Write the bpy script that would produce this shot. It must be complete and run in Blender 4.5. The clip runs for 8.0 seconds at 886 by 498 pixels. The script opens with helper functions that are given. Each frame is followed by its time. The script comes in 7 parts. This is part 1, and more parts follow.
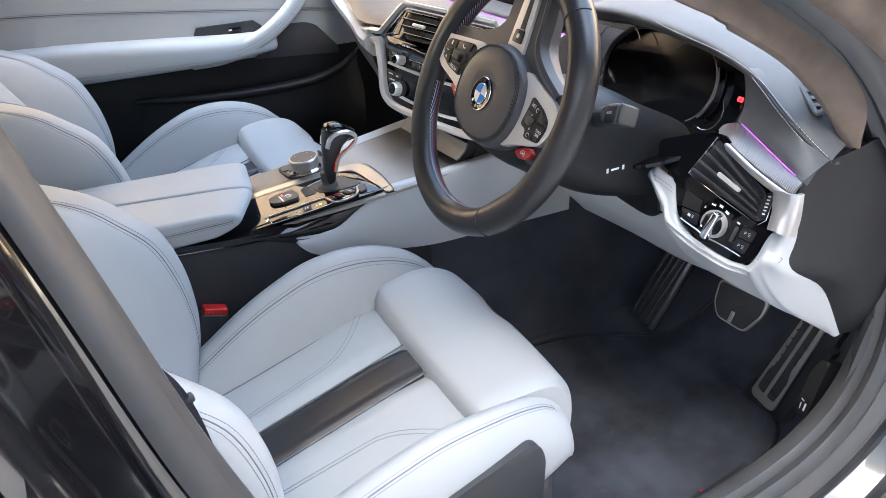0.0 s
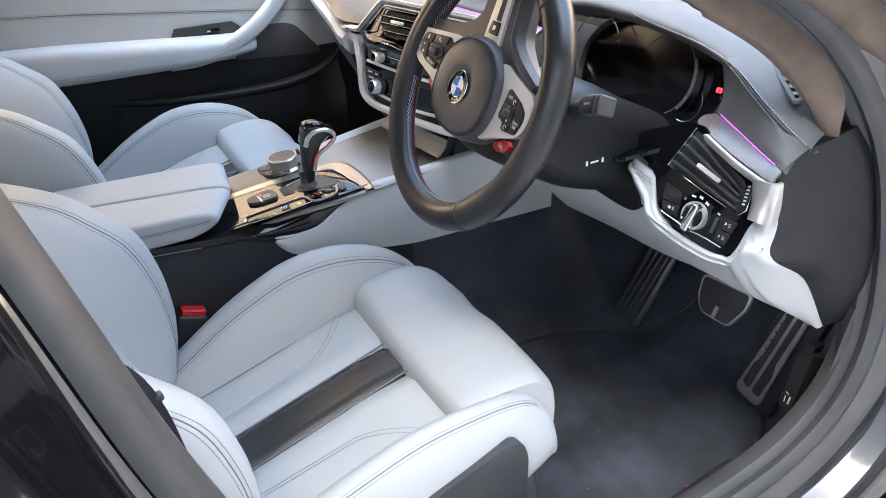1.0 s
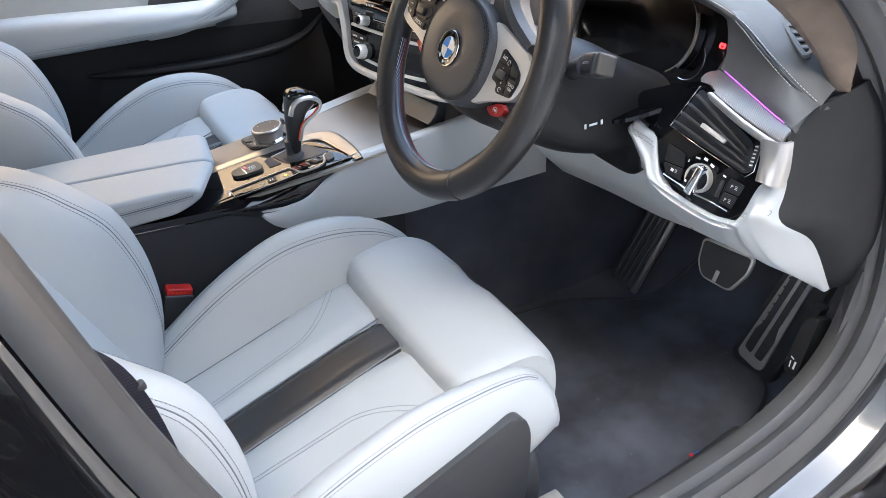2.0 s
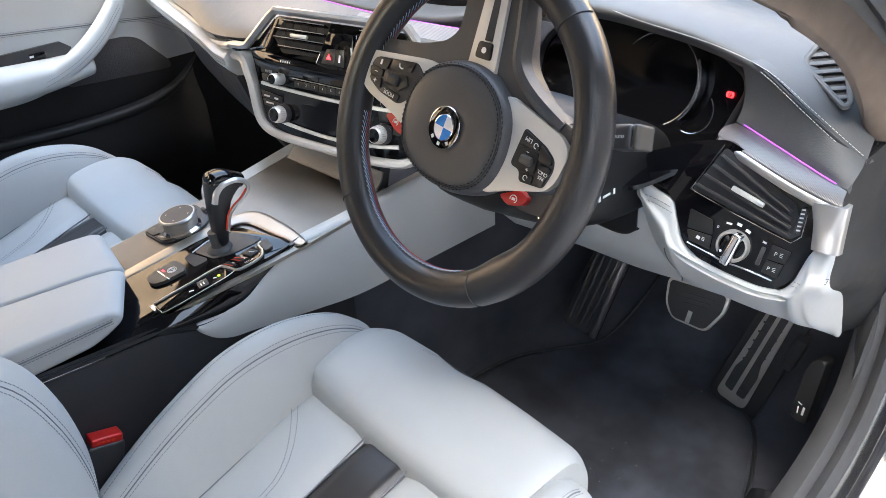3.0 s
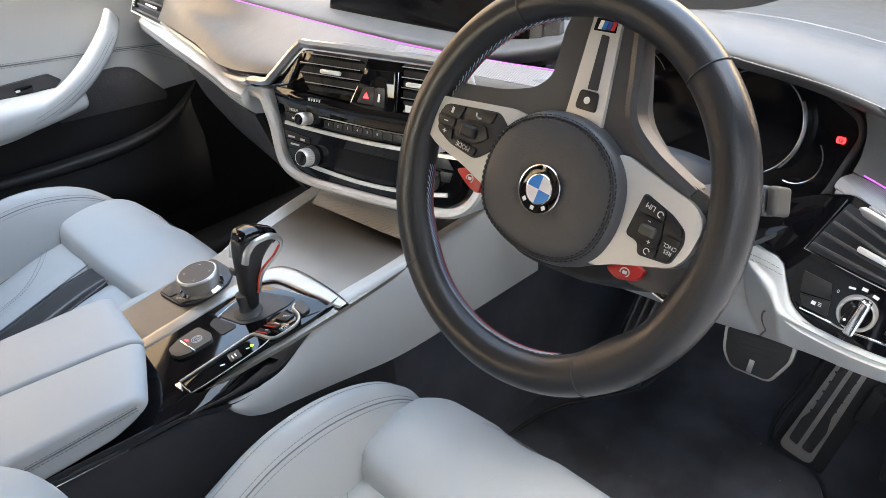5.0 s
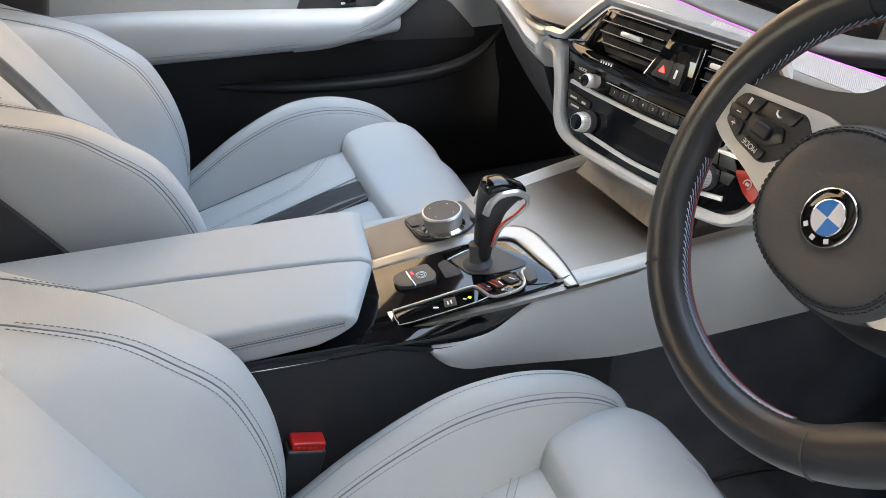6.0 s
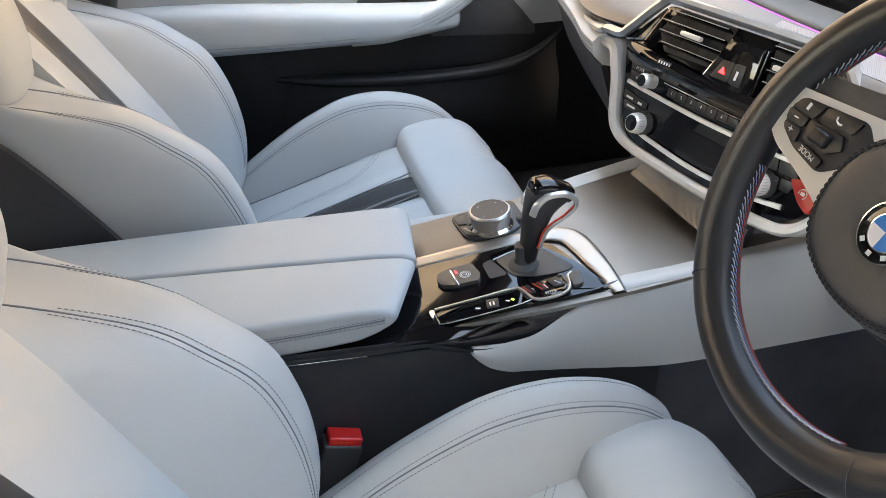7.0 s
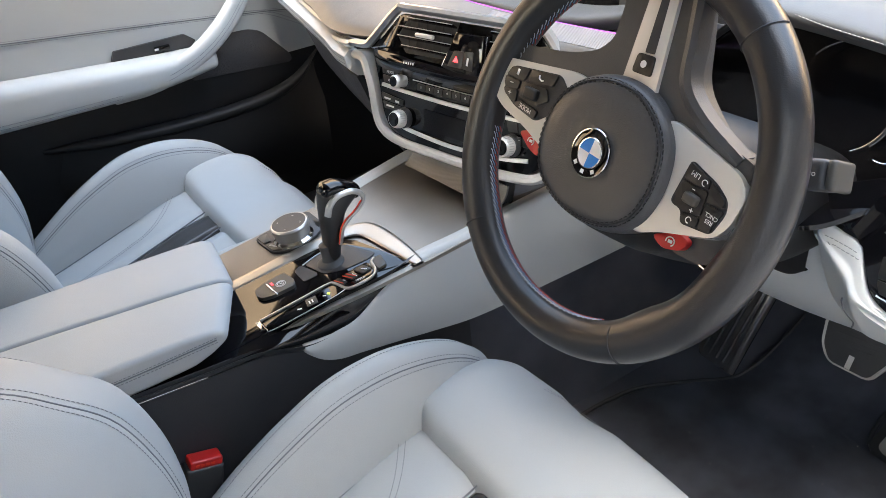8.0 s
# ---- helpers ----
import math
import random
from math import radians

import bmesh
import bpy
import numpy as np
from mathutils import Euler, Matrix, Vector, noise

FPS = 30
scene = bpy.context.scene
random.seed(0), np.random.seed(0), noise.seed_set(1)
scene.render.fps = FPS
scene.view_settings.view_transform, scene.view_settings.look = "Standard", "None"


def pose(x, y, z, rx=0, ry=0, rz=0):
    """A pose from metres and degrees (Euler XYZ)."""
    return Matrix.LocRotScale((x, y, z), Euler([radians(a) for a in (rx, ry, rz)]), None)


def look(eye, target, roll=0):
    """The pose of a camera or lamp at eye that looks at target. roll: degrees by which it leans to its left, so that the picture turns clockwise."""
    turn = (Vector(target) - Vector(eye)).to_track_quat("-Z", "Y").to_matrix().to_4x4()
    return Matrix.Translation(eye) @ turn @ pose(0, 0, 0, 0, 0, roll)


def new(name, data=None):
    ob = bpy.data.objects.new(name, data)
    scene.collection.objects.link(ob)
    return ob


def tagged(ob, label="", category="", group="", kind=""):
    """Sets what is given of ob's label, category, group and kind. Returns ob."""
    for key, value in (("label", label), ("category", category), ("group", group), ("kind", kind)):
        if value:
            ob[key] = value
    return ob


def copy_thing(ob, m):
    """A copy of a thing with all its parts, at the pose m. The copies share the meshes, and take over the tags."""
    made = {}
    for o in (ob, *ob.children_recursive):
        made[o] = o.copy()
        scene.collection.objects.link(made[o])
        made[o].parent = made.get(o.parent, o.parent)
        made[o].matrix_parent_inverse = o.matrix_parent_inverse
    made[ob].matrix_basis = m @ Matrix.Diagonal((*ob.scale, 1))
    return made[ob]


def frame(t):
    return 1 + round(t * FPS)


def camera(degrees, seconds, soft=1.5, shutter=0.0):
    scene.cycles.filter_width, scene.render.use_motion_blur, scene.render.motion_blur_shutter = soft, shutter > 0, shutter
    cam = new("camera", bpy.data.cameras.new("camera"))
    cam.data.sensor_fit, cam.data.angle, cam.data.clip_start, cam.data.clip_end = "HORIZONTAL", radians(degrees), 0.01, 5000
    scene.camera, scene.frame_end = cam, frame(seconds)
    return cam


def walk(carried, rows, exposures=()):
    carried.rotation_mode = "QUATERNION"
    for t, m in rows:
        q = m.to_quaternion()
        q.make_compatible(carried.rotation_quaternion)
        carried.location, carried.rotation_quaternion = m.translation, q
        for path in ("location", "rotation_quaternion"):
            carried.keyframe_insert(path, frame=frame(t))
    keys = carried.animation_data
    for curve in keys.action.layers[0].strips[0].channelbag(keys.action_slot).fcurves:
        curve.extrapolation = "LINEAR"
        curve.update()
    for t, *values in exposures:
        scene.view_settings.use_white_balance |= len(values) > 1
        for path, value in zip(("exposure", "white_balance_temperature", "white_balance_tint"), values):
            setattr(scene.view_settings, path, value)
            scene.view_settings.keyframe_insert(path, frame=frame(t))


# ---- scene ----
cam = camera(59.0, 8.0, 0.65)
PATH = [
    (0, (1.209, -0.479, 1.219), (-0.369, 0.297, 0.266), -2.5),
    (0.5, (1.206, -0.47, 1.215), (-0.375, 0.332, 0.289), -2.5),
    (1, (1.209, -0.466, 1.202), (-0.36, 0.339, 0.259), -2.8),
    (1.2, (1.204, -0.464, 1.199), (-0.351, 0.339, 0.233), -2.65),
    (2.3, (1.129, -0.451, 1.184), (-0.367, 0.385, 0.153), -4.8),
    (2.5, (1.065, -0.462, 1.19), (-0.385, 0.452, 0.16), -5.0),
    (3, (0.92, -0.484, 1.215), (-0.378, 0.634, 0.184), -4.4),
    (3.5, (0.853, -0.477, 1.219), (-0.348, 0.746, 0.189), -5.6),
    (4, (0.814, -0.47, 1.225), (-0.336, 0.811, 0.207), -5.9),
    (4.2, (0.801, -0.472, 1.225), (-0.336, 0.825, 0.213), -5.8),
    (5.3, (0.745, -0.475, 1.206), (-0.634, 0.556, 0.187), -3.3),
    (5.5, (0.738, -0.455, 1.195), (-0.733, 0.423, 0.161), -2.8),
    (6, (0.729, -0.417, 1.186), (-0.863, 0.176, 0.131), -0.2),
    (6.5, (0.719, -0.402, 1.185), (-0.911, 0.061, 0.122), -0.1),
    (7, (0.724, -0.395, 1.184), (-0.911, 0.047, 0.12), -1.0),
    (7.5, (0.756, -0.395, 1.182), (-0.842, 0.171, 0.12), -4.0),
    (8, (0.824, -0.432, 1.205), (-0.635, 0.461, 0.169), -6.4),
]
walk(cam, [(t, look(eye, target, roll)) for t, eye, target, roll in PATH], exposures=[(0.0, 4.40, 7000, 4), (2.0, 4.42, 7150, 3), (3.5, 4.46, 7450, 3), (6.0, 4.42, 7750, 2), (8.0, 4.40, 7700, 3)])
from mathutils.bvhtree import BVHTree

# ---- light ----
SUN_ELEVATION, SUN_AZIMUTH = 46.0, 150.0
world = bpy.data.worlds.new("sky")
scene.world = world
world.use_nodes = True
wn = world.node_tree.nodes
sky = wn.new("ShaderNodeTexSky")
sky.sky_type, sky.sun_disc = "NISHITA", False
sky.sun_elevation, sky.sun_rotation = radians(SUN_ELEVATION), radians(SUN_AZIMUTH)
sky.dust_density, sky.ozone_density = 5.0, 1.0
wn["Background"].inputs["Strength"].default_value = 0.15
world.node_tree.links.new(sky.outputs["Color"], wn["Background"].inputs["Color"])
sun_data = bpy.data.lights.new("sun", "SUN")
sun_data.energy, sun_data.angle, sun_data.color = 4.0, radians(0.53), (1.0, 0.93, 0.82)
sun = new("sun", sun_data)
se, sa = radians(SUN_ELEVATION), radians(SUN_AZIMUTH)
sun_dir = Vector((math.sin(sa) * math.cos(se), math.cos(sa) * math.cos(se), math.sin(se)))
sun.matrix_world = look(sun_dir * 30, (0, 0, 0))

# ---- materials ----
def material(name, color, rough=0.5, metal=0.0, vary=0.06, vary_scale=6.0, bump=0.0, bump_scale=900.0, coat=0.0, sheen=0.0, crease=0.0, kind="noise", spec=0.5):
    m = bpy.data.materials.new(name)
    m.use_nodes = True
    nt = m.node_tree
    n, l = nt.nodes, nt.links
    b = n["Principled BSDF"]
    co = n.new("ShaderNodeTexCoord")
    big = n.new("ShaderNodeTexNoise")
    big.inputs["Scale"].default_value, big.inputs["Detail"].default_value = vary_scale, 5.0
    l.new(co.outputs["Object"], big.inputs["Vector"])
    ramp = n.new("ShaderNodeMapRange")
    ramp.inputs["From Min"].default_value, ramp.inputs["From Max"].default_value = 0.3, 0.7
    ramp.inputs["To Min"].default_value, ramp.inputs["To Max"].default_value = 1 - vary, 1 + vary
    l.new(big.outputs["Fac"], ramp.inputs["Value"])
    mix = n.new("ShaderNodeVectorMath")
    mix.operation = "SCALE"
    mix.inputs[0].default_value = color
    l.new(ramp.outputs["Result"], mix.inputs["Scale"])
    l.new(mix.outputs["Vector"], b.inputs["Base Color"])
    b.inputs["Metallic"].default_value = metal
    b.inputs["Specular IOR Level"].default_value = spec
    b.inputs["Coat Weight"].default_value, b.inputs["Coat Roughness"].default_value = coat, 0.04
    b.inputs["Sheen Weight"].default_value, b.inputs["Sheen Roughness"].default_value = sheen, 0.5
    rr = n.new("ShaderNodeMapRange")
    rr.inputs["To Min"].default_value, rr.inputs["To Max"].default_value = max(0.02, rough * 0.85), min(1, rough * 1.15)
    fine = n.new("ShaderNodeTexNoise")
    fine.inputs["Scale"].default_value, fine.inputs["Detail"].default_value = 45.0, 4.0
    l.new(co.outputs["Object"], fine.inputs["Vector"])
    l.new(fine.outputs["Fac"], rr.inputs["Value"])
    l.new(rr.outputs["Result"], b.inputs["Roughness"])
    if bump:
        bp = n.new("ShaderNodeBump")
        bp.inputs["Strength"].default_value, bp.inputs["Distance"].default_value = bump, 0.001
        if kind == "noise":
            tx = n.new("ShaderNodeTexNoise")
            tx.inputs["Scale"].default_value, tx.inputs["Detail"].default_value = bump_scale, 3.0
            out = tx.outputs["Fac"]
        elif kind == "grain":
            tx = n.new("ShaderNodeTexVoronoi")
            tx.inputs["Scale"].default_value = bump_scale
            out = tx.outputs["Distance"]
        else:
            tx = n.new("ShaderNodeTexWave")
            tx.inputs["Scale"].default_value = bump_scale
            tx.bands_direction = kind
            out = tx.outputs["Fac"]
        l.new(co.outputs["Object"], tx.inputs["Vector"])
        l.new(out, bp.inputs["Height"])
        l.new(bp.outputs["Normal"], b.inputs["Normal"])
        if crease:
            cn, cb = n.new("ShaderNodeTexNoise"), n.new("ShaderNodeBump")
            cn.inputs["Scale"].default_value, cn.inputs["Detail"].default_value, cn.inputs["Distortion"].default_value = 16.0, 4.0, 0.8
            cb.inputs["Strength"].default_value, cb.inputs["Distance"].default_value = crease, 0.006
            l.new(co.outputs["Object"], cn.inputs["Vector"])
            l.new(cn.outputs["Fac"], cb.inputs["Height"])
            l.new(cb.outputs["Normal"], bp.inputs["Normal"])
    return m


def glow(name, color, strength):
    m = bpy.data.materials.new(name)
    m.use_nodes = True
    b = m.node_tree.nodes["Principled BSDF"]
    b.inputs["Base Color"].default_value = (*color, 1)
    b.inputs["Emission Color"].default_value, b.inputs["Emission Strength"].default_value = (*color, 1), strength
    return m


LEATHER = material("white_leather", (0.388, 0.411, 0.422), 0.48, vary=0.03, vary_scale=5, bump=0.12, bump_scale=950, crease=0.10, kind="grain")
LEATHER_DOOR = material("white_leather_trim", (0.486, 0.508, 0.514), 0.5, vary=0.025, vary_scale=4, bump=0.10, bump_scale=950, kind="grain")
BLACK_LEATHER = material("black_leather", (0.058, 0.059, 0.063), 0.40, vary=0.12, bump=0.16, bump_scale=800, kind="grain")
RIM_LEATHER = material("rim_leather", (0.019, 0.019, 0.021), 0.33, vary=0.15, vary_scale=14, bump=0.10, bump_scale=1000, kind="grain")
DASH_LEATHER = material("grey_leather", (0.073, 0.077, 0.081), 0.55, vary=0.06, bump=0.14, bump_scale=800, kind="grain")
STRIPE_LEATHER = material("stripe_leather", (0.030, 0.030, 0.032), 0.30, vary=0.12, bump=0.10, bump_scale=800, kind="grain")
PLASTIC = material("black_plastic", (0.036, 0.037, 0.040), 0.45, vary=0.12, bump=0.12, bump_scale=700, kind="grain")
SOFT_BLACK = material("soft_black_trim", (0.023, 0.0245, 0.029), 0.62, vary=0.1, bump=0.14, bump_scale=700, kind="grain")
COLUMN_BLACK = material("column_plastic", (0.013, 0.0135, 0.015), 0.5, vary=0.1, bump=0.12, bump_scale=700, kind="grain", spec=0.3)
RUBBER = material("rubber", (0.045, 0.046, 0.049), 0.55, vary=0.15, vary_scale=20, bump=0.05, bump_scale=400)
GLOSS = material("piano_black", (0.004, 0.004, 0.005), 0.04, vary=0.05, spec=0.42)
PAINT = material("black_paint", (0.005, 0.005, 0.006), 0.12, vary=0.05, coat=1.0)
CARPET = material("carpet", (0.084, 0.091, 0.112), 0.95, vary=0.28, vary_scale=9, bump=0.9, bump_scale=1400, sheen=0.08, spec=0.1)
MAT = material("velour_mat", (0.044, 0.049, 0.063), 0.95, vary=0.50, vary_scale=11, bump=0.7, bump_scale=1800, sheen=0.12, spec=0.1)
SILVER = material("satin_silver", (0.50, 0.49, 0.475), 0.34, metal=0.8, vary=0.03)
BEZEL = material("silver_paint", (0.60, 0.59, 0.57), 0.38, metal=0.3, vary=0.03)
BRIGHT = material("bright_silver", (0.80, 0.78, 0.75), 0.30, metal=0.55, vary=0.03)
SATIN_FRAME = material("satin_frame", (0.36, 0.335, 0.30), 0.30, metal=0.9, vary=0.03)
CHROME = material("chrome", (0.75, 0.75, 0.76), 0.10, metal=1.0, vary=0.02)
GUNMETAL = material("dark_satin_trim", (0.31, 0.28, 0.245), 0.38, metal=0.9, vary=0.05, vary_scale=20, bump=0.25, bump_scale=260, kind="X")
WEAVE = material("woven_silver_trim", (0.27, 0.262, 0.255), 0.40, metal=0.9, vary=0.05, bump=0.45, bump_scale=240, kind="DIAGONAL")
STEEL = material("brushed_steel", (0.55, 0.54, 0.52), 0.40, metal=0.7, vary=0.1, vary_scale=30)
RED = material("red_plastic", (0.55, 0.02, 0.02), 0.32, vary=0.05)
ORANGE_RED = material("red_line", (0.70, 0.05, 0.02), 0.4, vary=0.03)
WHITE_PRINT = material("white_print", (0.75, 0.75, 0.75), 0.5, vary=0.02)
BLUE = material("badge_blue", (0.03, 0.22, 0.62), 0.2, vary=0.02, coat=0.5)
NAVY = material("badge_navy", (0.02, 0.05, 0.25), 0.3, vary=0.02)
WHITE = material("badge_white", (0.8, 0.8, 0.8), 0.2, vary=0.02, coat=0.5)
ALCANTARA = material("taupe_suede", (0.135, 0.104, 0.084), 0.95, vary=0.30, vary_scale=16, bump=0.5, bump_scale=1200, sheen=0.05, spec=0.2)
BUTTON = material("dark_button", (0.011, 0.0115, 0.0125), 0.40, vary=0.1, bump=0.08, bump_scale=900, kind="grain")
THREAD = material("grey_thread", (0.20, 0.21, 0.23), 0.7, vary=0.05)
PALE_THREAD = material("pale_thread", (0.50, 0.49, 0.47), 0.7, vary=0.05)
SEAM = material("seam_groove", (0.16, 0.17, 0.19), 0.8, vary=0.05)
SCREEN = material("screen_glass", (0.004, 0.004, 0.005), 0.12, vary=0.05, coat=0.0, spec=0.22)
MESH_GREY = material("speaker_grille", (0.06, 0.06, 0.065), 0.55, vary=0.08, bump=0.9, bump_scale=420, kind="grain")
PURPLE = glow("ambient_light", (0.38, 0.09, 0.58), 0.065)
RED_GLOW = glow("red_lamp", (0.9, 0.02, 0.03), 0.55)
GREEN_GLOW = glow("green_lamp", (0.5, 0.8, 0.05), 0.35)
GREY_GLASS = material("gauge_ring", (0.60, 0.62, 0.64), 0.2, metal=1.0)


# ---- mesh helpers ----
def vec(p):
    return Vector(p)


def cr(pts, n, closed=False):
    """A smooth curve through pts, n points."""
    P = [vec(p) for p in pts]
    k, out = len(P), []
    for i in range(n):
        t = i * k / n if closed else i * (k - 1) / (n - 1)
        j = int(t) if closed else min(int(t), k - 2)
        f = t - j
        if closed:
            a, b, c, d = P[(j - 1) % k], P[j % k], P[(j + 1) % k], P[(j + 2) % k]
        else:
            b, c = P[j], P[j + 1]
            a = P[j - 1] if j > 0 else 2 * b - c
            d = P[j + 2] if j + 2 < k else 2 * c - b
        out.append(0.5 * (2 * b + (c - a) * f + (2 * a - 5 * b + 4 * c - d) * f * f + (3 * b - a - 3 * c + d) * f ** 3))
    return out


def loft(secs, closed=True, caps=True):
    bm = bmesh.new()
    rows = [[bm.verts.new(p) for p in s] for s in secs]
    m = len(rows[0])
    for a, b in zip(rows, rows[1:]):
        for i in range(m if closed else m - 1):
            j = (i + 1) % m
            bm.faces.new((a[i], a[j], b[j], b[i]))
    if caps and closed:
        bm.faces.new(list(reversed(rows[0])))
        bm.faces.new(rows[-1])
    bmesh.ops.recalc_face_normals(bm, faces=bm.faces)
    return bm


def ring(c, u, v, e, m):
    out = []
    for i in range(m):
        a = 2 * math.pi * i / m
        ca, sa_ = math.cos(a), math.sin(a)
        out.append(c + u * (math.copysign(abs(ca) ** (2 / e), ca)) + v * (math.copysign(abs(sa_) ** (2 / e), sa_)))
    return out


def pillow(stations, n=24, m=32, e=2.6, ends=0.5):
    """A soft body along stations of (centre, half axis, half axis), with rounded ends of that share of the smaller axis."""
    C, U, W = [cr([s[i] for s in stations], n) for i in range(3)]
    secs = []
    k = 5
    for i in range(k):
        a = math.pi / 2 * (1 - i / k)
        r = min(U[0].length, W[0].length) * ends
        f, d = 1 - (1 - math.cos(a)) * ends * 1.0, (C[0] - C[1]).normalized() * r * math.sin(a)
        f = max(f, 0.05)
        secs.append(ring(C[0] + d, U[0] * f, W[0] * f, e, m))
    secs += [ring(c, u, w, e, m) for c, u, w in zip(C, U, W)]
    for i in range(k - 1, -1, -1):
        a = math.pi / 2 * (1 - i / k)
        r = min(U[-1].length, W[-1].length) * ends
        f, d = max(1 - (1 - math.cos(a)) * ends, 0.05), (C[-1] - C[-2]).normalized() * r * math.sin(a)
        secs.append(ring(C[-1] + d, U[-1] * f, W[-1] * f, e, m))
    return loft(secs)


def surf(rows, nu=24, nv=24, thick=0.0):
    """A smooth sheet through rows of control points, made solid by thick against its normal."""
    R = [cr(r, nv) for r in rows]
    cols = [cr([R[i][j] for i in range(len(R))], nu) for j in range(nv)]
    G = [[cols[j][i] for j in range(nv)] for i in range(nu)]
    bm = bmesh.new()
    vs = [[bm.verts.new(p) for p in g] for g in G]
    for i in range(nu - 1):
        for j in range(nv - 1):
            bm.faces.new((vs[i][j], vs[i][j + 1], vs[i + 1][j + 1], vs[i + 1][j]))
    if thick:
        bm.normal_update()
        us = [[bm.verts.new(v.co - v.normal * thick) for v in row] for row in vs]
        for i in range(nu - 1):
            for j in range(nv - 1):
                bm.faces.new((us[i][j], us[i + 1][j], us[i + 1][j + 1], us[i][j + 1]))
        edge = [(0, j) for j in range(nv)] + [(i, nv - 1) for i in range(1, nu)] + [(nu - 1, j) for j in range(nv - 2, -1, -1)] + [(i, 0) for i in range(nu - 2, 0, -1)]
        for a, b in zip(edge, edge[1:] + edge[:1]):
            bm.faces.new((vs[b[0]][b[1]], vs[a[0]][a[1]], us[a[0]][a[1]], us[b[0]][b[1]]))
    bmesh.ops.recalc_face_normals(bm, faces=bm.faces)
    return bm


def tube(pts, r, m=10, closed=False, n=0, flat=1.0):
    P = cr(pts, n, closed) if n else [vec(p) for p in pts]
    k = len(P)
    T = [((P[(i + 1) % k] - P[i - 1]) if closed or 0 < i < k - 1 else (P[1] - P[0] if i == 0 else P[-1] - P[-2])).normalized() for i in range(k)]
    s = T[0].orthogonal().normalized()
    secs = []
    for i in range(k):
        s = (s - T[i] * s.dot(T[i])).normalized()
        w = T[i].cross(s)
        rad = r(i / (k - 1)) if callable(r) else r
        secs.append([P[i] + s * rad * math.cos(2 * math.pi * j / m) + w * rad * flat * math.sin(2 * math.pi * j / m) for j in range(m)])
    if closed:
        secs.append(secs[0])
    bm = loft(secs, caps=not closed)
    if closed:
        bmesh.ops.remove_doubles(bm, verts=bm.verts, dist=1e-6)
    return bm


def sweep(pts, prof, up, n=0, closed_prof=True):
    """A profile of (side, up) carried along pts; up is a vector or a list of them."""
    P = cr(pts, n) if n else [vec(p) for p in pts]
    k, secs = len(P), []
    ups = cr(up, k) if isinstance(up, list) else [vec(up)] * k
    for i in range(k):
        t = (P[min(i + 1, k - 1)] - P[max(i - 1, 0)]).normalized()
        s = t.cross(ups[i]).normalized()
        w = s.cross(t)
        secs.append([P[i] + s * a + w * b for a, b in prof])
    return loft(secs, closed=closed_prof, caps=closed_prof)


def rounded(w, h, r, k=4):
    """A rounded rectangle as a profile."""
    out = []
    for cx, cy, a0 in ((w / 2 - r, h / 2 - r, 0), (r - w / 2, h / 2 - r, 90), (r - w / 2, r - h / 2, 180), (w / 2 - r, r - h / 2, 270)):
        out += [(cx + r * math.cos(radians(a0 + 90 * i / k)), cy + r * math.sin(radians(a0 + 90 * i / k))) for i in range(k + 1)]
    return out


def soften(poly, r, k=4):
    """Round the corners of a closed 2D outline."""
    out, n = [], len(poly)
    for i in range(n):
        p, a, b = Vector(poly[i]), Vector(poly[i - 1]), Vector(poly[(i + 1) % n])
        da, db = (a - p), (b - p)
        q = min(r, da.length * 0.45, db.length * 0.45)
        s, e = p + da.normalized() * q, p + db.normalized() * q
        for j in range(k + 1):
            f = j / k
            out.append((s * (1 - f) + p * f) * (1 - f) + (p * (1 - f) + e * f) * f)
    return [tuple(v) for v in out]


def plate(outline, m, h, bevel=0.0, seg=2, dome=0.0):
    """A 2D outline laid into the pose m and raised by h along its z, with a bevelled upper edge."""
    bm = bmesh.new()
    lo = [bm.verts.new((x, y, 0)) for x, y in outline]
    hi = [bm.verts.new((x, y, h)) for x, y in outline]
    n = len(lo)
    bm.faces.new(list(reversed(lo)))
    top = bm.faces.new(hi)
    for i in range(n):
        j = (i + 1) % n
        bm.faces.new((lo[i], lo[j], hi[j], hi[i]))
    if bevel:
        bmesh.ops.bevel(bm, geom=list(top.edges), offset=bevel, segments=seg, profile=0.6, affect="EDGES", clamp_overlap=True)
    bmesh.ops.transform(bm, matrix=m, verts=bm.verts)
    bmesh.ops.recalc_face_normals(bm, faces=bm.faces)
    return bm


def rbox(size, m, bevel=0.003, seg=2):
    bm = bmesh.new()
    bmesh.ops.create_cube(bm, size=1)
    bmesh.ops.scale(bm, vec=size, verts=bm.verts)
    if bevel:
        bmesh.ops.bevel(bm, geom=list(bm.edges), offset=bevel, segments=seg, profile=0.6, affect="EDGES", clamp_overlap=True)
    bmesh.ops.transform(bm, matrix=m, verts=bm.verts)
    return bm


def lathe(prof, m, k=40):
    """A profile of (radius, height) turned about z and laid into the pose m."""
    secs = [[Vector((r * math.cos(2 * math.pi * i / k), r * math.sin(2 * math.pi * i / k), z)) for i in range(k)] for r, z in prof]
    bm = loft(secs, caps=prof[0][0] < 0.002)
    bmesh.ops.transform(bm, matrix=m, verts=bm.verts)
    return bm


def join(*bms):
    out = bmesh.new()
    for b in bms:
        me = bpy.data.meshes.new("join")
        b.to_mesh(me)
        b.free()
        out.from_mesh(me)
        bpy.data.meshes.remove(me)
    return out


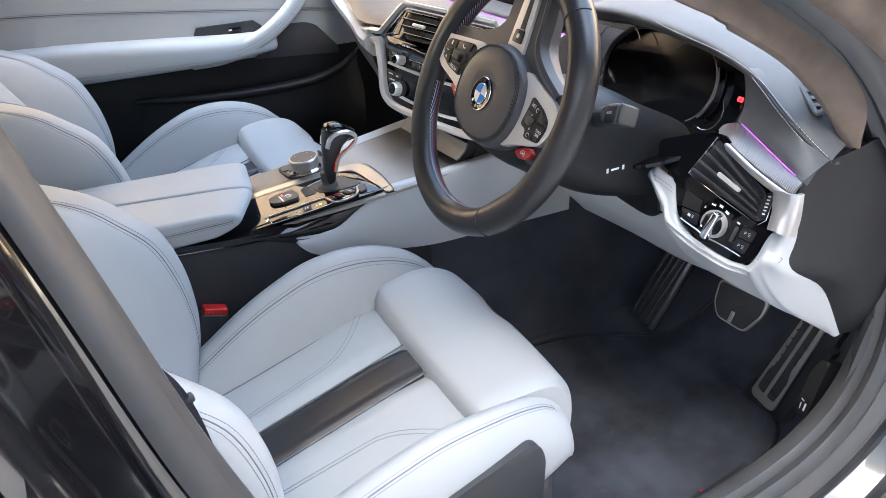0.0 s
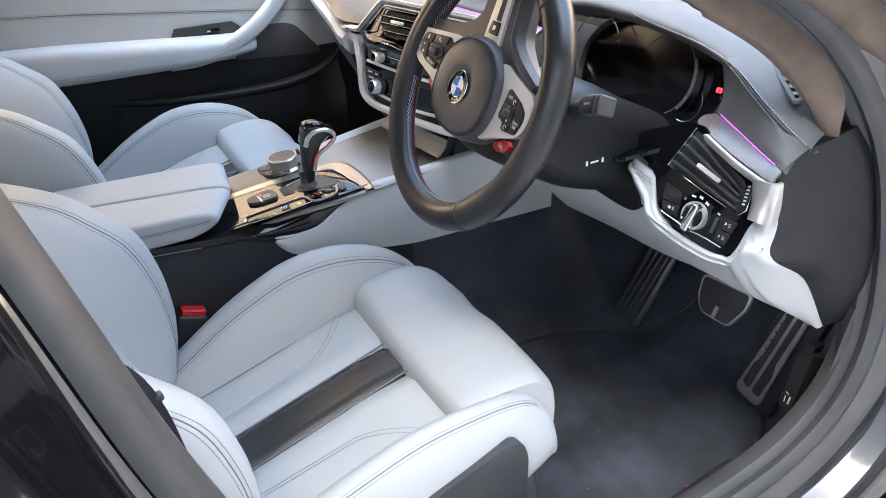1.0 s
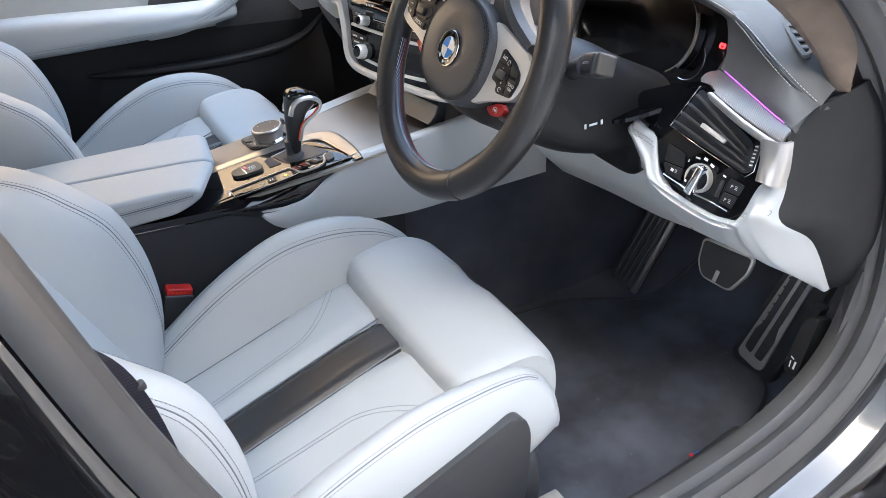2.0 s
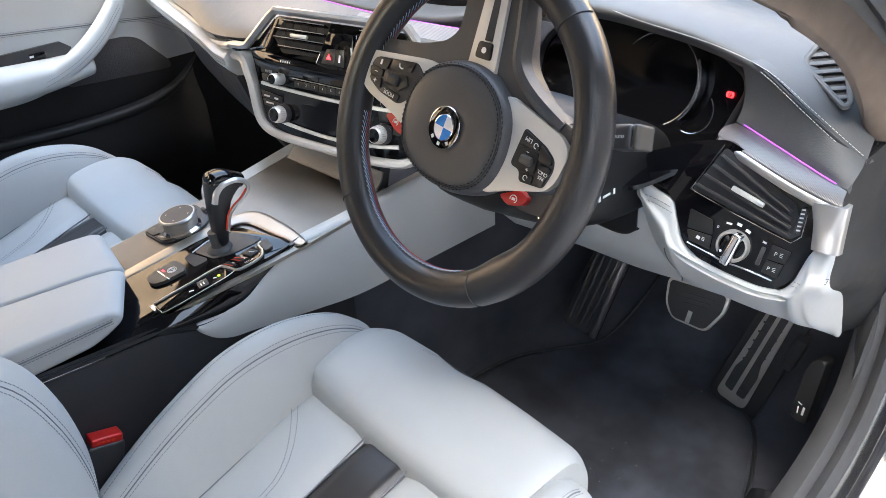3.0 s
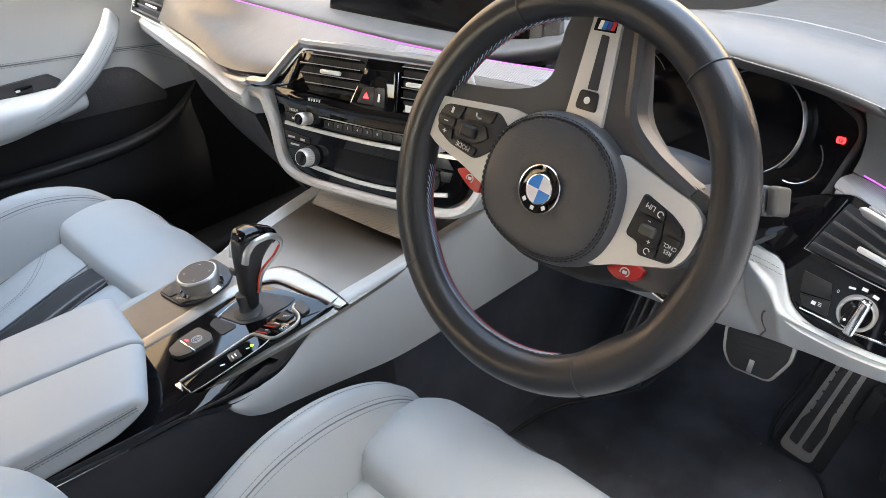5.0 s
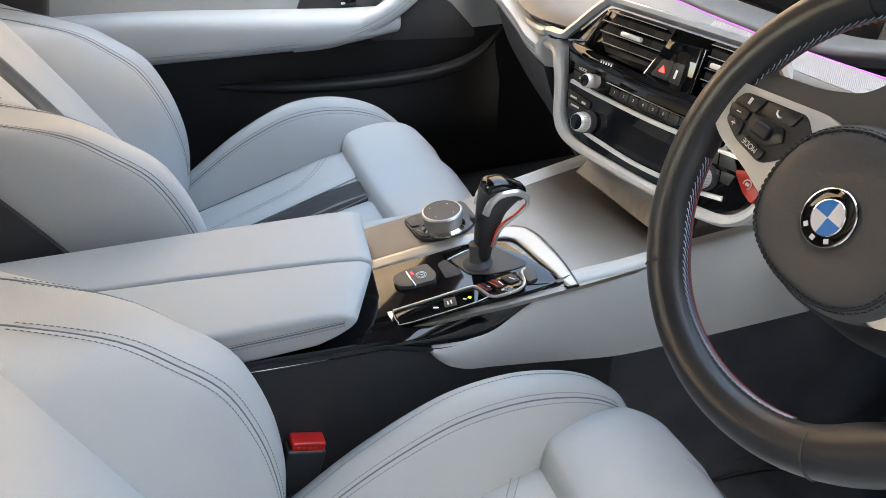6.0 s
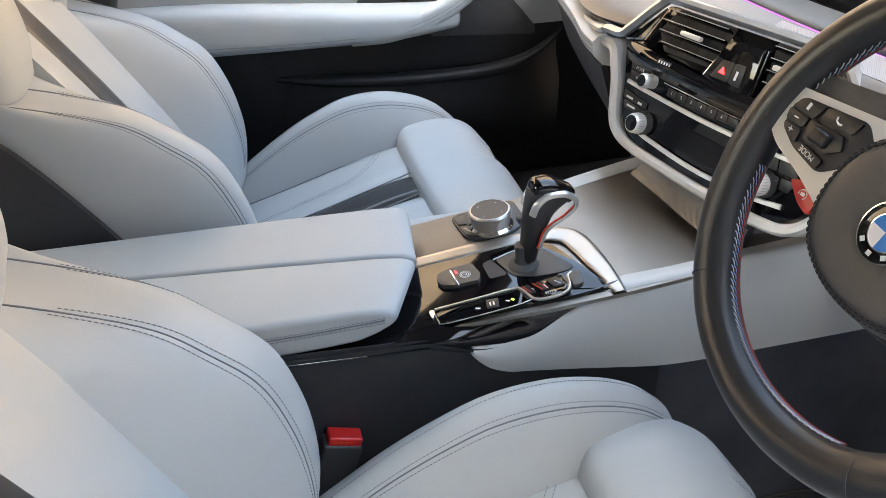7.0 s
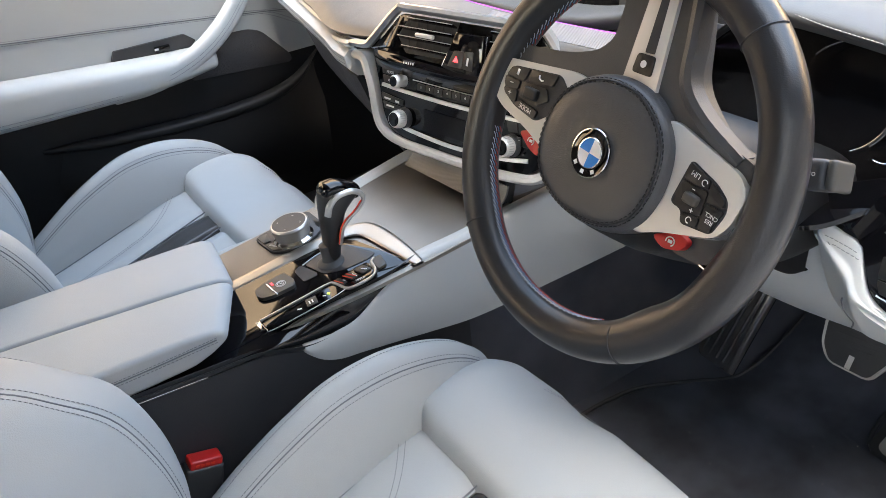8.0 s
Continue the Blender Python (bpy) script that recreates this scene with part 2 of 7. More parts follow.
def stitch(pts, normal, step=0.0046, length=0.0036, r=0.00042, lift=0.0004):
    """A row of thread stitches along a fine polyline."""
    P = [vec(p) for p in pts]
    N = normal if isinstance(normal, list) else [vec(normal)] * len(P)
    verts, faces = [], []
    carry = 0.0
    for a, b, na in zip(P, P[1:], N):
        d = b - a
        ln = d.length
        if ln < 1e-7:
            continue
        t = d / ln
        s = t.cross(na).normalized() * r
        h = na.normalized()
        x = carry
        while x < ln:
            c0, c1 = a + t * x + h * lift, a + t * (x + length) + h * lift
            i = len(verts)
            verts += [c0 - s, c0 + s, c1 + s, c1 - s, (c0 + c1) / 2 + h * r * 1.6 - s * 0.6, (c0 + c1) / 2 + h * r * 1.6 + s * 0.6]
            faces += [(i, i + 4, i + 5, i + 1), (i + 4, i + 3, i + 2, i + 5), (i, i + 3, i + 4), (i + 1, i + 5, i + 2)]
            x += step
        carry = x - ln
    me = bpy.data.meshes.new("stitches")
    me.from_pydata([tuple(v) for v in verts], [], faces)
    bm = bmesh.new()
    bm.from_mesh(me)
    bpy.data.meshes.remove(me)
    return bm


ORIGIN = {}


def thing(name, at, label="", category="", group="", kind="", move=(0, 0, 0)):
    """The empty at a thing's base; the thing and all its parts stand moved by move."""
    ob = new(name)
    ob.location = Vector(at) + Vector(move)
    ob.empty_display_size = 0.05
    ORIGIN[ob] = Vector(at)
    return tagged(ob, label, category, group, kind)


def part(name, bm, mat, parent=None, label="", smooth=40):
    """One mesh object from a bmesh in world places, under a thing or a part."""
    me = bpy.data.meshes.new(name)
    if smooth:
        lim = radians(smooth)
        for f in bm.faces:
            f.smooth = True
        for e in bm.edges:
            if len(e.link_faces) == 2 and e.calc_face_angle(0) > lim:
                e.smooth = False
    bm.to_mesh(me)
    bm.free()
    me.materials.append(mat)
    ob = new(name, me)
    if parent:
        ob.parent = parent
        if parent in ORIGIN:
            ob.matrix_parent_inverse = Matrix.Translation(-ORIGIN[parent])
    return tagged(ob, label)


def basis(o, x, y):
    """The pose with its origin at o, x and y axes along the given ways."""
    x = vec(x).normalized()
    z = x.cross(vec(y)).normalized()
    y = z.cross(x)
    m = Matrix((x, y, z)).transposed().to_4x4()
    m.translation = o
    return m

# ---- setting: ground and car shell ----
ASPHALT = material("pale_drive", (0.38, 0.375, 0.365), 0.9, vary=0.25, vary_scale=3, bump=0.8, bump_scale=160)
bm = bmesh.new()
bmesh.ops.create_grid(bm, x_segments=8, y_segments=8, size=600)
tagged(part("ground", bm, ASPHALT), "pale grey gravel-toned drive the black car stands on", "ground", kind="structure")

# unseen walls round the drive, placed to shape the light on the car
STONE_WALL = material("grey_render", (0.22, 0.22, 0.23), 0.9, vary=0.7, vary_scale=0.9, bump=0.5, bump_scale=60)
RENDER_TAN = material("tan_render", (0.40, 0.31, 0.23), 0.9, vary=0.12, vary_scale=1.5, bump=0.3, bump_scale=80)
PALE_WALL = material("pale_render", (0.58, 0.60, 0.64), 0.9, vary=0.1, vary_scale=1.5, bump=0.3, bump_scale=80)
FENCE = material("warm_brick", (0.235, 0.18, 0.135), 0.85, vary=0.3, vary_scale=3, bump=0.5, bump_scale=40)
# added to hold back door-side sky; its blotches give the paint patchy reflections
tagged(part("sky_block_wall", rbox((0.3, 34, 7.0), pose(6.2, 0, 3.5), 0.02), STONE_WALL), "unseen tall grey wall added to cut sky light on the door side", "wall", kind="structure")
# added sunlit surface that throws warm light in through the windscreen
tagged(part("bounce_wall", rbox((26, 0.3, 5.0), pose(0, 8.5, 2.5), 0.02), RENDER_TAN), "unseen tan wall added to bounce warm light through the windscreen", "wall", kind="structure")
# added out of view: its shadow keeps direct sun off the whole car
tagged(part("shade_wall", rbox((18, 0.3, 11.6), pose(8.7, -4.4, 5.8), 0.02), PALE_WALL), "unseen tall pale wall added to shade the car from the sun", "wall", kind="structure")
# unseen; stands here for the warm reflections in the glossy console
tagged(part("wall_left", rbox((0.3, 26, 4.6), pose(-5.0, 0, 2.3), 0.01), FENCE), "warm tan brick house wall", "wall", kind="structure")


def mirror(bm):
    """Flip a bmesh over the car's middle plane."""
    for v in bm.verts:
        v.co.x = -v.co.x
    bmesh.ops.reverse_faces(bm, faces=bm.faces)
    return bm


FLOOR_Z = 0.268
floor_rows = [[(x, -1.0, FLOOR_Z), (x, 0.2, FLOOR_Z), (x, 0.50, FLOOR_Z), (x, 0.60, FLOOR_Z + 0.040), (x, 0.72, FLOOR_Z + 0.17), (x, 0.81, 0.75)] for x in (-0.70, -0.35, 0.0, 0.35, 0.70)]
tagged(part("floor", surf(floor_rows, 12, 40, -0.02), CARPET), "black carpeted car floor rising to the toe board", "floor", kind="structure")
tun = [[(-0.145, y, FLOOR_Z - 0.03), (-0.142, y, 0.45), (-0.135, y, top), (-0.03, y, top + 0.004), (0.068, y, top), (0.076, y, 0.45), (0.082, y, FLOOR_Z - 0.03)] for y, top in ((-1.0, 0.6), (-0.3, 0.6), (0.1, 0.58), (0.45, 0.56), (0.8, 0.6))]
tagged(part("tunnel", surf(tun, 16, 30, 0.008), CARPET), "black carpeted centre tunnel between the footwells", "tunnel", kind="structure")
tagged(part("bulkhead", rbox((1.5, 0.02, 0.9), pose(0, 0.83, 0.72), 0), SOFT_BLACK), "black bulkhead behind the dashboard", "bulkhead", kind="structure")
tagged(part("rear_bulkhead", rbox((1.44, 0.02, 0.75), pose(0, -1.75, 0.62), 0), SOFT_BLACK), "dark rear end of the cabin", "wall", kind="structure")
tagged(part("rear_floor", rbox((1.5, 0.9, 0.02), pose(0, -1.42, 0.262), 0), CARPET), "black carpet of the rear footwell", "floor", kind="structure")

# roof and headliner
HEADLINER = material("headliner", (0.20, 0.185, 0.17), 0.95, vary=0.1, bump=0.3, bump_scale=900, sheen=0.2)
roof_rows = [[(-0.60, y, z - 0.05), (-0.4, y, z - 0.008), (0, y, z), (0.4, y, z - 0.008), (0.60, y, z - 0.05)] for y, z in ((0.02, 1.33), (-0.4, 1.40), (-0.9, 1.40), (-1.5, 1.33))]
tagged(part("ceiling", surf(roof_rows, 14, 20, 0.01), HEADLINER), "dark cloth headliner under the roof", "ceiling", kind="structure")
roof_rows = [[(-0.69, y, z - 0.080), (-0.4, y, z), (0, y, z + 0.01), (0.4, y, z), (0.69, y, z - 0.080)] for y, z in ((0.04, 1.37), (-0.4, 1.44), (-0.9, 1.44), (-1.6, 1.36))]
tagged(part("roof", surf(roof_rows, 14, 20, 0.01), PAINT), "glossy black car roof", "roof", kind="structure")


def pillars(side):
    def s(b):
        return b if side > 0 else mirror(b)
    a = [(0.690, 0.55, 0.80), (0.688, 0.47, 0.870), (0.686, 0.395, 0.945), (0.683, 0.30, 1.012), (0.676, 0.15, 1.098), (0.662, 0.035, 1.165), (0.622, -0.13, 1.272)]
    tagged(part("a_pillar", s(sweep(a, rounded(0.058, 0.060, 0.020), (0, 0, 1), 30)), ALCANTARA), "taupe suede-covered windscreen pillar", "pillar", kind="structure")
    inner = [(0.665, 0.305, 0.882), (0.664, 0.265, 0.930), (0.663, 0.190, 0.992), (0.658, 0.100, 1.043), (0.650, 0.0, 1.092), (0.612, -0.15, 1.195)]
    outer = [(0.688, 0.309, 0.882), (0.685, 0.300, 0.940), (0.677, 0.230, 1.010), (0.669, 0.120, 1.083), (0.650, 0.010, 1.155), (0.603, -0.150, 1.255)]
    rows = [[(x + 0.006, y + 0.040, z + 0.016) for x, y, z in inner], [(x + 0.001, y + 0.008, z + 0.003) for x, y, z in inner], inner, [vec(p).lerp(vec(q), 0.4) + Vector((-0.003, -0.005, 0)) for p, q in zip(inner, outer)], [vec(q) + Vector((-0.004, -0.002, 0)) for q in outer]]
    tagged(part("pillar_trim", s(surf(rows, 20, 40, 0.004)), ALCANTARA), "taupe suede-covered inner face of the windscreen pillar", "pillar", kind="structure")
    r = [(0.60, -0.10, 1.325), (0.585, -0.5, 1.36), (0.585, -1.0, 1.35), (0.62, -1.5, 1.27)]
    tagged(part("roof_rail", s(sweep(r, rounded(0.10, 0.07, 0.03), (0, 0, 1), 20)), HEADLINER), "dark roof rail over the door opening", "roof rail", kind="structure")


pillars(1)
pillars(-1)

# driver's door opening: inner trim, seal, painted jamb
SEAL = [(0.600, -0.16, 1.262), (0.655, 0.0, 1.165), (0.672, 0.10, 1.096), (0.678, 0.25, 0.998), (0.685, 0.348, 0.886), (0.688, 0.40, 0.77), (0.692, 0.425, 0.62), (0.695, 0.405, 0.52), (0.697, 0.345, 0.455), (0.697, 0.25, 0.415), (0.695, 0.10, 0.392), (0.693, -0.15, 0.39), (0.705, -0.30, 0.45), (0.728, -0.385, 0.62), (0.745, -0.447, 0.80), (0.750, -0.490, 0.968), (0.735, -0.528, 1.12), (0.68, -0.545, 1.27)]
MID = Vector((0.70, -0.05, 0.80))


def outward(p, side, out):
    """A place beside the opening's edge: side metres to the car's right, out metres away from the opening's middle."""
    p = Vector(p)
    d = (p - MID)
    d.x = 0
    return p + d.normalized() * out + Vector((side, 0, 0))


def band(offsets, n=150, a0=0, a1=18):
    """A strip round the opening through the given (side, out) offsets."""
    return loft([[q for q in col] for col in zip(*[cr([outward(p, a, b) for p in SEAL[a0:a1]], n) for a, b in offsets])], closed=False, caps=False)


def solid(bm, t):
    """Give a sheet thickness t."""
    bmesh.ops.recalc_face_normals(bm, faces=bm.faces)
    bmesh.ops.solidify(bm, geom=list(bm.faces), thickness=t)
    return bm


SEAL_RUBBER = material("seal_rubber", (0.045, 0.046, 0.049), 0.5, vary=0.2, vary_scale=15, bump=0.06, bump_scale=300)
tagged(part("door_seal", solid(band([(-0.030, -0.004), (-0.018, -0.012), (-0.006, -0.013), (0.000, -0.008), (0.003, -0.003), (0.007, -0.007), (0.014, -0.009), (0.021, -0.003), (0.024, 0.006), (0.022, 0.016)]), 0.004), SEAL_RUBBER), "black rubber door seal round the opening", "door seal", kind="structure")
tagged(part("jamb", solid(band([(0.018, 0.012), (0.023, 0.024), (0.029, 0.050), (0.034, 0.060), (0.044, 0.065), (0.066, 0.069), (0.076, 0.076), (0.082, 0.088), (0.086, 0.120)], 120, 0, 12), 0.004), PAINT), "glossy black painted door jamb and sill", "door jamb", kind="structure")
tagged(part("pillar_jamb", solid(band([(0.018, 0.012), (0.022, 0.022), (0.040, 0.032), (0.070, 0.044), (0.095, 0.060), (0.110, 0.075)], 80, 11, 18), 0.004), PAINT), "glossy black painted centre pillar", "door jamb", kind="structure")
tagged(part("inner_trim", solid(band([(-0.078, 0.105), (-0.064, 0.070), (-0.050, 0.032), (-0.034, 0.010), (-0.024, 0.004)], 110, 9), 0.004), SOFT_BLACK), "black plastic trim along the sill and pillars", "trim", kind="structure")
# rear door and centre pillar outside
rear = thing("rear_door", (0.86, -1.0, 0.3), "closed glossy black rear door", "car door")
rows = [[(0.905, y, 0.32), (0.925, y, 0.50), (0.915, y, 0.70), (0.875, y, 0.88), (0.862, y, 0.905)] for y in (-1.55, -1.0, -0.62, -0.545 + 0.0)]
part("skin", surf(rows, 20, 20, 0.02), PAINT, rear, "glossy black door skin")
rows = [[(0.856, y, 0.905), (0.80, y - 0.03, 1.08), (0.70, y - 0.07, 1.27)] for y in (-1.5, -1.1, -0.64)]
GLASS = material("window_glass", (0.010, 0.011, 0.012), 0.03, vary=0.02, coat=0.5)
part("window", surf(rows, 12, 12, 0.004), GLASS, rear, "dark side window")
part("pillar_trim", surf([[(0.862, -0.535, 0.905), (0.803, -0.567, 1.08), (0.705, -0.61, 1.28)], [(0.860, -0.64, 0.905), (0.80, -0.67, 1.08), (0.70, -0.71, 1.28)]], 6, 12, 0.008), GLOSS, rear, "glossy black pillar trim")
part("chrome_strip", tube([(0.868, -0.54, 0.903), (0.868, -1.0, 0.905), (0.868, -1.5, 0.900)], 0.005, 8, n=20), GLOSS, rear)
tagged(part("rocker", surf([[(0.70, y, 0.33), (0.78, y, 0.335), (0.84, y, 0.31), (0.875, y, 0.25), (0.86, y, 0.16)] for y in (-1.6, -0.8, 0.0, 0.62)], 12, 16, 0.01), PAINT), "glossy black car sill", "sill", kind="structure")
# front wing behind the hinges
tagged(part("front_wing", surf([[(0.845, 0.62, 0.30), (0.855, 0.62, 0.6), (0.835, 0.60, 0.85), (0.775, 0.57, 0.90)], [(0.90, 0.66, 0.28), (0.935, 0.66, 0.6), (0.90, 0.66, 0.86), (0.80, 0.64, 0.93)], [(0.92, 1.3, 0.28), (0.94, 1.3, 0.6), (0.90, 1.3, 0.86), (0.7, 1.3, 0.95)]], 14, 20, 0.01), PAINT), "glossy black front wing", "car wing", kind="structure")
tagged(part("hinge_post", surf([[(0.70, 0.47, 0.22), (0.715, 0.48, 0.6), (0.715, 0.47, 0.93)], [(0.85, 0.60, 0.22), (0.86, 0.61, 0.6), (0.83, 0.59, 0.93)]], 8, 14, 0.01), PAINT), "glossy black hinge post", "door jamb", kind="structure")
# dark rear glass on the far side
far_rear = thing("rear_door", (-0.80, -1.1, 0.3), "closed black rear door with privacy glass", "car door")
part("skin", mirror(surf([[(0.80, y, 0.30), (0.80, y, 0.6), (0.77, y, 0.95)] for y in (-1.6, -1.1, -0.66)], 10, 12, 0.02)), SOFT_BLACK, far_rear)
part("window", mirror(surf([[(0.765, y, 0.945), (0.72, y - 0.02, 1.10), (0.63, y - 0.05, 1.33)] for y in (-1.6, -1.1, -0.62)], 10, 12, 0.004)), GLASS, far_rear, "dark privacy glass")
# left wall of the body and the far side, beyond the passenger door
tagged(part("left_sill", rbox((0.16, 2.6, 0.14), pose(-0.79, -0.4, 0.30), 0.02, 3), SOFT_BLACK), "black inner sill of the far side", "sill", kind="structure")

# ---- front seats ----
XC = 0.39
SEAT_MOVE = Vector((-0.017, 0.003, -0.036))


def bolster(crest, base, prof, xc, side, nu=36, nv=30, taper=0.0):
    """A seat bolster: (y, z) of its crest and of its base, and a profile of (offset from the seat's middle, share of the way from base to crest)."""
    c, b = cr([(0, *p) for p in crest], nu), cr([(0, *p) for p in base], nu)
    pr = cr([(*p, 0) for p in prof], nv)
    secs = [[Vector((xc + side * q.x * (1 - taper * min(1.0, max(0.0, (cc.y + 0.25) / 0.25)) ** 1.5), *(bb + (cc - bb) * q.y).yz)) for q in pr] for cc, bb in zip(c, b)]
    # close the ends softly
    def end(sec, k, way):
        m = sum(sec, Vector()) / len(sec)
        return [[m + (p - m) * math.cos(a) + way * 0.03 * math.sin(a) for p in sec] for a in [math.pi / 2 * (i + 1) / (k + 1) for i in range(k)]]
    w0, w1 = (secs[0][nv // 2] - secs[2][nv // 2]).normalized(), (secs[-1][nv // 2] - secs[-3][nv // 2]).normalized()
    secs = list(reversed(end(secs[0], 4, w0))) + secs + end(secs[-1], 4, w1)
    return loft(secs), secs


def path_on(secs, j, i0, i1, lift=0.0):
    """Points along a bolster's sections at the profile place j, and the normals there."""
    pts, nor = [], []
    for i in range(i0, i1):
        p = secs[i][j]
        n = (secs[i + 1][j] - secs[i - 1][j]).cross(secs[i][j + 1] - secs[i][j - 1]).normalized()
        m = sum(secs[i], Vector()) / len(secs[i])
        if n.dot(p - m) < 0:
            n = -n
        pts.append(p + n * lift)
        nor.append(n)
    return pts, nor


def cushion_z(y):
    return 0.586 + (y + 0.11) * 0.30


CUP, STRIPE = 0.2, -0.012


def make_seat():
    seat = thing("front_seat", (XC, -0.25, FLOOR_Z), "pale grey-white leather sports seat with a black centre stripe", "car seat", "front seats", move=SEAT_MOVE)
    # cushion: two pale panels beside a black stripe
    def panel(x0, x1, y0, y1, drop=0.0):
        rows = []
        for k in range(7):
            y = y0 + (y1 - y0) * k / 6
            e = 0.006 * (1 if k in (0, 6) else 0)
            rows.append([(XC + x0 + (x1 - x0) * i / 6, y, cushion_z(y) + CUP * (x0 + (x1 - x0) * i / 6) ** 2 - e - drop - (0.007 if i in (0, 6) else 0)) for i in range(7)])
        return surf(rows, 30, 22, 0.03)
    for x0, x1 in ((-0.172, STRIPE - 0.0385), (STRIPE + 0.0385, 0.172)):
        part("cushion_panel", panel(x0, x1, -0.46, -0.112), LEATHER, seat)
    part("stripe", panel(STRIPE - 0.037, STRIPE + 0.037, -0.46, -0.112, 0.001), STRIPE_LEATHER, seat, "black leather centre stripe")
    # front roll: a flat pad that droops at the front, with a shallow scallop in its lip
    ROLL = [(-0.121, 0.545), (-0.115, 0.569), (-0.098, 0.5825), (-0.052, 0.591), (-0.002, 0.588), (0.027, 0.573), (0.042, 0.543), (0.038, 0.490), (0.020, 0.450), (-0.03, 0.440)]
    def roll_at(x):
        edge = max(0.0, (abs(x) - 0.145) / 0.033)
        pts = []
        for k, (y, z) in enumerate(ROLL):
            y, z = (y + 0.010 if k > 2 else y), z + 0.024 - 0.035 * (x + 0.17) * min(1.0, k / 3)
            f = min(1.0, max(0.0, (y + 0.10) / 0.12))
            scallop = 0.006 * math.sin(math.pi * min(1.0, max(0.0, (x + 0.090) / 0.085))) if 3 < k < 8 else 0.0
            pts.append(Vector((XC + x - (0.006 * edge ** 2 * (1 if x > 0 else -1) if k in (0, 9) else 0), y - 0.6 * x * x * f - scallop - edge ** 2 * (0.012 if k > 4 else -0.008 if k < 2 else 0), z + 0.45 * x * x - edge ** 2 * 0.011 * (1 if 0 < k < 8 else 0))))
        return cr(pts, 60)
    secs = [roll_at(-0.178 + 0.348 * i / 56) for i in range(57)]
    for a, b in ((secs[0], 0), (secs[-1], -1)):
        m = sum(a, Vector()) / len(a)
        cap = [p.lerp(m, 0.25) for p in a]
        secs.insert(0, cap) if b == 0 else secs.append(cap)
    roll = part("thigh_roll", loft(secs), LEATHER, seat)
    for d in (0, 1):
        pts = [roll_at(x)[29 - d + round(9 * math.sin(math.pi * (x + 0.092) / 0.090 * 0.5) ** 1.0)] + Vector((0, 0.0006, 0.0012)) for x in [-0.092 + 0.092 * k / 30 for k in range(31)]]
        part("stitching", stitch(cr(pts[::3], 60), (0, 0.6, 0.8)), THREAD, roll, "grey double stitching")
    part("seam", tube([(XC + x, -0.1135, cushion_z(-0.112) + CUP * x * x - 0.0075) for x in [-0.150 + 0.3 * i / 20 for i in range(21)]], 0.0016, 6), SEAM, seat, "dark crease")
    for side in (-1, 1):
        part("seam", tube([(XC + STRIPE + side * 0.0382, y, cushion_z(y) - 0.0045) for y in [-0.45 + 0.335 * i / 20 for i in range(21)]], 0.0012, 6), SEAM, seat)
        part("seam", tube([(XC + side * (0.1600 - 0.004 * math.sin(i / 20 * math.pi)), y, cushion_z(y) + CUP * 0.0256 - 0.0006) for i, y in enumerate([-0.44 + 0.300 * i / 20 for i in range(21)])], 0.0012, 6), SEAM, seat)
    # cushion bolsters
    crest = [(-0.47, 0.50), (-0.39, 0.562), (-0.31, 0.618), (-0.243, 0.653), (-0.193, 0.670), (-0.133, 0.673), (-0.078, 0.661), (-0.033, 0.639), (0.002, 0.608)]
    base = [(-0.47, 0.42), (-0.39, 0.44), (-0.295, 0.46), (-0.20, 0.475), (-0.11, 0.48), (-0.04, 0.495), (0.0, 0.51)]
    prof = [(0.150, 0.10), (0.158, 0.52), (0.174, 0.78), (0.195, 0.95), (0.214, 0.99), (0.232, 0.88), (0.243, 0.60), (0.246, 0.25), (0.236, 0.0), (0.19, -0.05)]
    for side in (-1, 1):
        top = crest if side < 0 else [(-0.47, 0.50), (-0.39, 0.554), (-0.295, 0.604), (-0.20, 0.632), (-0.11, 0.630), (-0.045, 0.615), (-0.012, 0.592)]
        b, secs = bolster(top, base, prof, XC, side, taper=0.15 if side > 0 else 0.0)
        bo = part("cushion_bolster", b, LEATHER, seat)
        js = (8, 9, 12) if side < 0 else (14, 15, 8)
        for j in js:
            p, n = path_on(secs, j, 6, len(secs) - 5)
            part("stitching", stitch(p, n), THREAD, bo, "grey double stitching")
        p, n = path_on(secs, js[0], 6, len(secs) - 5, -0.0002)
        p2, n = path_on(secs, js[1], 6, len(secs) - 5, -0.0002)
        part("seam", tube([(a + b) / 2 for a, b in zip(p, p2)], 0.0009, 6), SEAM, bo)
    # backrest
    def back(z):
        return -0.455 - (z - 0.55) * 0.47
    crest = [(-0.393, 0.545), (-0.380, 0.60), (-0.377, 0.65), (-0.384, 0.71), (-0.404, 0.770), (-0.440, 0.810), (-0.48, 0.843), (-0.55, 0.872), (-0.63, 0.898)]
    base = [(back(0.53), 0.53), (back(0.57), 0.57), (back(0.63), 0.63), (back(0.70), 0.70), (back(0.77), 0.77), (back(0.83), 0.83), (back(0.90), 0.90), (back(0.97) - 0.01, 0.97)]
    prof = [(0.098, -0.30), (0.108, 0.02), (0.130, 0.40), (0.165, 0.80), (0.200, 0.98), (0.228, 0.99), (0.250, 0.78), (0.258, 0.25), (0.250, -0.35), (0.19, -0.6)]
    for side in (-1, 1):
        b, secs = bolster(crest, base, prof, XC, side, 40, 34)
        bo = part("backrest_bolster", b, LEATHER, seat)
        for j in (12, 13, 20, 21):
            p, n = path_on(secs, j, 6, len(secs) - 5)
            part("stitching", stitch(p, n), THREAD, bo, "grey double stitching")
        for j in (12, 20):
            p, n = path_on(secs, j, 6, len(secs) - 5, -0.0002)
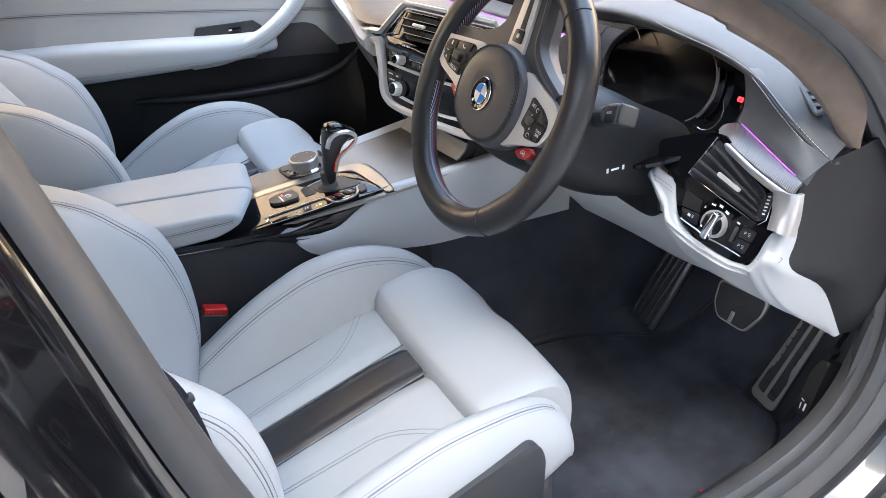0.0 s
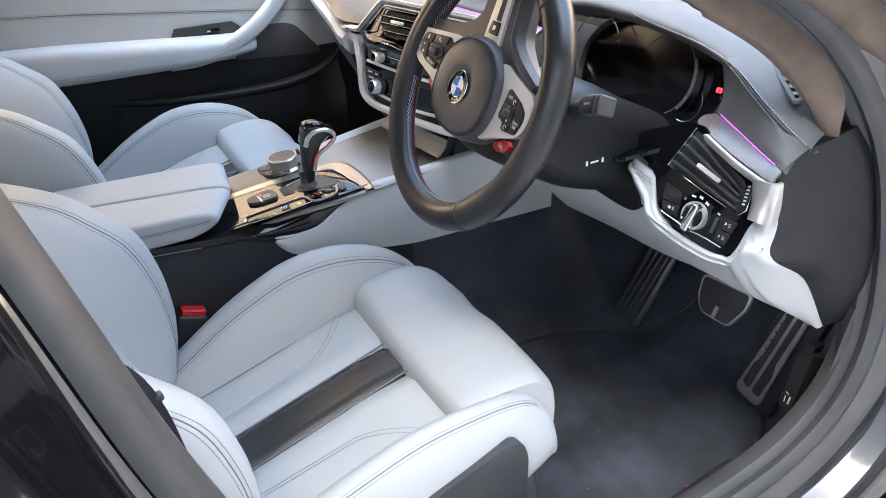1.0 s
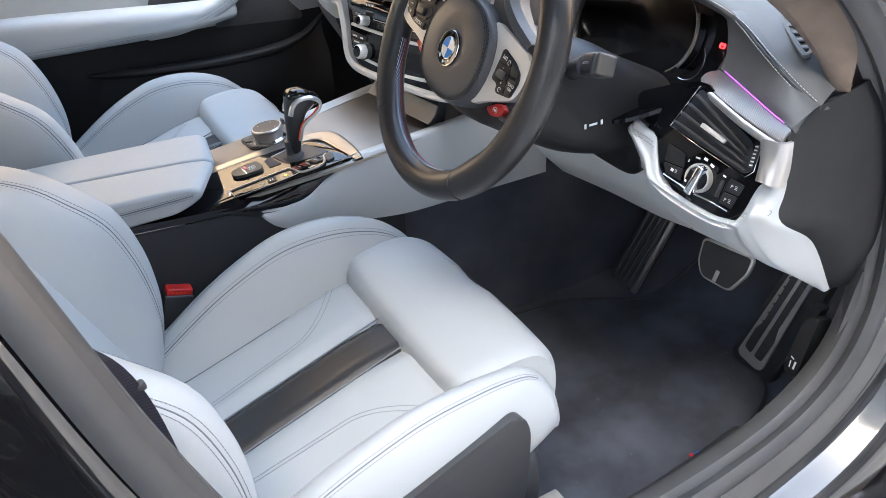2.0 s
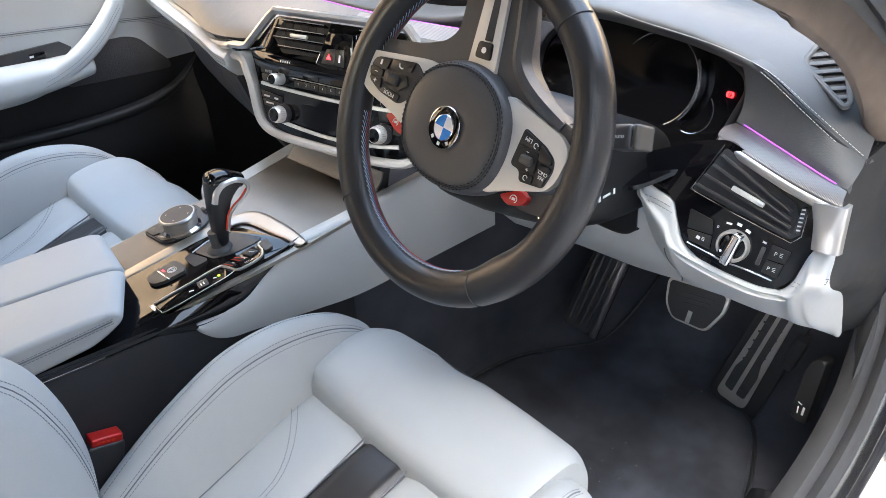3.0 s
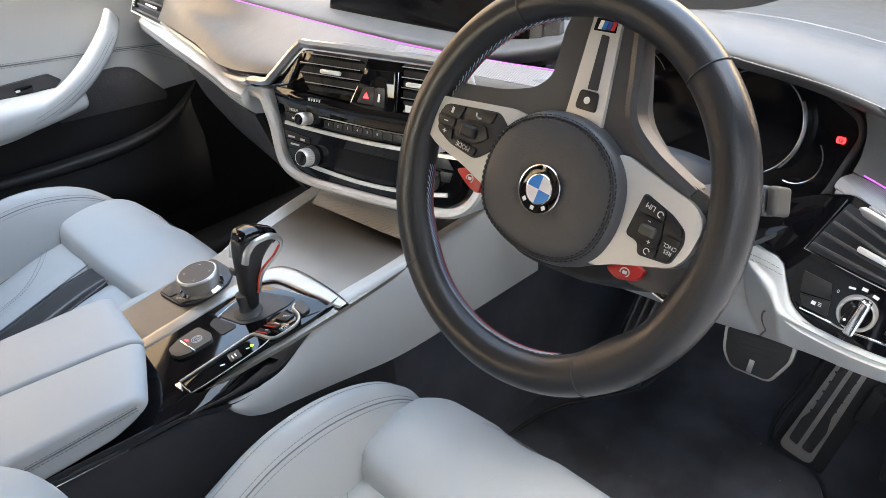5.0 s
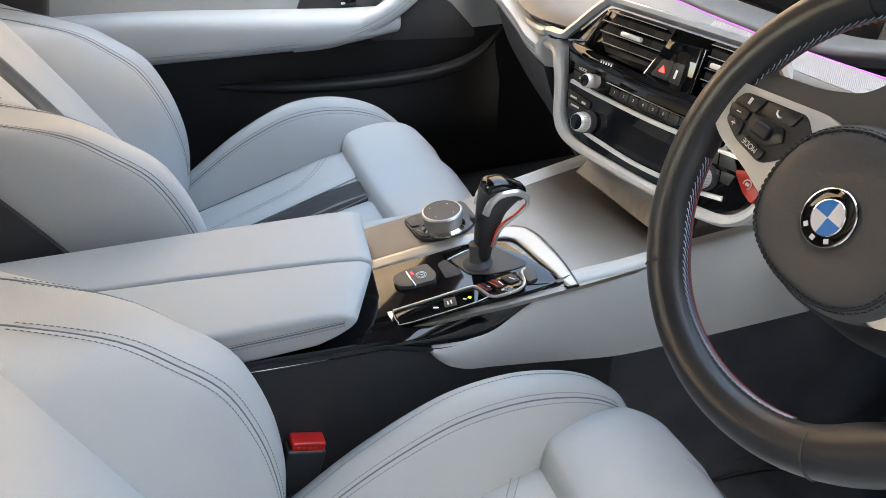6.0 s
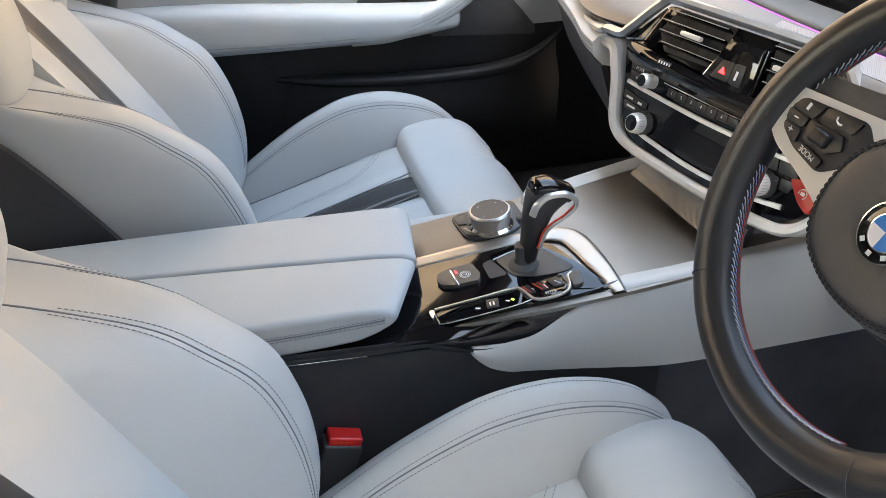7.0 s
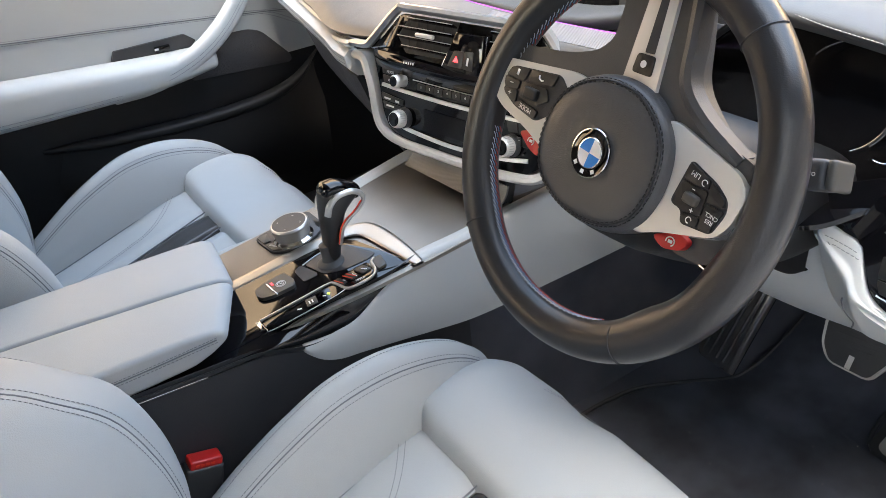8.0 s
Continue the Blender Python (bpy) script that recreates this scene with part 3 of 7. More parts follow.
            p2, n = path_on(secs, j + 1, 6, len(secs) - 5, -0.0002)
            part("seam", tube([(a + b) / 2 for a, b in zip(p, p2)], 0.0009, 6), SEAM, bo)
    def bpanel(x0, x1, z0, z1, off=0.0, bulge=0.0):
        rows = []
        for k in range(9):
            z = z0 + (z1 - z0) * k / 8
            e = 0.006 if k in (0, 8) else 0
            rows.append([(XC + x0 + (x1 - x0) * i / 6, back(z) + 0.018 * math.sin((z - 0.5) * 5.5) + 0.9 * (x0 + (x1 - x0) * i / 6) ** 2 - e + off - (0.004 if i in (0, 6) else 0), z) for i in range(7)])
        return surf(rows, 26, 14, 0.035)
    for x0, x1 in ((-0.130, -0.0375), (0.0375, 0.130)):
        part("backrest_panel", bpanel(x0, x1, 0.48, 1.05, -0.022), LEATHER, seat)
    part("stripe", bpanel(-0.036, 0.036, 0.48, 1.05, -0.023), STRIPE_LEATHER, seat, "black leather centre stripe")
    # shell behind, shoulders and head restraint
    st = [((XC, back(0.45) - 0.10, 0.45), (0.22, 0, 0), (0, 0.055, 0.02)), ((XC, back(0.65) - 0.105, 0.65), (0.262, 0, 0), (0, 0.062, 0.03)), ((XC, back(0.85) - 0.095, 0.85), (0.262, 0, 0), (0, 0.06, 0.03)), ((XC, back(1.02) - 0.075, 1.02), (0.235, 0, 0), (0, 0.055, 0.03)), ((XC, back(1.13) - 0.06, 1.13), (0.16, 0, 0), (0, 0.045, 0.02))]
    part("backrest_shell", pillow(st, 30, 40, 3.2, 0.5), LEATHER, seat)
    st = [((XC - 0.11, back(1.17) - 0.02, 1.19), (0, 0.045, 0.02), (0, -0.03, 0.085)), ((XC, back(1.17) - 0.005, 1.20), (0, 0.05, 0.02), (0, -0.04, 0.10)), ((XC + 0.11, back(1.17) - 0.02, 1.19), (0, 0.045, 0.02), (0, -0.03, 0.085))]
    part("headrest", pillow(st, 16, 28, 3.0, 0.7), LEATHER, seat)
    # plinth and side trims
    st = [((XC, -0.50, 0.40), (0.225, 0, 0), (0, 0, 0.075)), ((XC, -0.25, 0.42), (0.235, 0, 0), (0, 0, 0.08)), ((XC, -0.04, 0.455), (0.225, 0, 0), (0, 0, 0.06))]
    part("seat_base", pillow(st, 16, 24, 5, 0.3), SOFT_BLACK, seat)
    for side in (-1, 1):
        x = XC + side * 0.246
        out = soften([(-0.20, 0.36), (0.20, 0.40), (0.243, 0.44), (0.248, 0.555), (0.232, 0.588), (0.11, 0.570), (-0.06, 0.530), (-0.20, 0.510)], 0.03)
        m = basis((x - side * 0.008, -0.3, 0), (-0.14 * side, 1, 0), (0, 0, 1)) @ pose(0, 0, 0)
        part("side_trim", plate(out, m, 0.024 * side, 0.006, 3), PLASTIC, seat, "black plastic side trim")
        part("rail", rbox((0.035, 0.62, 0.05), pose(XC + side * 0.19, -0.28, FLOOR_Z + 0.062), 0.004), STEEL, seat)
        rec = soften([(-0.690, 0.880), (-0.638, 0.834), (-0.603, 0.786), (-0.566, 0.729), (-0.50, 0.62), (-0.47, 0.50), (-0.60, 0.48), (-0.72, 0.60), (-0.76, 0.80)], 0.02)
        part("recliner_cover", plate(rec, basis((x + side * 0.005, 0, 0), (0, 1, 0), (0, 0, 1)), 0.018 * side, 0.004, 2), SOFT_BLACK, seat, "black plastic recliner cover")
        # shoulder pad above the bolster, with a seam down its inner face
        st = [((XC + side * 0.165, -0.622, 0.895), (0.070, 0, 0), (0, 0.040, 0.006)), ((XC + side * 0.168, -0.620, 0.935), (0.082, 0, 0), (0, 0.046, 0.0)), ((XC + side * 0.165, -0.626, 1.00), (0.084, 0, 0), (0, 0.048, 0.0)), ((XC + side * 0.150, -0.655, 1.09), (0.080, 0, 0), (0, 0.050, 0.010)), ((XC + side * 0.130, -0.690, 1.15), (0.060, 0, 0), (0, 0.040, 0.012))]
        pad_ = part("shoulder_pad", pillow(st, 26, 32, 2.8, 0.6), LEATHER, seat)
        part("stitching", stitch(cr([(XC + side * 0.108, -0.588, 0.905), (XC + side * 0.104, -0.582, 0.94), (XC + side * 0.102, -0.586, 1.00), (XC + side * 0.094, -0.612, 1.09)], 50), (-side * 0.5, 0.85, 0)), THREAD, pad_, "grey stitching")
    # curved double stitching in the panels and a notch in the front roll
    for side in (-1, 1):
        for d in (0.0, 0.006):
            pts = []
            for k in range(25):
                f = k / 24
                lx, y = side * (0.076 + d + 0.016 * f + 0.062 * max(0.0, (f - 0.72) / 0.28) ** 1.8), -0.44 + 0.285 * f + (0.010 - d) * max(0.0, (f - 0.72) / 0.28) ** 0.6
                pts.append((XC + lx, y, cushion_z(y) + CUP * lx * lx + 0.0008))
            part("stitching", stitch(pts, (0, -0.3, 1)), THREAD, seat)
        for d in (0.0, 0.006):
            pts = []
            for lx, _, z in cr([(0.112, 0, 0.93), (0.104, 0, 0.85), (0.096, 0, 0.805), (0.080, 0, 0.78), (0.072, 0, 0.74), (0.066, 0, 0.68), (0.062, 0, 0.60)], 60):
                lx += d
                pts.append((XC + side * lx, back(z) + 0.018 * math.sin((z - 0.5) * 5.5) + 0.9 * lx ** 2 - 0.0212, z))
            part("stitching", stitch(pts, (0, 0.9, 0.42)), THREAD, seat)
    return seat


driver_seat = make_seat()
passenger_seat = copy_thing(driver_seat, pose(XC - 0.815, -0.259, FLOOR_Z - 0.008))
# the passenger's backrest leans further back
lean = pose(XC, -0.45, 0.56) @ pose(0, 0, 0, 6.0, 0, 0) @ pose(-XC, 0.45, -0.56)
for piece in passenger_seat.children:
    if max(v.co.z for v in piece.data.vertices) > 0.80 and not piece.name.startswith("recliner"):
        piece.matrix_basis = lean


def lettering(text, m, size, mat, parent, label=""):
    """Words in the built-in font, centred at the pose m."""
    cu = bpy.data.curves.new("lettering", "FONT")
    cu.body, cu.size, cu.align_x, cu.align_y, cu.extrude = text, size, "CENTER", "CENTER", 0.0001
    tmp = bpy.data.objects.new("lettering", cu)
    me = bpy.data.meshes.new_from_object(tmp)
    bpy.data.objects.remove(tmp)
    me.transform(m)
    bm = bmesh.new()
    bm.from_mesh(me)
    bpy.data.meshes.remove(me)
    return part("lettering", bm, mat, parent, label, smooth=0)


def shift(outline, k=1.0, c=None):
    """Scale a 2D outline about its middle."""
    cx = sum(p[0] for p in outline) / len(outline) if c is None else c[0]
    cy = sum(p[1] for p in outline) / len(outline) if c is None else c[1]
    return [(cx + (x - cx) * k, cy + (y - cy) * k) for x, y in outline]


def bar(m, u0, v0, u1, v1, w, h, off=0.0, bevel=0.0006):
    """A small bar from (u0, v0) to (u1, v1) in the plane of m."""
    d = Vector((u1 - u0, v1 - v0))
    a = math.degrees(math.atan2(d.y, d.x))
    return rbox((d.length, w, h), m @ pose((u0 + u1) / 2, (v0 + v1) / 2, off + h / 2, 0, 0, a), bevel)

# ---- centre console ----
DECK = basis((-0.021, -0.22, 0.657), (1, 0, 0), (0, 1, 0.115))


def deck(y):
    """Height of the console's upper face."""
    return 0.657 + (y + 0.22) * 0.115


def sill_line(y):
    """Height of the bright line along the console's side."""
    return 0.6475 - (y + 0.25) * 0.08


MIDDLE = -0.032
console = thing("centre_console", (MIDDLE, -0.2, FLOOR_Z), "black and pale leather centre console between the seats", "centre console")
st = []
for y in (-0.80, -0.55, -0.40, -0.30, -0.24, -0.18, -0.10, 0.05):
    z = sill_line(y) if y < -0.2 else min(sill_line(y), 0.628)
    top = max(min(deck(y), z) - 0.004, z - 0.02)
    st.append([(MIDDLE - 0.119, y, 0.30), (MIDDLE - 0.118, y, 0.5), (MIDDLE - 0.116, y, z - 0.003), (MIDDLE - 0.112, y, z), (MIDDLE - 0.09, y, top), (MIDDLE, y, top), (MIDDLE + 0.09, y, top), (MIDDLE + 0.112, y, z), (MIDDLE + 0.116, y, z - 0.003), (MIDDLE + 0.118, y, 0.5), (MIDDLE + 0.119, y, 0.30)])
part("body", surf(st, 40, 70, 0.006), SOFT_BLACK, console, "black soft-touch sides")
for side in (-1, 1):
    rows = []
    for y, zt, zb, xo in ((-0.191, 0.6320, 0.6300, 0.1170), (-0.187, 0.6325, 0.622, 0.1172), (-0.180, 0.6325, 0.613, 0.1175), (-0.168, 0.6320, 0.6025, 0.1180), (-0.147, 0.6330, 0.593, 0.1185), (-0.118, 0.637, 0.588, 0.1190), (-0.083, 0.6575, 0.582, 0.1200), (-0.050, 0.671, 0.576, 0.1205), (-0.0165, 0.6825, 0.571, 0.1230), (0.055, 0.6915, 0.565, 0.131), (0.165, 0.7045, 0.567, 0.138), (0.33, 0.715, 0.567, 0.142)):
        h = min(1.0, (zt - zb) / 0.04)
        k = 1.0 if y > -0.04 else 0.4 if y > -0.10 else 0.0
        rows.append([(MIDDLE + side * (xo - 0.0016 - 0.020 * k), y, zt - 0.003 * k), (MIDDLE + side * (xo - 0.0010 - 0.008 * k), y, zt), (MIDDLE + side * (xo + 0.0005), y, zt - 0.005 * h), (MIDDLE + side * (xo + 0.002), y, (zt + zb) / 2), (MIDDLE + side * xo, y, zb)])
    sp = part("side_panel", surf(rows, 70, 24, -0.003 * side), LEATHER_DOOR, console, "pale leather side panel")
    line = cr([(r[2][0] + side * 0.0012, r[2][1], r[2][2] - 0.0005) for r in rows[5:]], 90)
    part("stitching", stitch(line, (side, 0, 0.4)), THREAD, sp)
    part("chrome_line", tube([(MIDDLE + side * 0.1184, y, sill_line(y)) for y in (-0.52, -0.44, -0.36, -0.28, -0.20)], 0.0009, 6, n=30), CHROME, console)
    if side < 0:
        continue
    # glossy black shoulder that rolls from the deck down to the bright line and the leather
    rows = []
    for y, zb in ((-0.62, sill_line(-0.62)), (-0.48, sill_line(-0.48)), (-0.36, sill_line(-0.36)), (-0.28, sill_line(-0.28)), (-0.22, sill_line(-0.22)), (-0.19, 0.639), (-0.147, 0.634), (-0.118, 0.637), (-0.083, 0.6565), (-0.050, 0.670), (-0.020, 0.6800)):
        d = deck(y) + 0.0058
        f = min(1.0, max(0.0, (-0.05 - y) / 0.05))
        rows.append([(MIDDLE + side * (0.112 - 0.030 * f), y, d), (MIDDLE + side * (0.114 - 0.018 * f), y, d - 0.0006), (MIDDLE + side * (0.1165 - 0.008 * f), y, d + (zb - d) * 0.35), (MIDDLE + side * 0.1175, y, d + (zb - d) * 0.75), (MIDDLE + side * 0.1178, y, zb)])
    part("gloss_shoulder", surf(rows, 50, 20, -0.002), GLOSS, console, "glossy black shoulder")
part("trim_deck", plate(soften([(-0.126, -0.03), (0.09, -0.03), (0.112, 0.12), (0.120, 0.21), (0.128, 0.36), (-0.142, 0.36), (-0.128, 0.20)], 0.006), DECK @ pose(0, 0, -0.003), 0.005, 0.001), GUNMETAL, console, "dark satin metal trim")
GLOSS_OUT = [(-0.024, -0.04), (-0.018, 0.068), (-0.018, 0.106), (-0.012, 0.150), (0.004, 0.165), (0.064, 0.180), (0.106, 0.190), (0.106, 0.15), (0.100, 0.10), (0.092, 0.04), (0.088, -0.12), (0.02, -0.12)]
part("gloss_panel", plate(soften(GLOSS_OUT, 0.012), DECK @ pose(0, 0, 0.002), 0.005, 0.0015), GLOSS, console, "glossy black panel")
outer = [(-0.047, -0.03), (-0.047, 0.05), (-0.044, 0.10), (-0.037, 0.165), (-0.026, 0.198), (-0.004, 0.210), (0.03, 0.2125), (0.07, 0.211), (0.105, 0.207), (0.121, 0.204)]
inner = [(-0.024, -0.03), (-0.022, 0.05), (-0.021, 0.09), (-0.014, 0.150), (-0.002, 0.1745), (0.02, 0.181), (0.05, 0.184), (0.085, 0.188), (0.108, 0.189), (0.119, 0.191)]
rows = [[DECK @ Vector((o[0] + (i[0] - o[0]) * f, o[1] + (i[1] - o[1]) * f, w)) for o, i in zip(outer, inner)] for f, w in ((0.0, 0.0), (0.03, 0.004), (0.12, 0.0066), (0.26, 0.0075), (0.60, 0.0070), (0.92, 0.0064), (1.0, 0.005))]
part("silver_frame", surf(rows, 20, 70, -0.001), SATIN_FRAME, console, "satin silver frame")
# switches
EPB = [(0.0086, 0.0176), (0.0030, 0.0357), (0.0035, 0.0615), (0.0275, 0.0650), (0.0394, 0.0594), (0.0374, 0.0303), (0.0315, 0.0173), (0.020, 0.0145)]
GREY_SWITCH = material("grey_switch", (0.06, 0.056, 0.05), 0.45, vary=0.05)
swt = part("brake_switch", plate(soften(EPB, 0.003), DECK @ pose(0, 0, 0.007), 0.005, 0.0012), GREY_SWITCH, console, "grey parking brake switch")
part("chrome_edge", bar(DECK, 0.0085, 0.034, 0.041, 0.035, 0.0018, 0.0012, 0.0118), CHROME, swt)
part("lamp", bar(DECK, 0.012, 0.039, 0.0175, 0.0395, 0.002, 0.0008, 0.0120, 0), RED_GLOW, swt)
for piece in [tube([DECK @ Vector((0.023 + r * math.cos(a), 0.048 + r * math.sin(a), 0.0122)) for a in [2 * math.pi * i / 24 for i in range(24)]], 0.0004, 5, True) for r in (0.0042, 0.0062)]:
    part("mark", piece, WHITE_PRINT, swt)
lettering("P", DECK @ pose(0.023, 0.048, 0.0121, 0, 0, 0), 0.006, WHITE_PRINT, swt)
recess = [(0.006, 0.074), (0.001, 0.086), (0.034, 0.0945), (0.039, 0.0915), (0.038, 0.073)]
part("recess", plate(soften(recess, 0.004), DECK @ pose(0, 0, 0.0071), 0.0008), SOFT_BLACK, console)
HAND = [(0.069, -0.001), (0.0695, 0.06), (0.070, 0.090), (0.0763, 0.0975), (0.094, 0.103), (0.0990, 0.0805), (0.097, 0.006), (0.0888, -0.002)]
pan = part("switch_strip", plate(soften(HAND, 0.004), DECK @ pose(0, 0, 0.007), 0.0022, 0.0006), GLOSS, console, "glossy black switch strip")
part("chrome_edge", tube([DECK @ Vector((u, v, 0.0095)) for u, v in [(0.0690, -0.002), (0.0697, 0.048), (0.0701, 0.090), (0.0763, 0.0985), (0.0965, 0.1050), (0.1015, 0.118), (0.1005, 0.139), (0.0914, 0.1486), (0.0745, 0.1530), (0.0690, 0.160)]], 0.0032, 10, n=80, flat=0.6), SILVER, pan, "satin silver edge")
part("chrome_edge", tube([DECK @ Vector((u, v, 0.0093)) for u, v in [(0.070, -0.003), (0.0888, -0.003), (0.0965, 0.005), (0.0985, 0.080), (0.096, 0.103)]], 0.0006, 8, n=40), SILVER, pan)
part("chrome_end", plate(soften([(0.0666, -0.0085), (0.0685, -0.002), (0.0741, -0.003), (0.084, -0.008)], 0.0012), DECK @ pose(0, 0, 0.007), 0.0022, 0.0006), CHROME, pan)
b = part("button", plate(soften([(0.0775, 0.0551), (0.0790, 0.0689), (0.0937, 0.0655), (0.0918, 0.0520)], 0.0016), DECK @ pose(0, 0, 0.0092), 0.0012, 0.0004), BUTTON, pan)
part("chrome_edge", tube([DECK @ Vector(p) for p in ((0.0795, 0.0685, 0.0105), (0.0775, 0.0551, 0.0105), (0.0855, 0.0535, 0.0105))], 0.0005, 6), CHROME, b)
for k in range(2):
    part("mark", bar(DECK, 0.083, 0.058 + 0.004 * k, 0.089, 0.0570 + 0.004 * k, 0.0016, 0.0003, 0.0105, 0), WHITE_PRINT, b)
part("mark", bar(DECK, 0.0850, 0.0405, 0.0878, 0.0455, 0.0022, 0.0003, 0.0094, 0), WHITE_PRINT, pan)
part("mark", bar(DECK, 0.0860, 0.0755, 0.0885, 0.0790, 0.0018, 0.0003, 0.0094, 0), WHITE_PRINT, pan)
part("lamp", bar(DECK, 0.0862, 0.0820, 0.0886, 0.0842, 0.0022, 0.0006, 0.0094, 0), GREEN_GLOW, pan, "green lamp")
CELL = [(0.0695, 0.0940), (0.0672, 0.150), (0.088, 0.149), (0.0975, 0.138), (0.0985, 0.118), (0.0945, 0.107), (0.0765, 0.1015)]
cells = part("setup_block", plate(soften(CELL, 0.003), DECK @ pose(0, 0, 0.007), 0.0022, 0.0006), GLOSS, console, "glossy black setup switch block")
for v0, v1 in ((0.0985, 0.1115), (0.1130, 0.1270), (0.1285, 0.1465)):
    part("button", plate(soften([(0.0715, v0), (0.0705, v1 - 0.004), (0.0865, v1), (0.0875, v0 + 0.005)], 0.0014), DECK @ pose(0, 0, 0.0092), 0.0016, 0.0005), BUTTON, cells)
for u0, v0, u1, v1 in ((0.0715, 0.1000, 0.0860, 0.1058), (0.0712, 0.1122, 0.0862, 0.1190), (0.0712, 0.1176, 0.0850, 0.1245)):
    part("mark", bar(DECK, u0, v0, u1, v1, 0.0009, 0.0005, 0.0108, 0), ORANGE_RED, cells)
for u0, v0, u1, v1 in ((0.0790, 0.1085, 0.0825, 0.1105), (0.0775, 0.1235, 0.0860, 0.1250), (0.0765, 0.1370, 0.0810, 0.1400), (0.0815, 0.1395, 0.0830, 0.1420)):
    part("mark", bar(DECK, u0, v0, u1, v1, 0.0012, 0.0003, 0.0108, 0), WHITE_PRINT, cells)
lettering("SETUP", DECK @ pose(0.0930, 0.1265, 0.0094, 0, 0, 80), 0.0048, WHITE_PRINT, cells)
part("button", plate(soften([(0.0695, 0.1555), (0.0700, 0.1700), (0.0931, 0.1655), (0.0949, 0.1525)], 0.003), DECK @ pose(0, 0, 0.007), 0.004, 0.0012, 3), GREY_SWITCH, console, "silver grey button")
# shift gate tray
part("gate_tray", plate(soften([(0.004, 0.0905), (-0.001, 0.120), (0.006, 0.150), (0.058, 0.170), (0.0615, 0.155), (0.056, 0.120), (0.044, 0.0995)], 0.006), DECK @ pose(0, 0, 0.0072), 0.001, 0.0004), PLASTIC, console, "matt black gate tray")
part("silver_edge", tube([DECK @ Vector(p) for p in ((0.0045, 0.0880, 0.0085), (-0.0020, 0.1190, 0.0085), (0.0035, 0.150, 0.0085))], 0.0010, 6, n=16), SILVER, console)

# gear lever
RUBBER_BLACK = material("lever_black", (0.014, 0.014, 0.015), 0.38, vary=0.1, bump=0.08, bump_scale=900, kind="grain")
lever = thing("gear_lever", (0.028, -0.10, 0.69), "black gear lever with silver frame and red line", "gear lever", move=(-0.021, 0, -0.011))
part("gaiter", lathe([(0.001, 0.0), (0.0185, 0.0), (0.0180, 0.003), (0.0150, 0.0055), (0.0105, 0.0075), (0.0088, 0.012), (0.0085, 0.03)], pose(0.021, 0, 0.011) @ DECK @ pose(0.028, 0.118, 0.006)), RUBBER, lever)
ST = [((0.029, -0.098, 0.698), (0.0095, 0, 0), (0, 0.0085, 0.003)), ((0.029, -0.097, 0.716), (0.0120, 0, 0), (0, 0.0108, 0.004)), ((0.029, -0.094, 0.735), (0.0140, 0, 0), (0, 0.0132, 0.005)), ((0.029, -0.090, 0.753), (0.0152, 0, 0), (0, 0.0165, 0.005)), ((0.029, -0.084, 0.768), (0.0160, 0, 0), (0, 0.0215, 0.000)), ((0.029, -0.077, 0.781), (0.0160, 0, 0), (0, 0.0262, -0.007))]
part("grip", pillow(ST, 26, 28, 3.0, 0.35), RUBBER_BLACK, lever, "black leather grip")
part("cap", pillow([((0.029, -0.094, 0.7915), (0.0140, 0, 0), (0, 0.003, 0.009)), ((0.029, -0.076, 0.790), (0.0150, 0, 0), (0, 0.001, 0.0095)), ((0.029, -0.056, 0.778), (0.0130, 0, 0), (0, 0.004, 0.009))], 14, 24, 3, 0.7), GLOSS, lever, "glossy black top")
for side in (-1, 1):
    x = 0.029 + side * 0.0152
    loop = [(x - side * 0.002, -0.1015, 0.762), (x, -0.097, 0.776), (x, -0.085, 0.785), (x, -0.066, 0.785), (x - side * 0.001, -0.052, 0.776), (x - side * 0.001, -0.051, 0.766), (x, -0.062, 0.756), (x, -0.076, 0.748), (x - side * 0.001, -0.085, 0.738), (x - side * 0.003, -0.091, 0.718)]
    part("silver_frame", tube(loop, 0.0044, 10, n=60, flat=0.6), SILVER, lever, "silver frame")
    red = [(x + side * 0.0022, p[1] - 0.0040, p[2] + 0.0030) for p in loop[5:]]
    part("red_line", tube(red, 0.0011, 8, n=30), ORANGE_RED, lever, "red line")
part("unlock_button", rbox((0.010, 0.004, 0.008), pose(0.029, -0.112, 0.752, 10), 0.001), PLASTIC, lever)

# rotary controller
KNOB_DECK = DECK @ pose(-0.022, 0.0055, 0)
knob = thing("rotary_controller", KNOB_DECK @ Vector((-0.050, 0.108, 0)), "round black and chrome rotary controller", "control knob")
km = KNOB_DECK @ pose(-0.049, 0.106, 0.003) @ Matrix.Scale(0.99, 4)
part("base_plate", plate(soften([(-0.095, 0.064), (-0.040, 0.068), (-0.026, 0.085), (-0.026, 0.13), (-0.045, 0.152), (-0.100, 0.152)], 0.010), KNOB_DECK @ pose(0, 0, 0.002), 0.004, 0.001), PLASTIC, knob)
part("button", plate(soften([(-0.090, 0.067), (-0.068, 0.068), (-0.066, 0.078), (-0.088, 0.082)], 0.002), KNOB_DECK @ pose(0, 0, 0.0062), 0.002, 0.0005), GREY_SWITCH, knob)
part("button", plate(soften([(-0.064, 0.068), (-0.042, 0.070), (-0.034, 0.082), (-0.060, 0.078)], 0.002), KNOB_DECK @ pose(0, 0, 0.0062), 0.002, 0.0005), GREY_SWITCH, knob)
lettering("OPTION", KNOB_DECK @ pose(-0.051, 0.0745, 0.0084, 0, 0, 25), 0.0036, WHITE_PRINT, knob)
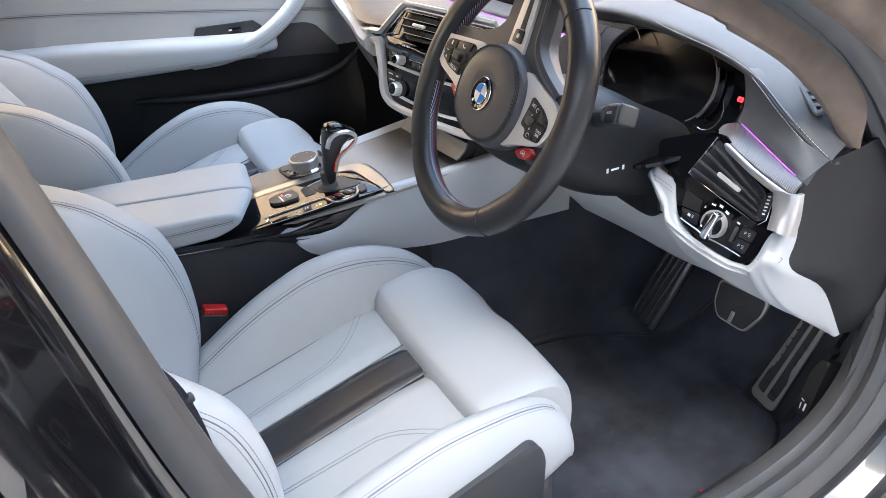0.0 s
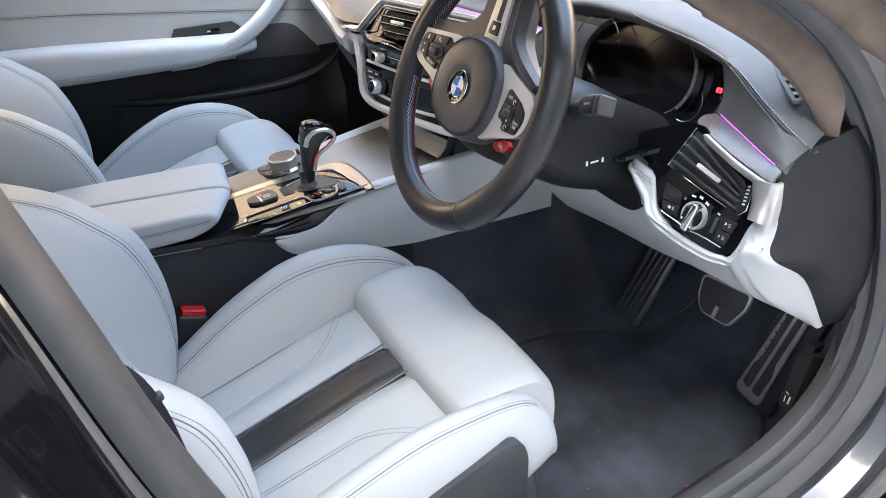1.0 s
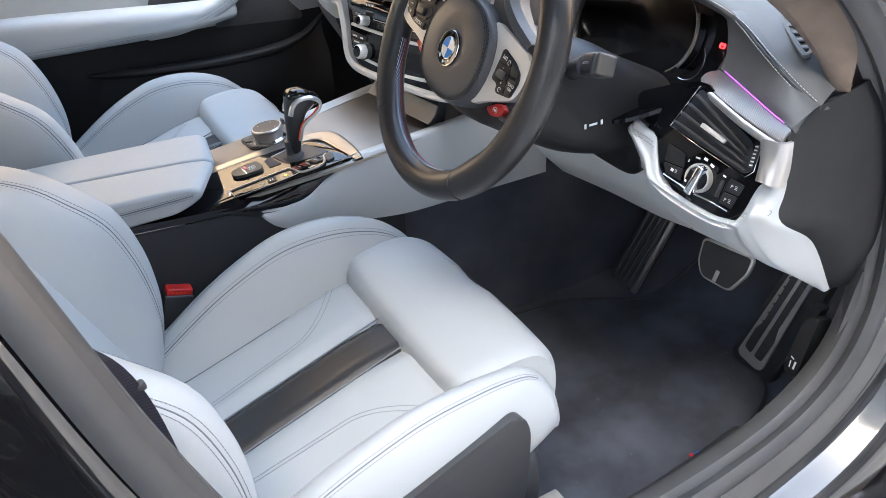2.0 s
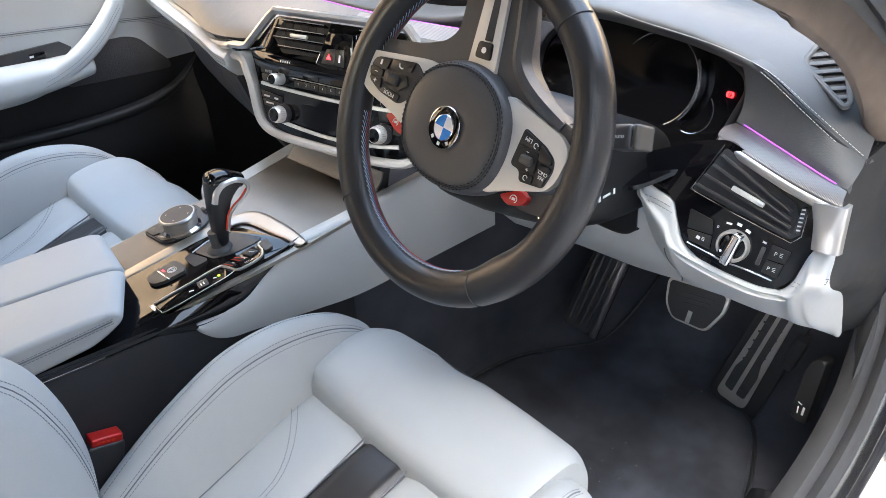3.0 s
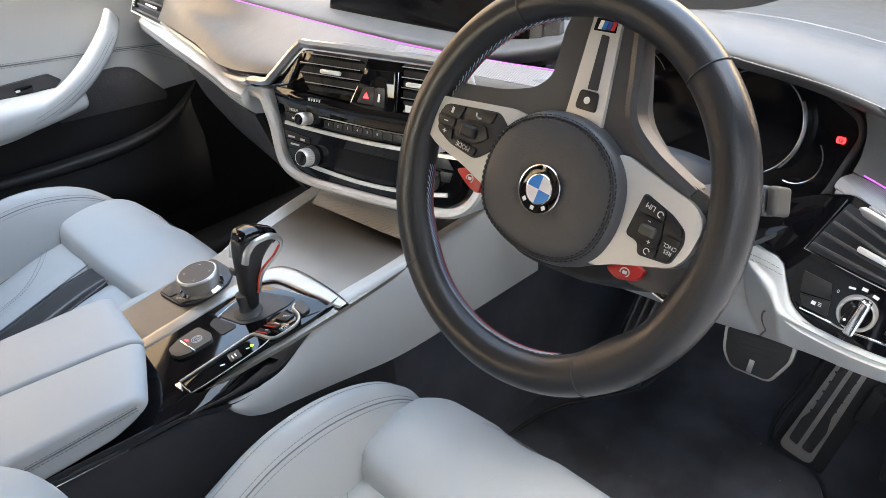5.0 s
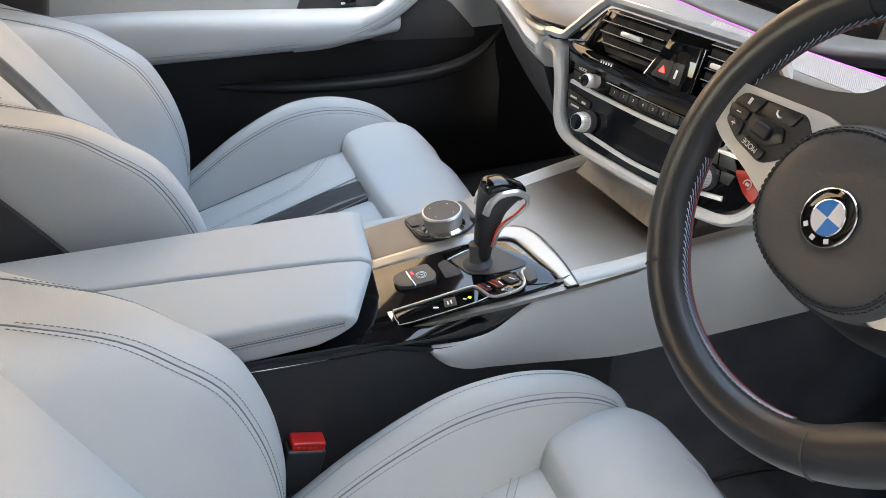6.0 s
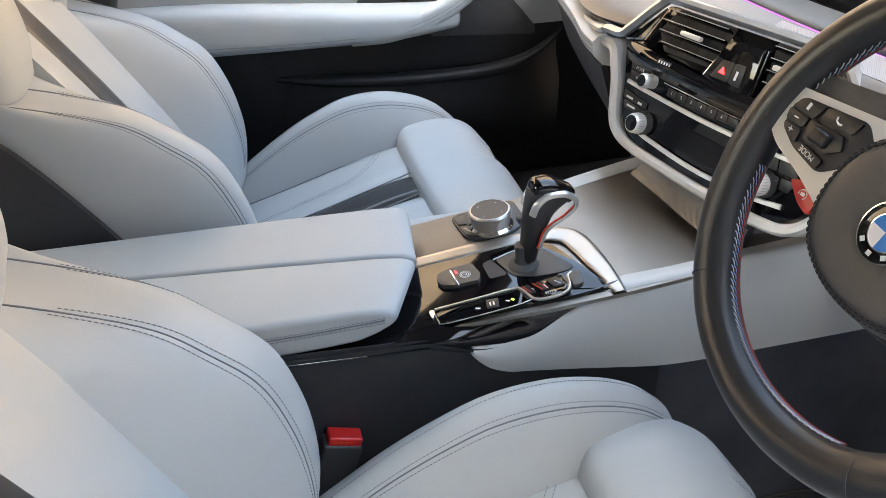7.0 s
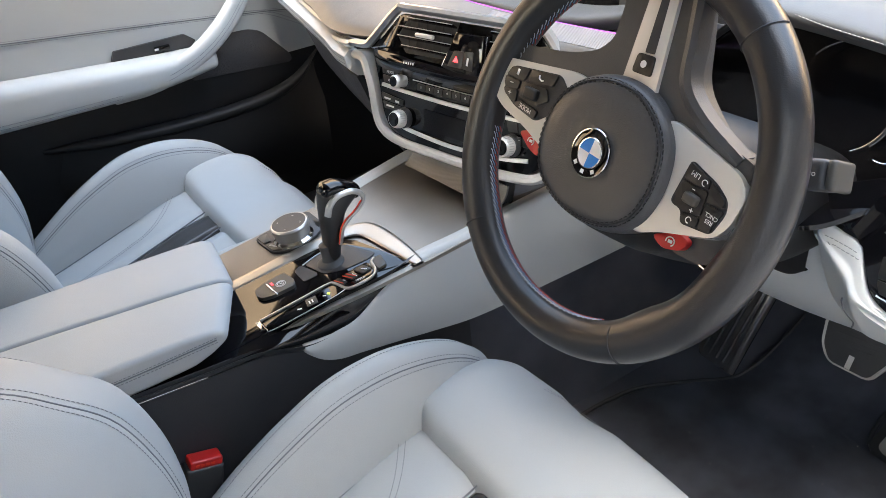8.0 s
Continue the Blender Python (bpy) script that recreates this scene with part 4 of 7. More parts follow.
part("lower_ring", lathe([(0.0245, 0.0), (0.0285, 0.001), (0.0288, 0.004), (0.0262, 0.006), (0.0250, 0.007)], km @ pose(0, 0, 0.002), 56), CHROME, knob, "chrome lower ring")
part("grip_ring", lathe([(0.0240, 0.006), (0.0248, 0.009), (0.0256, 0.020), (0.0258, 0.0215)], km, 64), SILVER, knob, "knurled metal grip")
part("upper_ring", lathe([(0.0254, 0.0212), (0.0272, 0.0225), (0.0275, 0.0265), (0.0258, 0.0285), (0.0240, 0.0288)], km, 64), SILVER, knob, "satin upper ring")
part("touch_pad", lathe([(0.001, 0.0275), (0.0246, 0.0275), (0.0246, 0.0284), (0.001, 0.0282)], km, 48), PLASTIC, knob, "black touch surface")
for a in (45, 135, 225, 315):
    c = Vector((0.0175 * math.cos(radians(a)), 0.0175 * math.sin(radians(a)), 0.0286))
    t = Vector((-math.sin(radians(a)), math.cos(radians(a)), 0)) * 0.0014
    part("mark", tube([km @ (c * 0.94 + t + Vector((0, 0, 0.0016))), km @ (c * 1.0 + Vector((0, 0, 0))), km @ (c * 0.94 - t + Vector((0, 0, 0.0016)))], 0.0002, 5), WHITE_PRINT, knob)

arm = thing("armrest", (MIDDLE, -0.4, 0.66), "pale leather split centre armrest, closed", "armrest")
LID = [(-0.76, 0.716), (-0.45, 0.709), (-0.25, 0.7035), (-0.222, 0.7005), (-0.211, 0.694), (-0.209, 0.686), (-0.214, 0.680), (-0.232, 0.671), (-0.256, 0.6655), (-0.34, 0.664), (-0.76, 0.672)]


def lid(x0, x1, side):
    """One half of the armrest: its side outline drawn across, with soft edges and stitching on its outer side."""
    bm = plate(soften(LID, 0.012, 4), basis((x0, 0, 0), (0, 1, 0), (0, 0, 1)), x1 - x0)
    edges = [e for e in bm.edges if abs(e.verts[0].co.x - e.verts[1].co.x) < 1e-6]
    bmesh.ops.bevel(bm, geom=edges, offset=0.006, segments=4, profile=0.6, affect="EDGES", clamp_overlap=True)
    cut = sorted({round(-0.70 + 0.035 * i, 3) for i in range(15)})
    for y in cut:
        bmesh.ops.bisect_plane(bm, geom=list(bm.verts) + list(bm.edges) + list(bm.faces), plane_co=(0, y, 0), plane_no=(0, 1, 0))
    for v in bm.verts:
        # the split runs askew, and the front edge falls back towards the driver's side
        near = abs(v.co.x - (x0 if side > 0 else x1)) / (x1 - x0)
        v.co.x += (1 - near) * (-0.018 + 0.085 * (v.co.y + 0.224))
        v.co.y -= 0.066 * max(0.0, (v.co.x + 0.09) / 0.175) ** 1.5 * min(1.0, max(0.0, (v.co.y + 0.44) / 0.20))
    ob = part("lid", bm, LEATHER, arm)
    x = x1 + 0.0003 if side > 0 else x0 - 0.0003
    for d in (0.0, 0.006):
        part("stitching", stitch(cr([(x, -0.72, 0.692 + d), (x, -0.45, 0.687 + d), (x, -0.36, 0.6855 + d), (x, -0.285, 0.686 + d)], 80), (side, 0, 0)), THREAD, ob)
    part("seam", tube(cr([(x, -0.72, 0.695), (x, -0.45, 0.690), (x, -0.36, 0.6885), (x, -0.285, 0.689)], 60), 0.0008, 6), SEAM, ob)


lid(0.0014, 0.080, 1)
lid(-0.134, -0.0014, -1)
part("hinge_base", rbox((0.17, 0.40, 0.030), pose(MIDDLE, -0.58, 0.650, -1.9), 0.006, 3), PLASTIC, arm)


def buckle(x, y, z, rz):
    """A belt buckle with its red release button, leaning out of the gap beside a seat."""
    b = thing("seat_belt_buckle", (x, y, z - 0.12), "black seat belt buckle with a red release button", "belt buckle", "belt buckles")
    m = pose(x, y, z, -18, 0, rz)
    part("housing", rbox((0.024, 0.044, 0.10), m @ pose(0, 0, -0.056), 0.004, 3), PLASTIC, b)
    part("release_button", rbox((0.020, 0.038, 0.012), m @ pose(0, 0.001, -0.002), 0.003, 3), RED, b, "red release button")
    part("mark", join(*[rbox((0.0004, 0.004, 0.003), m @ pose(0.0103, -0.010 + 0.006 * i, -0.002), 0) for i in range(4)]), ORANGE_RED, b)


buckle(0.097, -0.342, 0.556, 0)

# ---- dashboard ----
dash = thing("dashboard", (0, 0.35, 0.55), "dashboard with grey leather top, satin trim and pale leather lower part", "dashboard")
# upper pad: falls towards the windscreen, with a rolled edge over the cluster
EDGE = [(-0.745, 0.228, 0.942), (-0.60, 0.216, 0.949), (-0.45, 0.203, 0.951), (-0.15, 0.196, 0.945), (0.10, 0.197, 0.945), (0.20, 0.214, 0.958), (0.27, 0.246, 0.979), (0.36, 0.255, 0.981), (0.434, 0.258, 0.975), (0.497, 0.26, 0.966), (0.567, 0.254, 0.949), (0.62, 0.250, 0.923), (0.655, 0.254, 0.899), (0.680, 0.268, 0.875)]
rows = []
for dy, dz in ((0.012, -0.020), (0.0, -0.008), (0.008, 0.001), (0.05, 0.006), (0.12, -0.004), (0.22, -0.032), (0.36, -0.055), (0.56, -0.075)):
    rows.append([(x - max(0.0, x - 0.60) * min(1.0, dy / 0.12) * 0.35, y + dy, z + (dz if x < 0.5 or dz > -0.03 else dz * 0.55) + max(0.0, x - 0.5) * (0.22 - 0.16 * min(1.0, max(0.0, (x - 0.58) / 0.09))) * math.sin(min(1.0, dy / 0.14) * math.pi / 2)) for x, y, z in EDGE])
pad = part("upper_pad", surf(rows, 44, 70, 0.010), DASH_LEATHER, dash, "grey leather upper pad")
ROW = [(x, y + 0.003, z - 0.0035) for x, y, z in EDGE[:8]] + [(0.423, 0.2560, 0.9700), (0.515, 0.2568, 0.9585), (0.5814, 0.2455, 0.9462), (0.630, 0.2430, 0.9195), (0.660, 0.2500, 0.8968), (0.677, 0.2630, 0.8785)]
part("stitching", stitch(cr(ROW, 190), (0, -0.6, 0.8), 0.0044, 0.0033, 0.00032, 0.0010), PALE_THREAD, pad, "pale stitching")
ROW = [(0.572, 0.2465, 0.9445), (0.590, 0.2435, 0.9360), (0.6225, 0.2410, 0.9165), (0.652, 0.2450, 0.8955), (0.669, 0.2570, 0.8790)]
part("stitching", stitch(cr(ROW, 50), (0.2, -0.6, 0.8), 0.0044, 0.0033, 0.00032, 0.0010), PALE_THREAD, pad, "pale stitching")
# black tube draws the seam together with the shadow under the pad's overhang
part("seam", tube([(x + 0.002, y + 0.0012, z + 0.0015) for x, y, z in cr(ROW, 40)], 0.0014, 6), SOFT_BLACK, pad)
for dy, dz in ((0.215, -0.0265), (0.228, -0.031)):
    line = cr([(x, y + dy, z + dz * (1 if x < 0.5 else 0.75)) for x, y, z in EDGE[5:]], 120)
    part("stitching", stitch(line, (0, 0.2, 1), 0.0044, 0.0033, 0.00032, 0.0016), PALE_THREAD, pad, "pale double stitching")

RIGHT = basis((0.6, 0.203, 0.80), (1, 0.13, 0), (0, 0.3, 1))


def R(u, v, w=0.0):
    return RIGHT @ Vector((u, v, w))


# leather face between the cluster and the end of the dash
rows = [[(0.540, 0.262, 0.953), (0.5814, 0.2475, 0.9450), (0.630, 0.2450, 0.916), (0.660, 0.2515, 0.893), (0.680, 0.2640, 0.874)],
        [(0.550, 0.262, 0.926), (0.585, 0.2520, 0.925), (0.630, 0.2430, 0.902), (0.662, 0.2410, 0.885), (0.684, 0.2460, 0.872)],
        [(0.550, 0.264, 0.900), (0.572, 0.2560, 0.899), (0.620, 0.2410, 0.885), (0.658, 0.2310, 0.874), (0.685, 0.2300, 0.866)],
        [(0.546, 0.262, 0.881), (0.5566, 0.2575, 0.8805), (0.6137, 0.2405, 0.8710), (0.655, 0.2290, 0.8635), (0.683, 0.2225, 0.860)]]
part("side_pad", surf(rows, 20, 30, -0.010), DASH_LEATHER, dash, "grey leather side face")
part("light_strip", tube([(0.5580, 0.2560, 0.8825), (0.6137, 0.2392, 0.8730), (0.650, 0.2282, 0.8668), (0.6725, 0.2223, 0.8630)], 0.0008, 8, n=30), PURPLE, dash, "glowing violet light strip")
# woven trim with a silver lip, turning down at the end
rows = [[(0.547, 0.2600, 0.8805), (0.580, 0.2508, 0.8775), (0.630, 0.2360, 0.8690), (0.684, 0.2205, 0.8595)],
        [(0.541, 0.2470, 0.8790), (0.578, 0.2340, 0.8765), (0.628, 0.2220, 0.8670), (0.686, 0.2110, 0.8560)],
        [(0.540, 0.2380, 0.8735), (0.577, 0.2210, 0.8730), (0.628, 0.2105, 0.8625), (0.688, 0.2050, 0.8505)],
        [(0.544, 0.2370, 0.8690), (0.579, 0.2185, 0.8675), (0.628, 0.2095, 0.8570), (0.687, 0.2050, 0.8455)]]
part("woven_trim", surf(rows, 20, 30, -0.004), WEAVE, dash, "silver woven-look trim")
LIP = [(0.5435, 0.2375, 0.8695), (0.556, 0.2270, 0.8705), (0.580, 0.2180, 0.8675), (0.628, 0.2088, 0.8570), (0.660, 0.2065, 0.8500), (0.678, 0.2055, 0.8470)]
rows = [[(x, y + dy, z + dz) for x, y, z in LIP] for dy, dz in ((0.001, 0.0006), (-0.0012, -0.0012), (-0.0012, -0.0050), (0.003, -0.0070), (0.010, -0.0072))]
part("silver_lip", surf(rows, 14, 40, 0.002), SILVER, dash, "satin silver lip")
rows = [[(0.662, 0.2095, 0.8475), (0.666, 0.2050, 0.8485), (0.677, 0.2035, 0.8500), (0.6885, 0.2050, 0.8510), (0.6900, 0.2150, 0.8510)],
        [R(0.0690, 0.022, 0.008), R(0.0715, 0.022, 0.0190), R(0.079, 0.022, 0.0215), R(0.0885, 0.022, 0.0185), R(0.0900, 0.020, 0.002)],
        [R(0.0730, 0.000, 0.010), R(0.0755, 0.000, 0.0225), R(0.081, 0.000, 0.0255), R(0.0905, -0.001, 0.0220), R(0.0920, -0.002, 0.004)]]
part("silver_leg", surf(rows, 16, 20, 0.004), SILVER, dash, "satin silver trim end")
# gloss panel, air vent, light switches
GP = [(-0.122, 0.050), (-0.112, 0.024), (-0.080, 0.012), (-0.067, -0.019), (-0.056, -0.038), (0.020, -0.058), (0.043, -0.056), (0.056, -0.045), (0.070, -0.009), (0.068, 0.030), (0.050, 0.048), (-0.035, 0.082), (-0.065, 0.075)]
part("gloss_panel", plate(soften(GP, 0.008), RIGHT @ pose(0, 0, -0.004), 0.006, 0.002), GLOSS, dash, "glossy black switch panel")
vent = thing("air_vent", R(0, 0.04), "black slatted air vent with chrome tab", "air vent", "air vents")
part("duct", plate(soften([(-0.036, 0.074), (-0.061, 0.024), (0.046, -0.002), (0.056, 0.006), (0.044, 0.034)], 0.004), RIGHT @ pose(0, 0, 0.0021), 0.0006), SOFT_BLACK, vent)
for i in range(4):
    f = (i + 0.40) / 4.0
    a, b = (-0.060 + 0.026 * f, 0.026 + 0.047 * f), (0.046 - 0.004 * f, 0.000 + 0.031 * f)
    sl = part("slat", rbox((math.hypot(b[0] - a[0], b[1] - a[1]), 0.0019, 0.007), RIGHT @ pose((a[0] + b[0]) / 2, (a[1] + b[1]) / 2, 0.0055, 8, 0, math.degrees(math.atan2(b[1] - a[1], b[0] - a[0]))), 0.0012), PLASTIC, vent)
    # thin grey tube drawn as a highlight along the slat's lit upper edge
    part("slat_edge", tube([R(a[0] + 0.002, a[1] + 0.0012, 0.0088), R(b[0] - 0.002, b[1] + 0.0012, 0.0088)], 0.0005, 6), GREY_SWITCH, sl)
for i in range(7):
    f = (i + 0.6) / 7.2
    a, b = (-0.060 + 0.106 * f, 0.024 - 0.026 * f), (-0.036 + 0.080 * f, 0.073 - 0.041 * f)
    part("fin", bar(RIGHT, *a, *b, 0.0010, 0.002, 0.0010, 0), SOFT_BLACK, vent)
part("chrome_tab", bar(RIGHT, -0.019, 0.0365, 0.016, 0.0260, 0.0055, 0.005, 0.006, 0.002), BRIGHT, vent, "chrome tab")
part("chrome_edge", tube([R(-0.038, 0.0765, 0.003), R(-0.063, 0.0235, 0.003), R(-0.010, 0.009, 0.003), R(0.048, -0.0045, 0.003), R(0.056, 0.004, 0.003), R(0.056, 0.034, 0.003)], 0.0008, 6), CHROME, vent, "thin chrome edge")
part("thumb_wheel", rbox((0.0055, 0.026, 0.005), RIGHT @ pose(0.0525, 0.020, 0.004, 0, 0, -6), 0.001), PLASTIC, vent)
for piece in [bar(RIGHT, 0.0508, 0.010 + 0.0042 * i, 0.0545, 0.0106 + 0.0042 * i, 0.0015, 0.0004, 0.0065, 0) for i in range(6)]:
    part("mark", piece, WHITE_PRINT, vent)
lights = thing("light_switch_panel", R(0, -0.025), "black light switch panel with silver rotary knob", "switch panel")
for o in ([(-0.058, 0.003), (-0.032, -0.003), (-0.0295, -0.0185), (-0.057, -0.0175)], [(-0.057, -0.0195), (-0.0295, -0.0200), (-0.029, -0.0345), (-0.052, -0.031)]):
    part("button", plate(soften(o, 0.0015), RIGHT @ pose(0, 0, 0.0022), 0.002, 0.0005), BUTTON, lights)
for o in ([(0.032, -0.011), (0.051, -0.014), (0.0475, -0.0275), (0.0305, -0.0265)], [(0.030, -0.0285), (0.047, -0.0290), (0.0435, -0.0440), (0.0275, -0.0415)]):
    part("button", plate(soften(o, 0.0015), RIGHT @ pose(0, 0, 0.0022), 0.002, 0.0005), BUTTON, lights)
for u, v, t in ((0.0405, -0.0195, "P"), (0.0370, -0.0360, "P")):
    lettering(t, RIGHT @ pose(u - 0.003, v, 0.0046, 0, 0, -8), 0.0055, WHITE_PRINT, lights)
    for piece in [bar(RIGHT, u + 0.001, v + 0.0015 - 0.0015 * k, u + 0.004, v + 0.0020 - 0.0020 * k, 0.0005, 0.0003, 0.0043, 0) for k in range(3)]:
        part("mark", piece, WHITE_PRINT, lights)
for piece in (bar(RIGHT, -0.045, -0.0245, -0.041, -0.0255, 0.0035, 0.0003, 0.0043, 0), *[bar(RIGHT, -0.039, -0.0235 - 0.0015 * k, -0.036, -0.0240 - 0.0015 * k, 0.0005, 0.0003, 0.0043, 0) for k in range(3)],):
    part("mark", piece, WHITE_PRINT, lights)
lk = RIGHT @ pose(-0.0055, -0.0235, 0.002)
part("knob_ring", lathe([(0.0120, 0.0), (0.0172, 0.0), (0.0172, 0.005), (0.0160, 0.0075), (0.0140, 0.0075), (0.0130, 0.004), (0.0120, 0.003)], lk, 48), STEEL, lights, "silver ring")
part("knob_disc", lathe([(0.0005, 0.0), (0.0132, 0.0), (0.0132, 0.0052), (0.0005, 0.0060)], lk, 40), GLOSS, lights, "black disc")
part("knob_bar", rbox((0.0100, 0.036, 0.013), lk @ pose(0.0022, -0.001, 0.0115, 0, 0, -14), 0.0035, 4), CHROME, lights, "silver turning bar")
part("knob_face", rbox((0.0060, 0.022, 0.012), lk @ pose(-0.0060, 0.0, 0.0105, 0, 8, -14), 0.0020, 3), GLOSS, lights)
part("mark", lathe([(0.0002, 0), (0.0014, 0), (0.0014, 0.0004), (0.0002, 0.0004)], lk @ pose(-0.0072, -0.0045, 0.0163, 0, 8, 0), 10), WHITE_PRINT, lights)
lettering("0", RIGHT @ pose(-0.0255, -0.0085, 0.0026, 0, 0, -10), 0.0045, WHITE_PRINT, lights)
for piece in (bar(RIGHT, -0.018, -0.002, -0.012, -0.002, 0.002, 0.0003, 0.0022, 0), bar(RIGHT, -0.007, 0.000, -0.002, -0.001, 0.003, 0.0003, 0.0022, 0), bar(RIGHT, 0.003, -0.004, 0.008, -0.006, 0.003, 0.0003, 0.0022, 0), bar(RIGHT, 0.022, -0.011, 0.026, -0.012, 0.002, 0.0003, 0.0022, 0),):
    part("mark", piece, WHITE_PRINT, lights)
part("thumb_wheel", rbox((0.0040, 0.020, 0.005), RIGHT @ pose(0.0235, -0.026, 0.003, 0, 0, -8), 0.001), PLASTIC, lights)
part("chrome_line", tube([R(-0.054, -0.0335, 0.003), R(-0.03, -0.0385, 0.003), R(-0.012, -0.0425, 0.0035), R(0.010, -0.0440, 0.003), R(0.040, -0.0475, 0.003)], 0.0010, 8, n=30), CHROME, lights, "chrome lower line")

# pale lower panel: a rim round the switch panel, then a face running down and forward
cols = []
for top, low_edge in (((0.15, 0.240, 0.715), (0.15, 0.340, 0.579)), ((0.27, 0.248, 0.712), (0.27, 0.345, 0.585)), ((0.37, 0.250, 0.715), (0.37, 0.347, 0.587)), ((0.425, 0.246, 0.732), (0.415, 0.347, 0.591)), ((0.458, 0.229, 0.775), (0.440, 0.347, 0.594)), ((0.474, 0.214, 0.812), (0.455, 0.347, 0.596))):
    t, b = vec(top), vec(low_edge)
    cols.append([t + Vector((0, 0.020, 0.004)), t + Vector((0, 0.004, 0.001)), t + Vector((0, 0.001, -0.006)), t + Vector((-0.001, 0.004, -0.020)), t.lerp(b, 0.50) + Vector((0, -0.010, -0.005)), b])
for u, v, fold, low_edge in ((-0.114, 0.020, 0.000, (0.466, 0.345, 0.598)), (-0.098, 0.012, -0.018, (0.478, 0.343, 0.600)), (-0.080, 0.006, -0.036, (0.490, 0.341, 0.602)), (-0.071, -0.014, -0.050, (0.505, 0.339, 0.604)), (-0.060, -0.036, -0.052, (0.525, 0.337, 0.607)), (-0.037, -0.050, -0.056, (0.550, 0.336, 0.610)), (-0.008, -0.057, -0.0615, (0.575, 0.334, 0.613)), (0.026, -0.060, -0.065, (0.605, 0.333, 0.616)), (0.048, -0.056, -0.063, (0.625, 0.333, 0.617)), (0.060, -0.040, -0.064, (0.638, 0.340, 0.612)), (0.0675, -0.013, -0.056, (0.646, 0.362, 0.596)), (0.074, -0.003, -0.048, (0.651, 0.378, 0.585))):
    lower, w = vec(low_edge), 0.0015 + 0.010 * max(0.0, (u - 0.048) / 0.026)
    bend = R(u * 1.03, fold, w * 0.8)
    cols.append([R(u, v, -0.003), R(u * 1.005, v - 0.002, w), R(u * 1.02, (v + fold) / 2, w + 0.002), bend, bend.lerp(lower, 0.45) + Vector((0, -0.012, -0.004)), lower])
last = [(0.684, 0.210, 0.803), (0.687, 0.205, 0.797), (0.689, 0.202, 0.780), (0.688, 0.208, 0.755), (0.674, 0.300, 0.690), (0.657, 0.387, 0.580)]
cols += [last, [(x - 0.005, y + 0.03, z) for x, y, z in last]]
rows = [[c[i] for c in cols] for i in range(6)]
sheet = surf(rows, 44, 110, -0.006)
skin = BVHTree.FromBMesh(sheet)


def on_skin(pts, lift=0.0):
    """Points laid onto the lower panel."""
    return [q + n * lift if n.y < 0 else q - n * lift for q, n in [skin.find_nearest(vec(p))[:2] for p in pts]]


low = part("lower_panel", sheet, LEATHER_DOOR, dash, "pale leather lower panel")
for dv in (0.0, 0.005):
    part("stitching", stitch(on_skin(cr([R(-0.110, 0.006 - dv, 0.006), R(-0.095, 0.003 - dv, 0.006), R(-0.079, -0.001 - dv, 0.006)], 20), 0.0010), RIGHT.to_3x3() @ Vector((0, 0, 1))), THREAD, low)
    part("stitching", stitch(on_skin(cr([R(0.060, -0.040 - dv, 0.010), R(0.072, -0.039 - dv, 0.010), R(0.088, -0.028 - dv, 0.004)], 20), 0.0010), RIGHT.to_3x3() @ Vector((0.2, 0, 1))), THREAD, low)
part("panel_joint", tube(on_skin(cr([(0.527, 0.200, 0.748), (0.513, 0.205, 0.740), (0.500, 0.225, 0.715), (0.480, 0.290, 0.645), (0.457, 0.345, 0.598)], 40), 0.0), 0.0011, 6), SEAM, low)
# end cap
front = [(0.674, 0.2345, 0.866), (0.6765, 0.229, 0.850)] + [(x - 0.003, y + 0.006, z) for x, y, z in (last[0], last[3], last[4], last[5])]
back = [(0.684, 0.36, 0.893), (0.689, 0.385, 0.85), (0.691, 0.405, 0.78), (0.692, 0.425, 0.71), (0.690, 0.428, 0.65), (0.676, 0.43, 0.598)]
rows = [front, [((a[0] + b[0]) / 2 + 0.004, (a[1] + b[1]) / 2, (a[2] + b[2]) / 2) for a, b in zip(front, back)], back]
part("end_cap", surf(rows, 20, 30, 0.005), COLUMN_BLACK, dash, "black plastic end cap")

# corner demister vent in the upper pad
dm = basis((0.6145, 0.2900, 0.9395), (0.93, 0.36, -0.015), (-0.12, 0.75, 0.55))
demist = thing("demister_vent", dm.translation, "grey slatted demister vent in the dash top", "air vent", "air vents")
TRI = [(-0.009, 0.0285), (0.0144, 0.0277), (0.0275, -0.0296), (0.0225, -0.034), (-0.0135, 0.0035), (-0.0155, 0.0107)]
tri = soften(TRI, 0.006)
outer = [dm @ Vector((x, y, 0.002)) for x, y in shift(tri, 1.10)]
part("frame", tube(outer, 0.0032, 8, True), DASH_LEATHER, demist)
part("duct", plate(shift(tri, 1.04), dm @ pose(0, 0, -0.010), 0.010), SOFT_BLACK, demist)


def across(v):
    """The left and right ends of the vent's opening along a slat that rises to the right."""
    us = []
    for (x0, y0), (x1, y1) in zip(TRI, TRI[1:] + TRI[:1]):
        d0, d1 = y0 - 0.22 * x0 - v, y1 - 0.22 * x1 - v
        if d0 * d1 < 0:
            us.append(x0 + (x1 - x0) * d0 / (d0 - d1))
    return min(us), max(us)


for i in range(6):
    v = -0.031 + 0.0105 * i
    a, b = across(v)
    part("slat", bar(dm, a, v + 0.22 * a, b, v + 0.22 * b, 0.0046, 0.003, 0.0005, 0.001), DASH_LEATHER, demist)

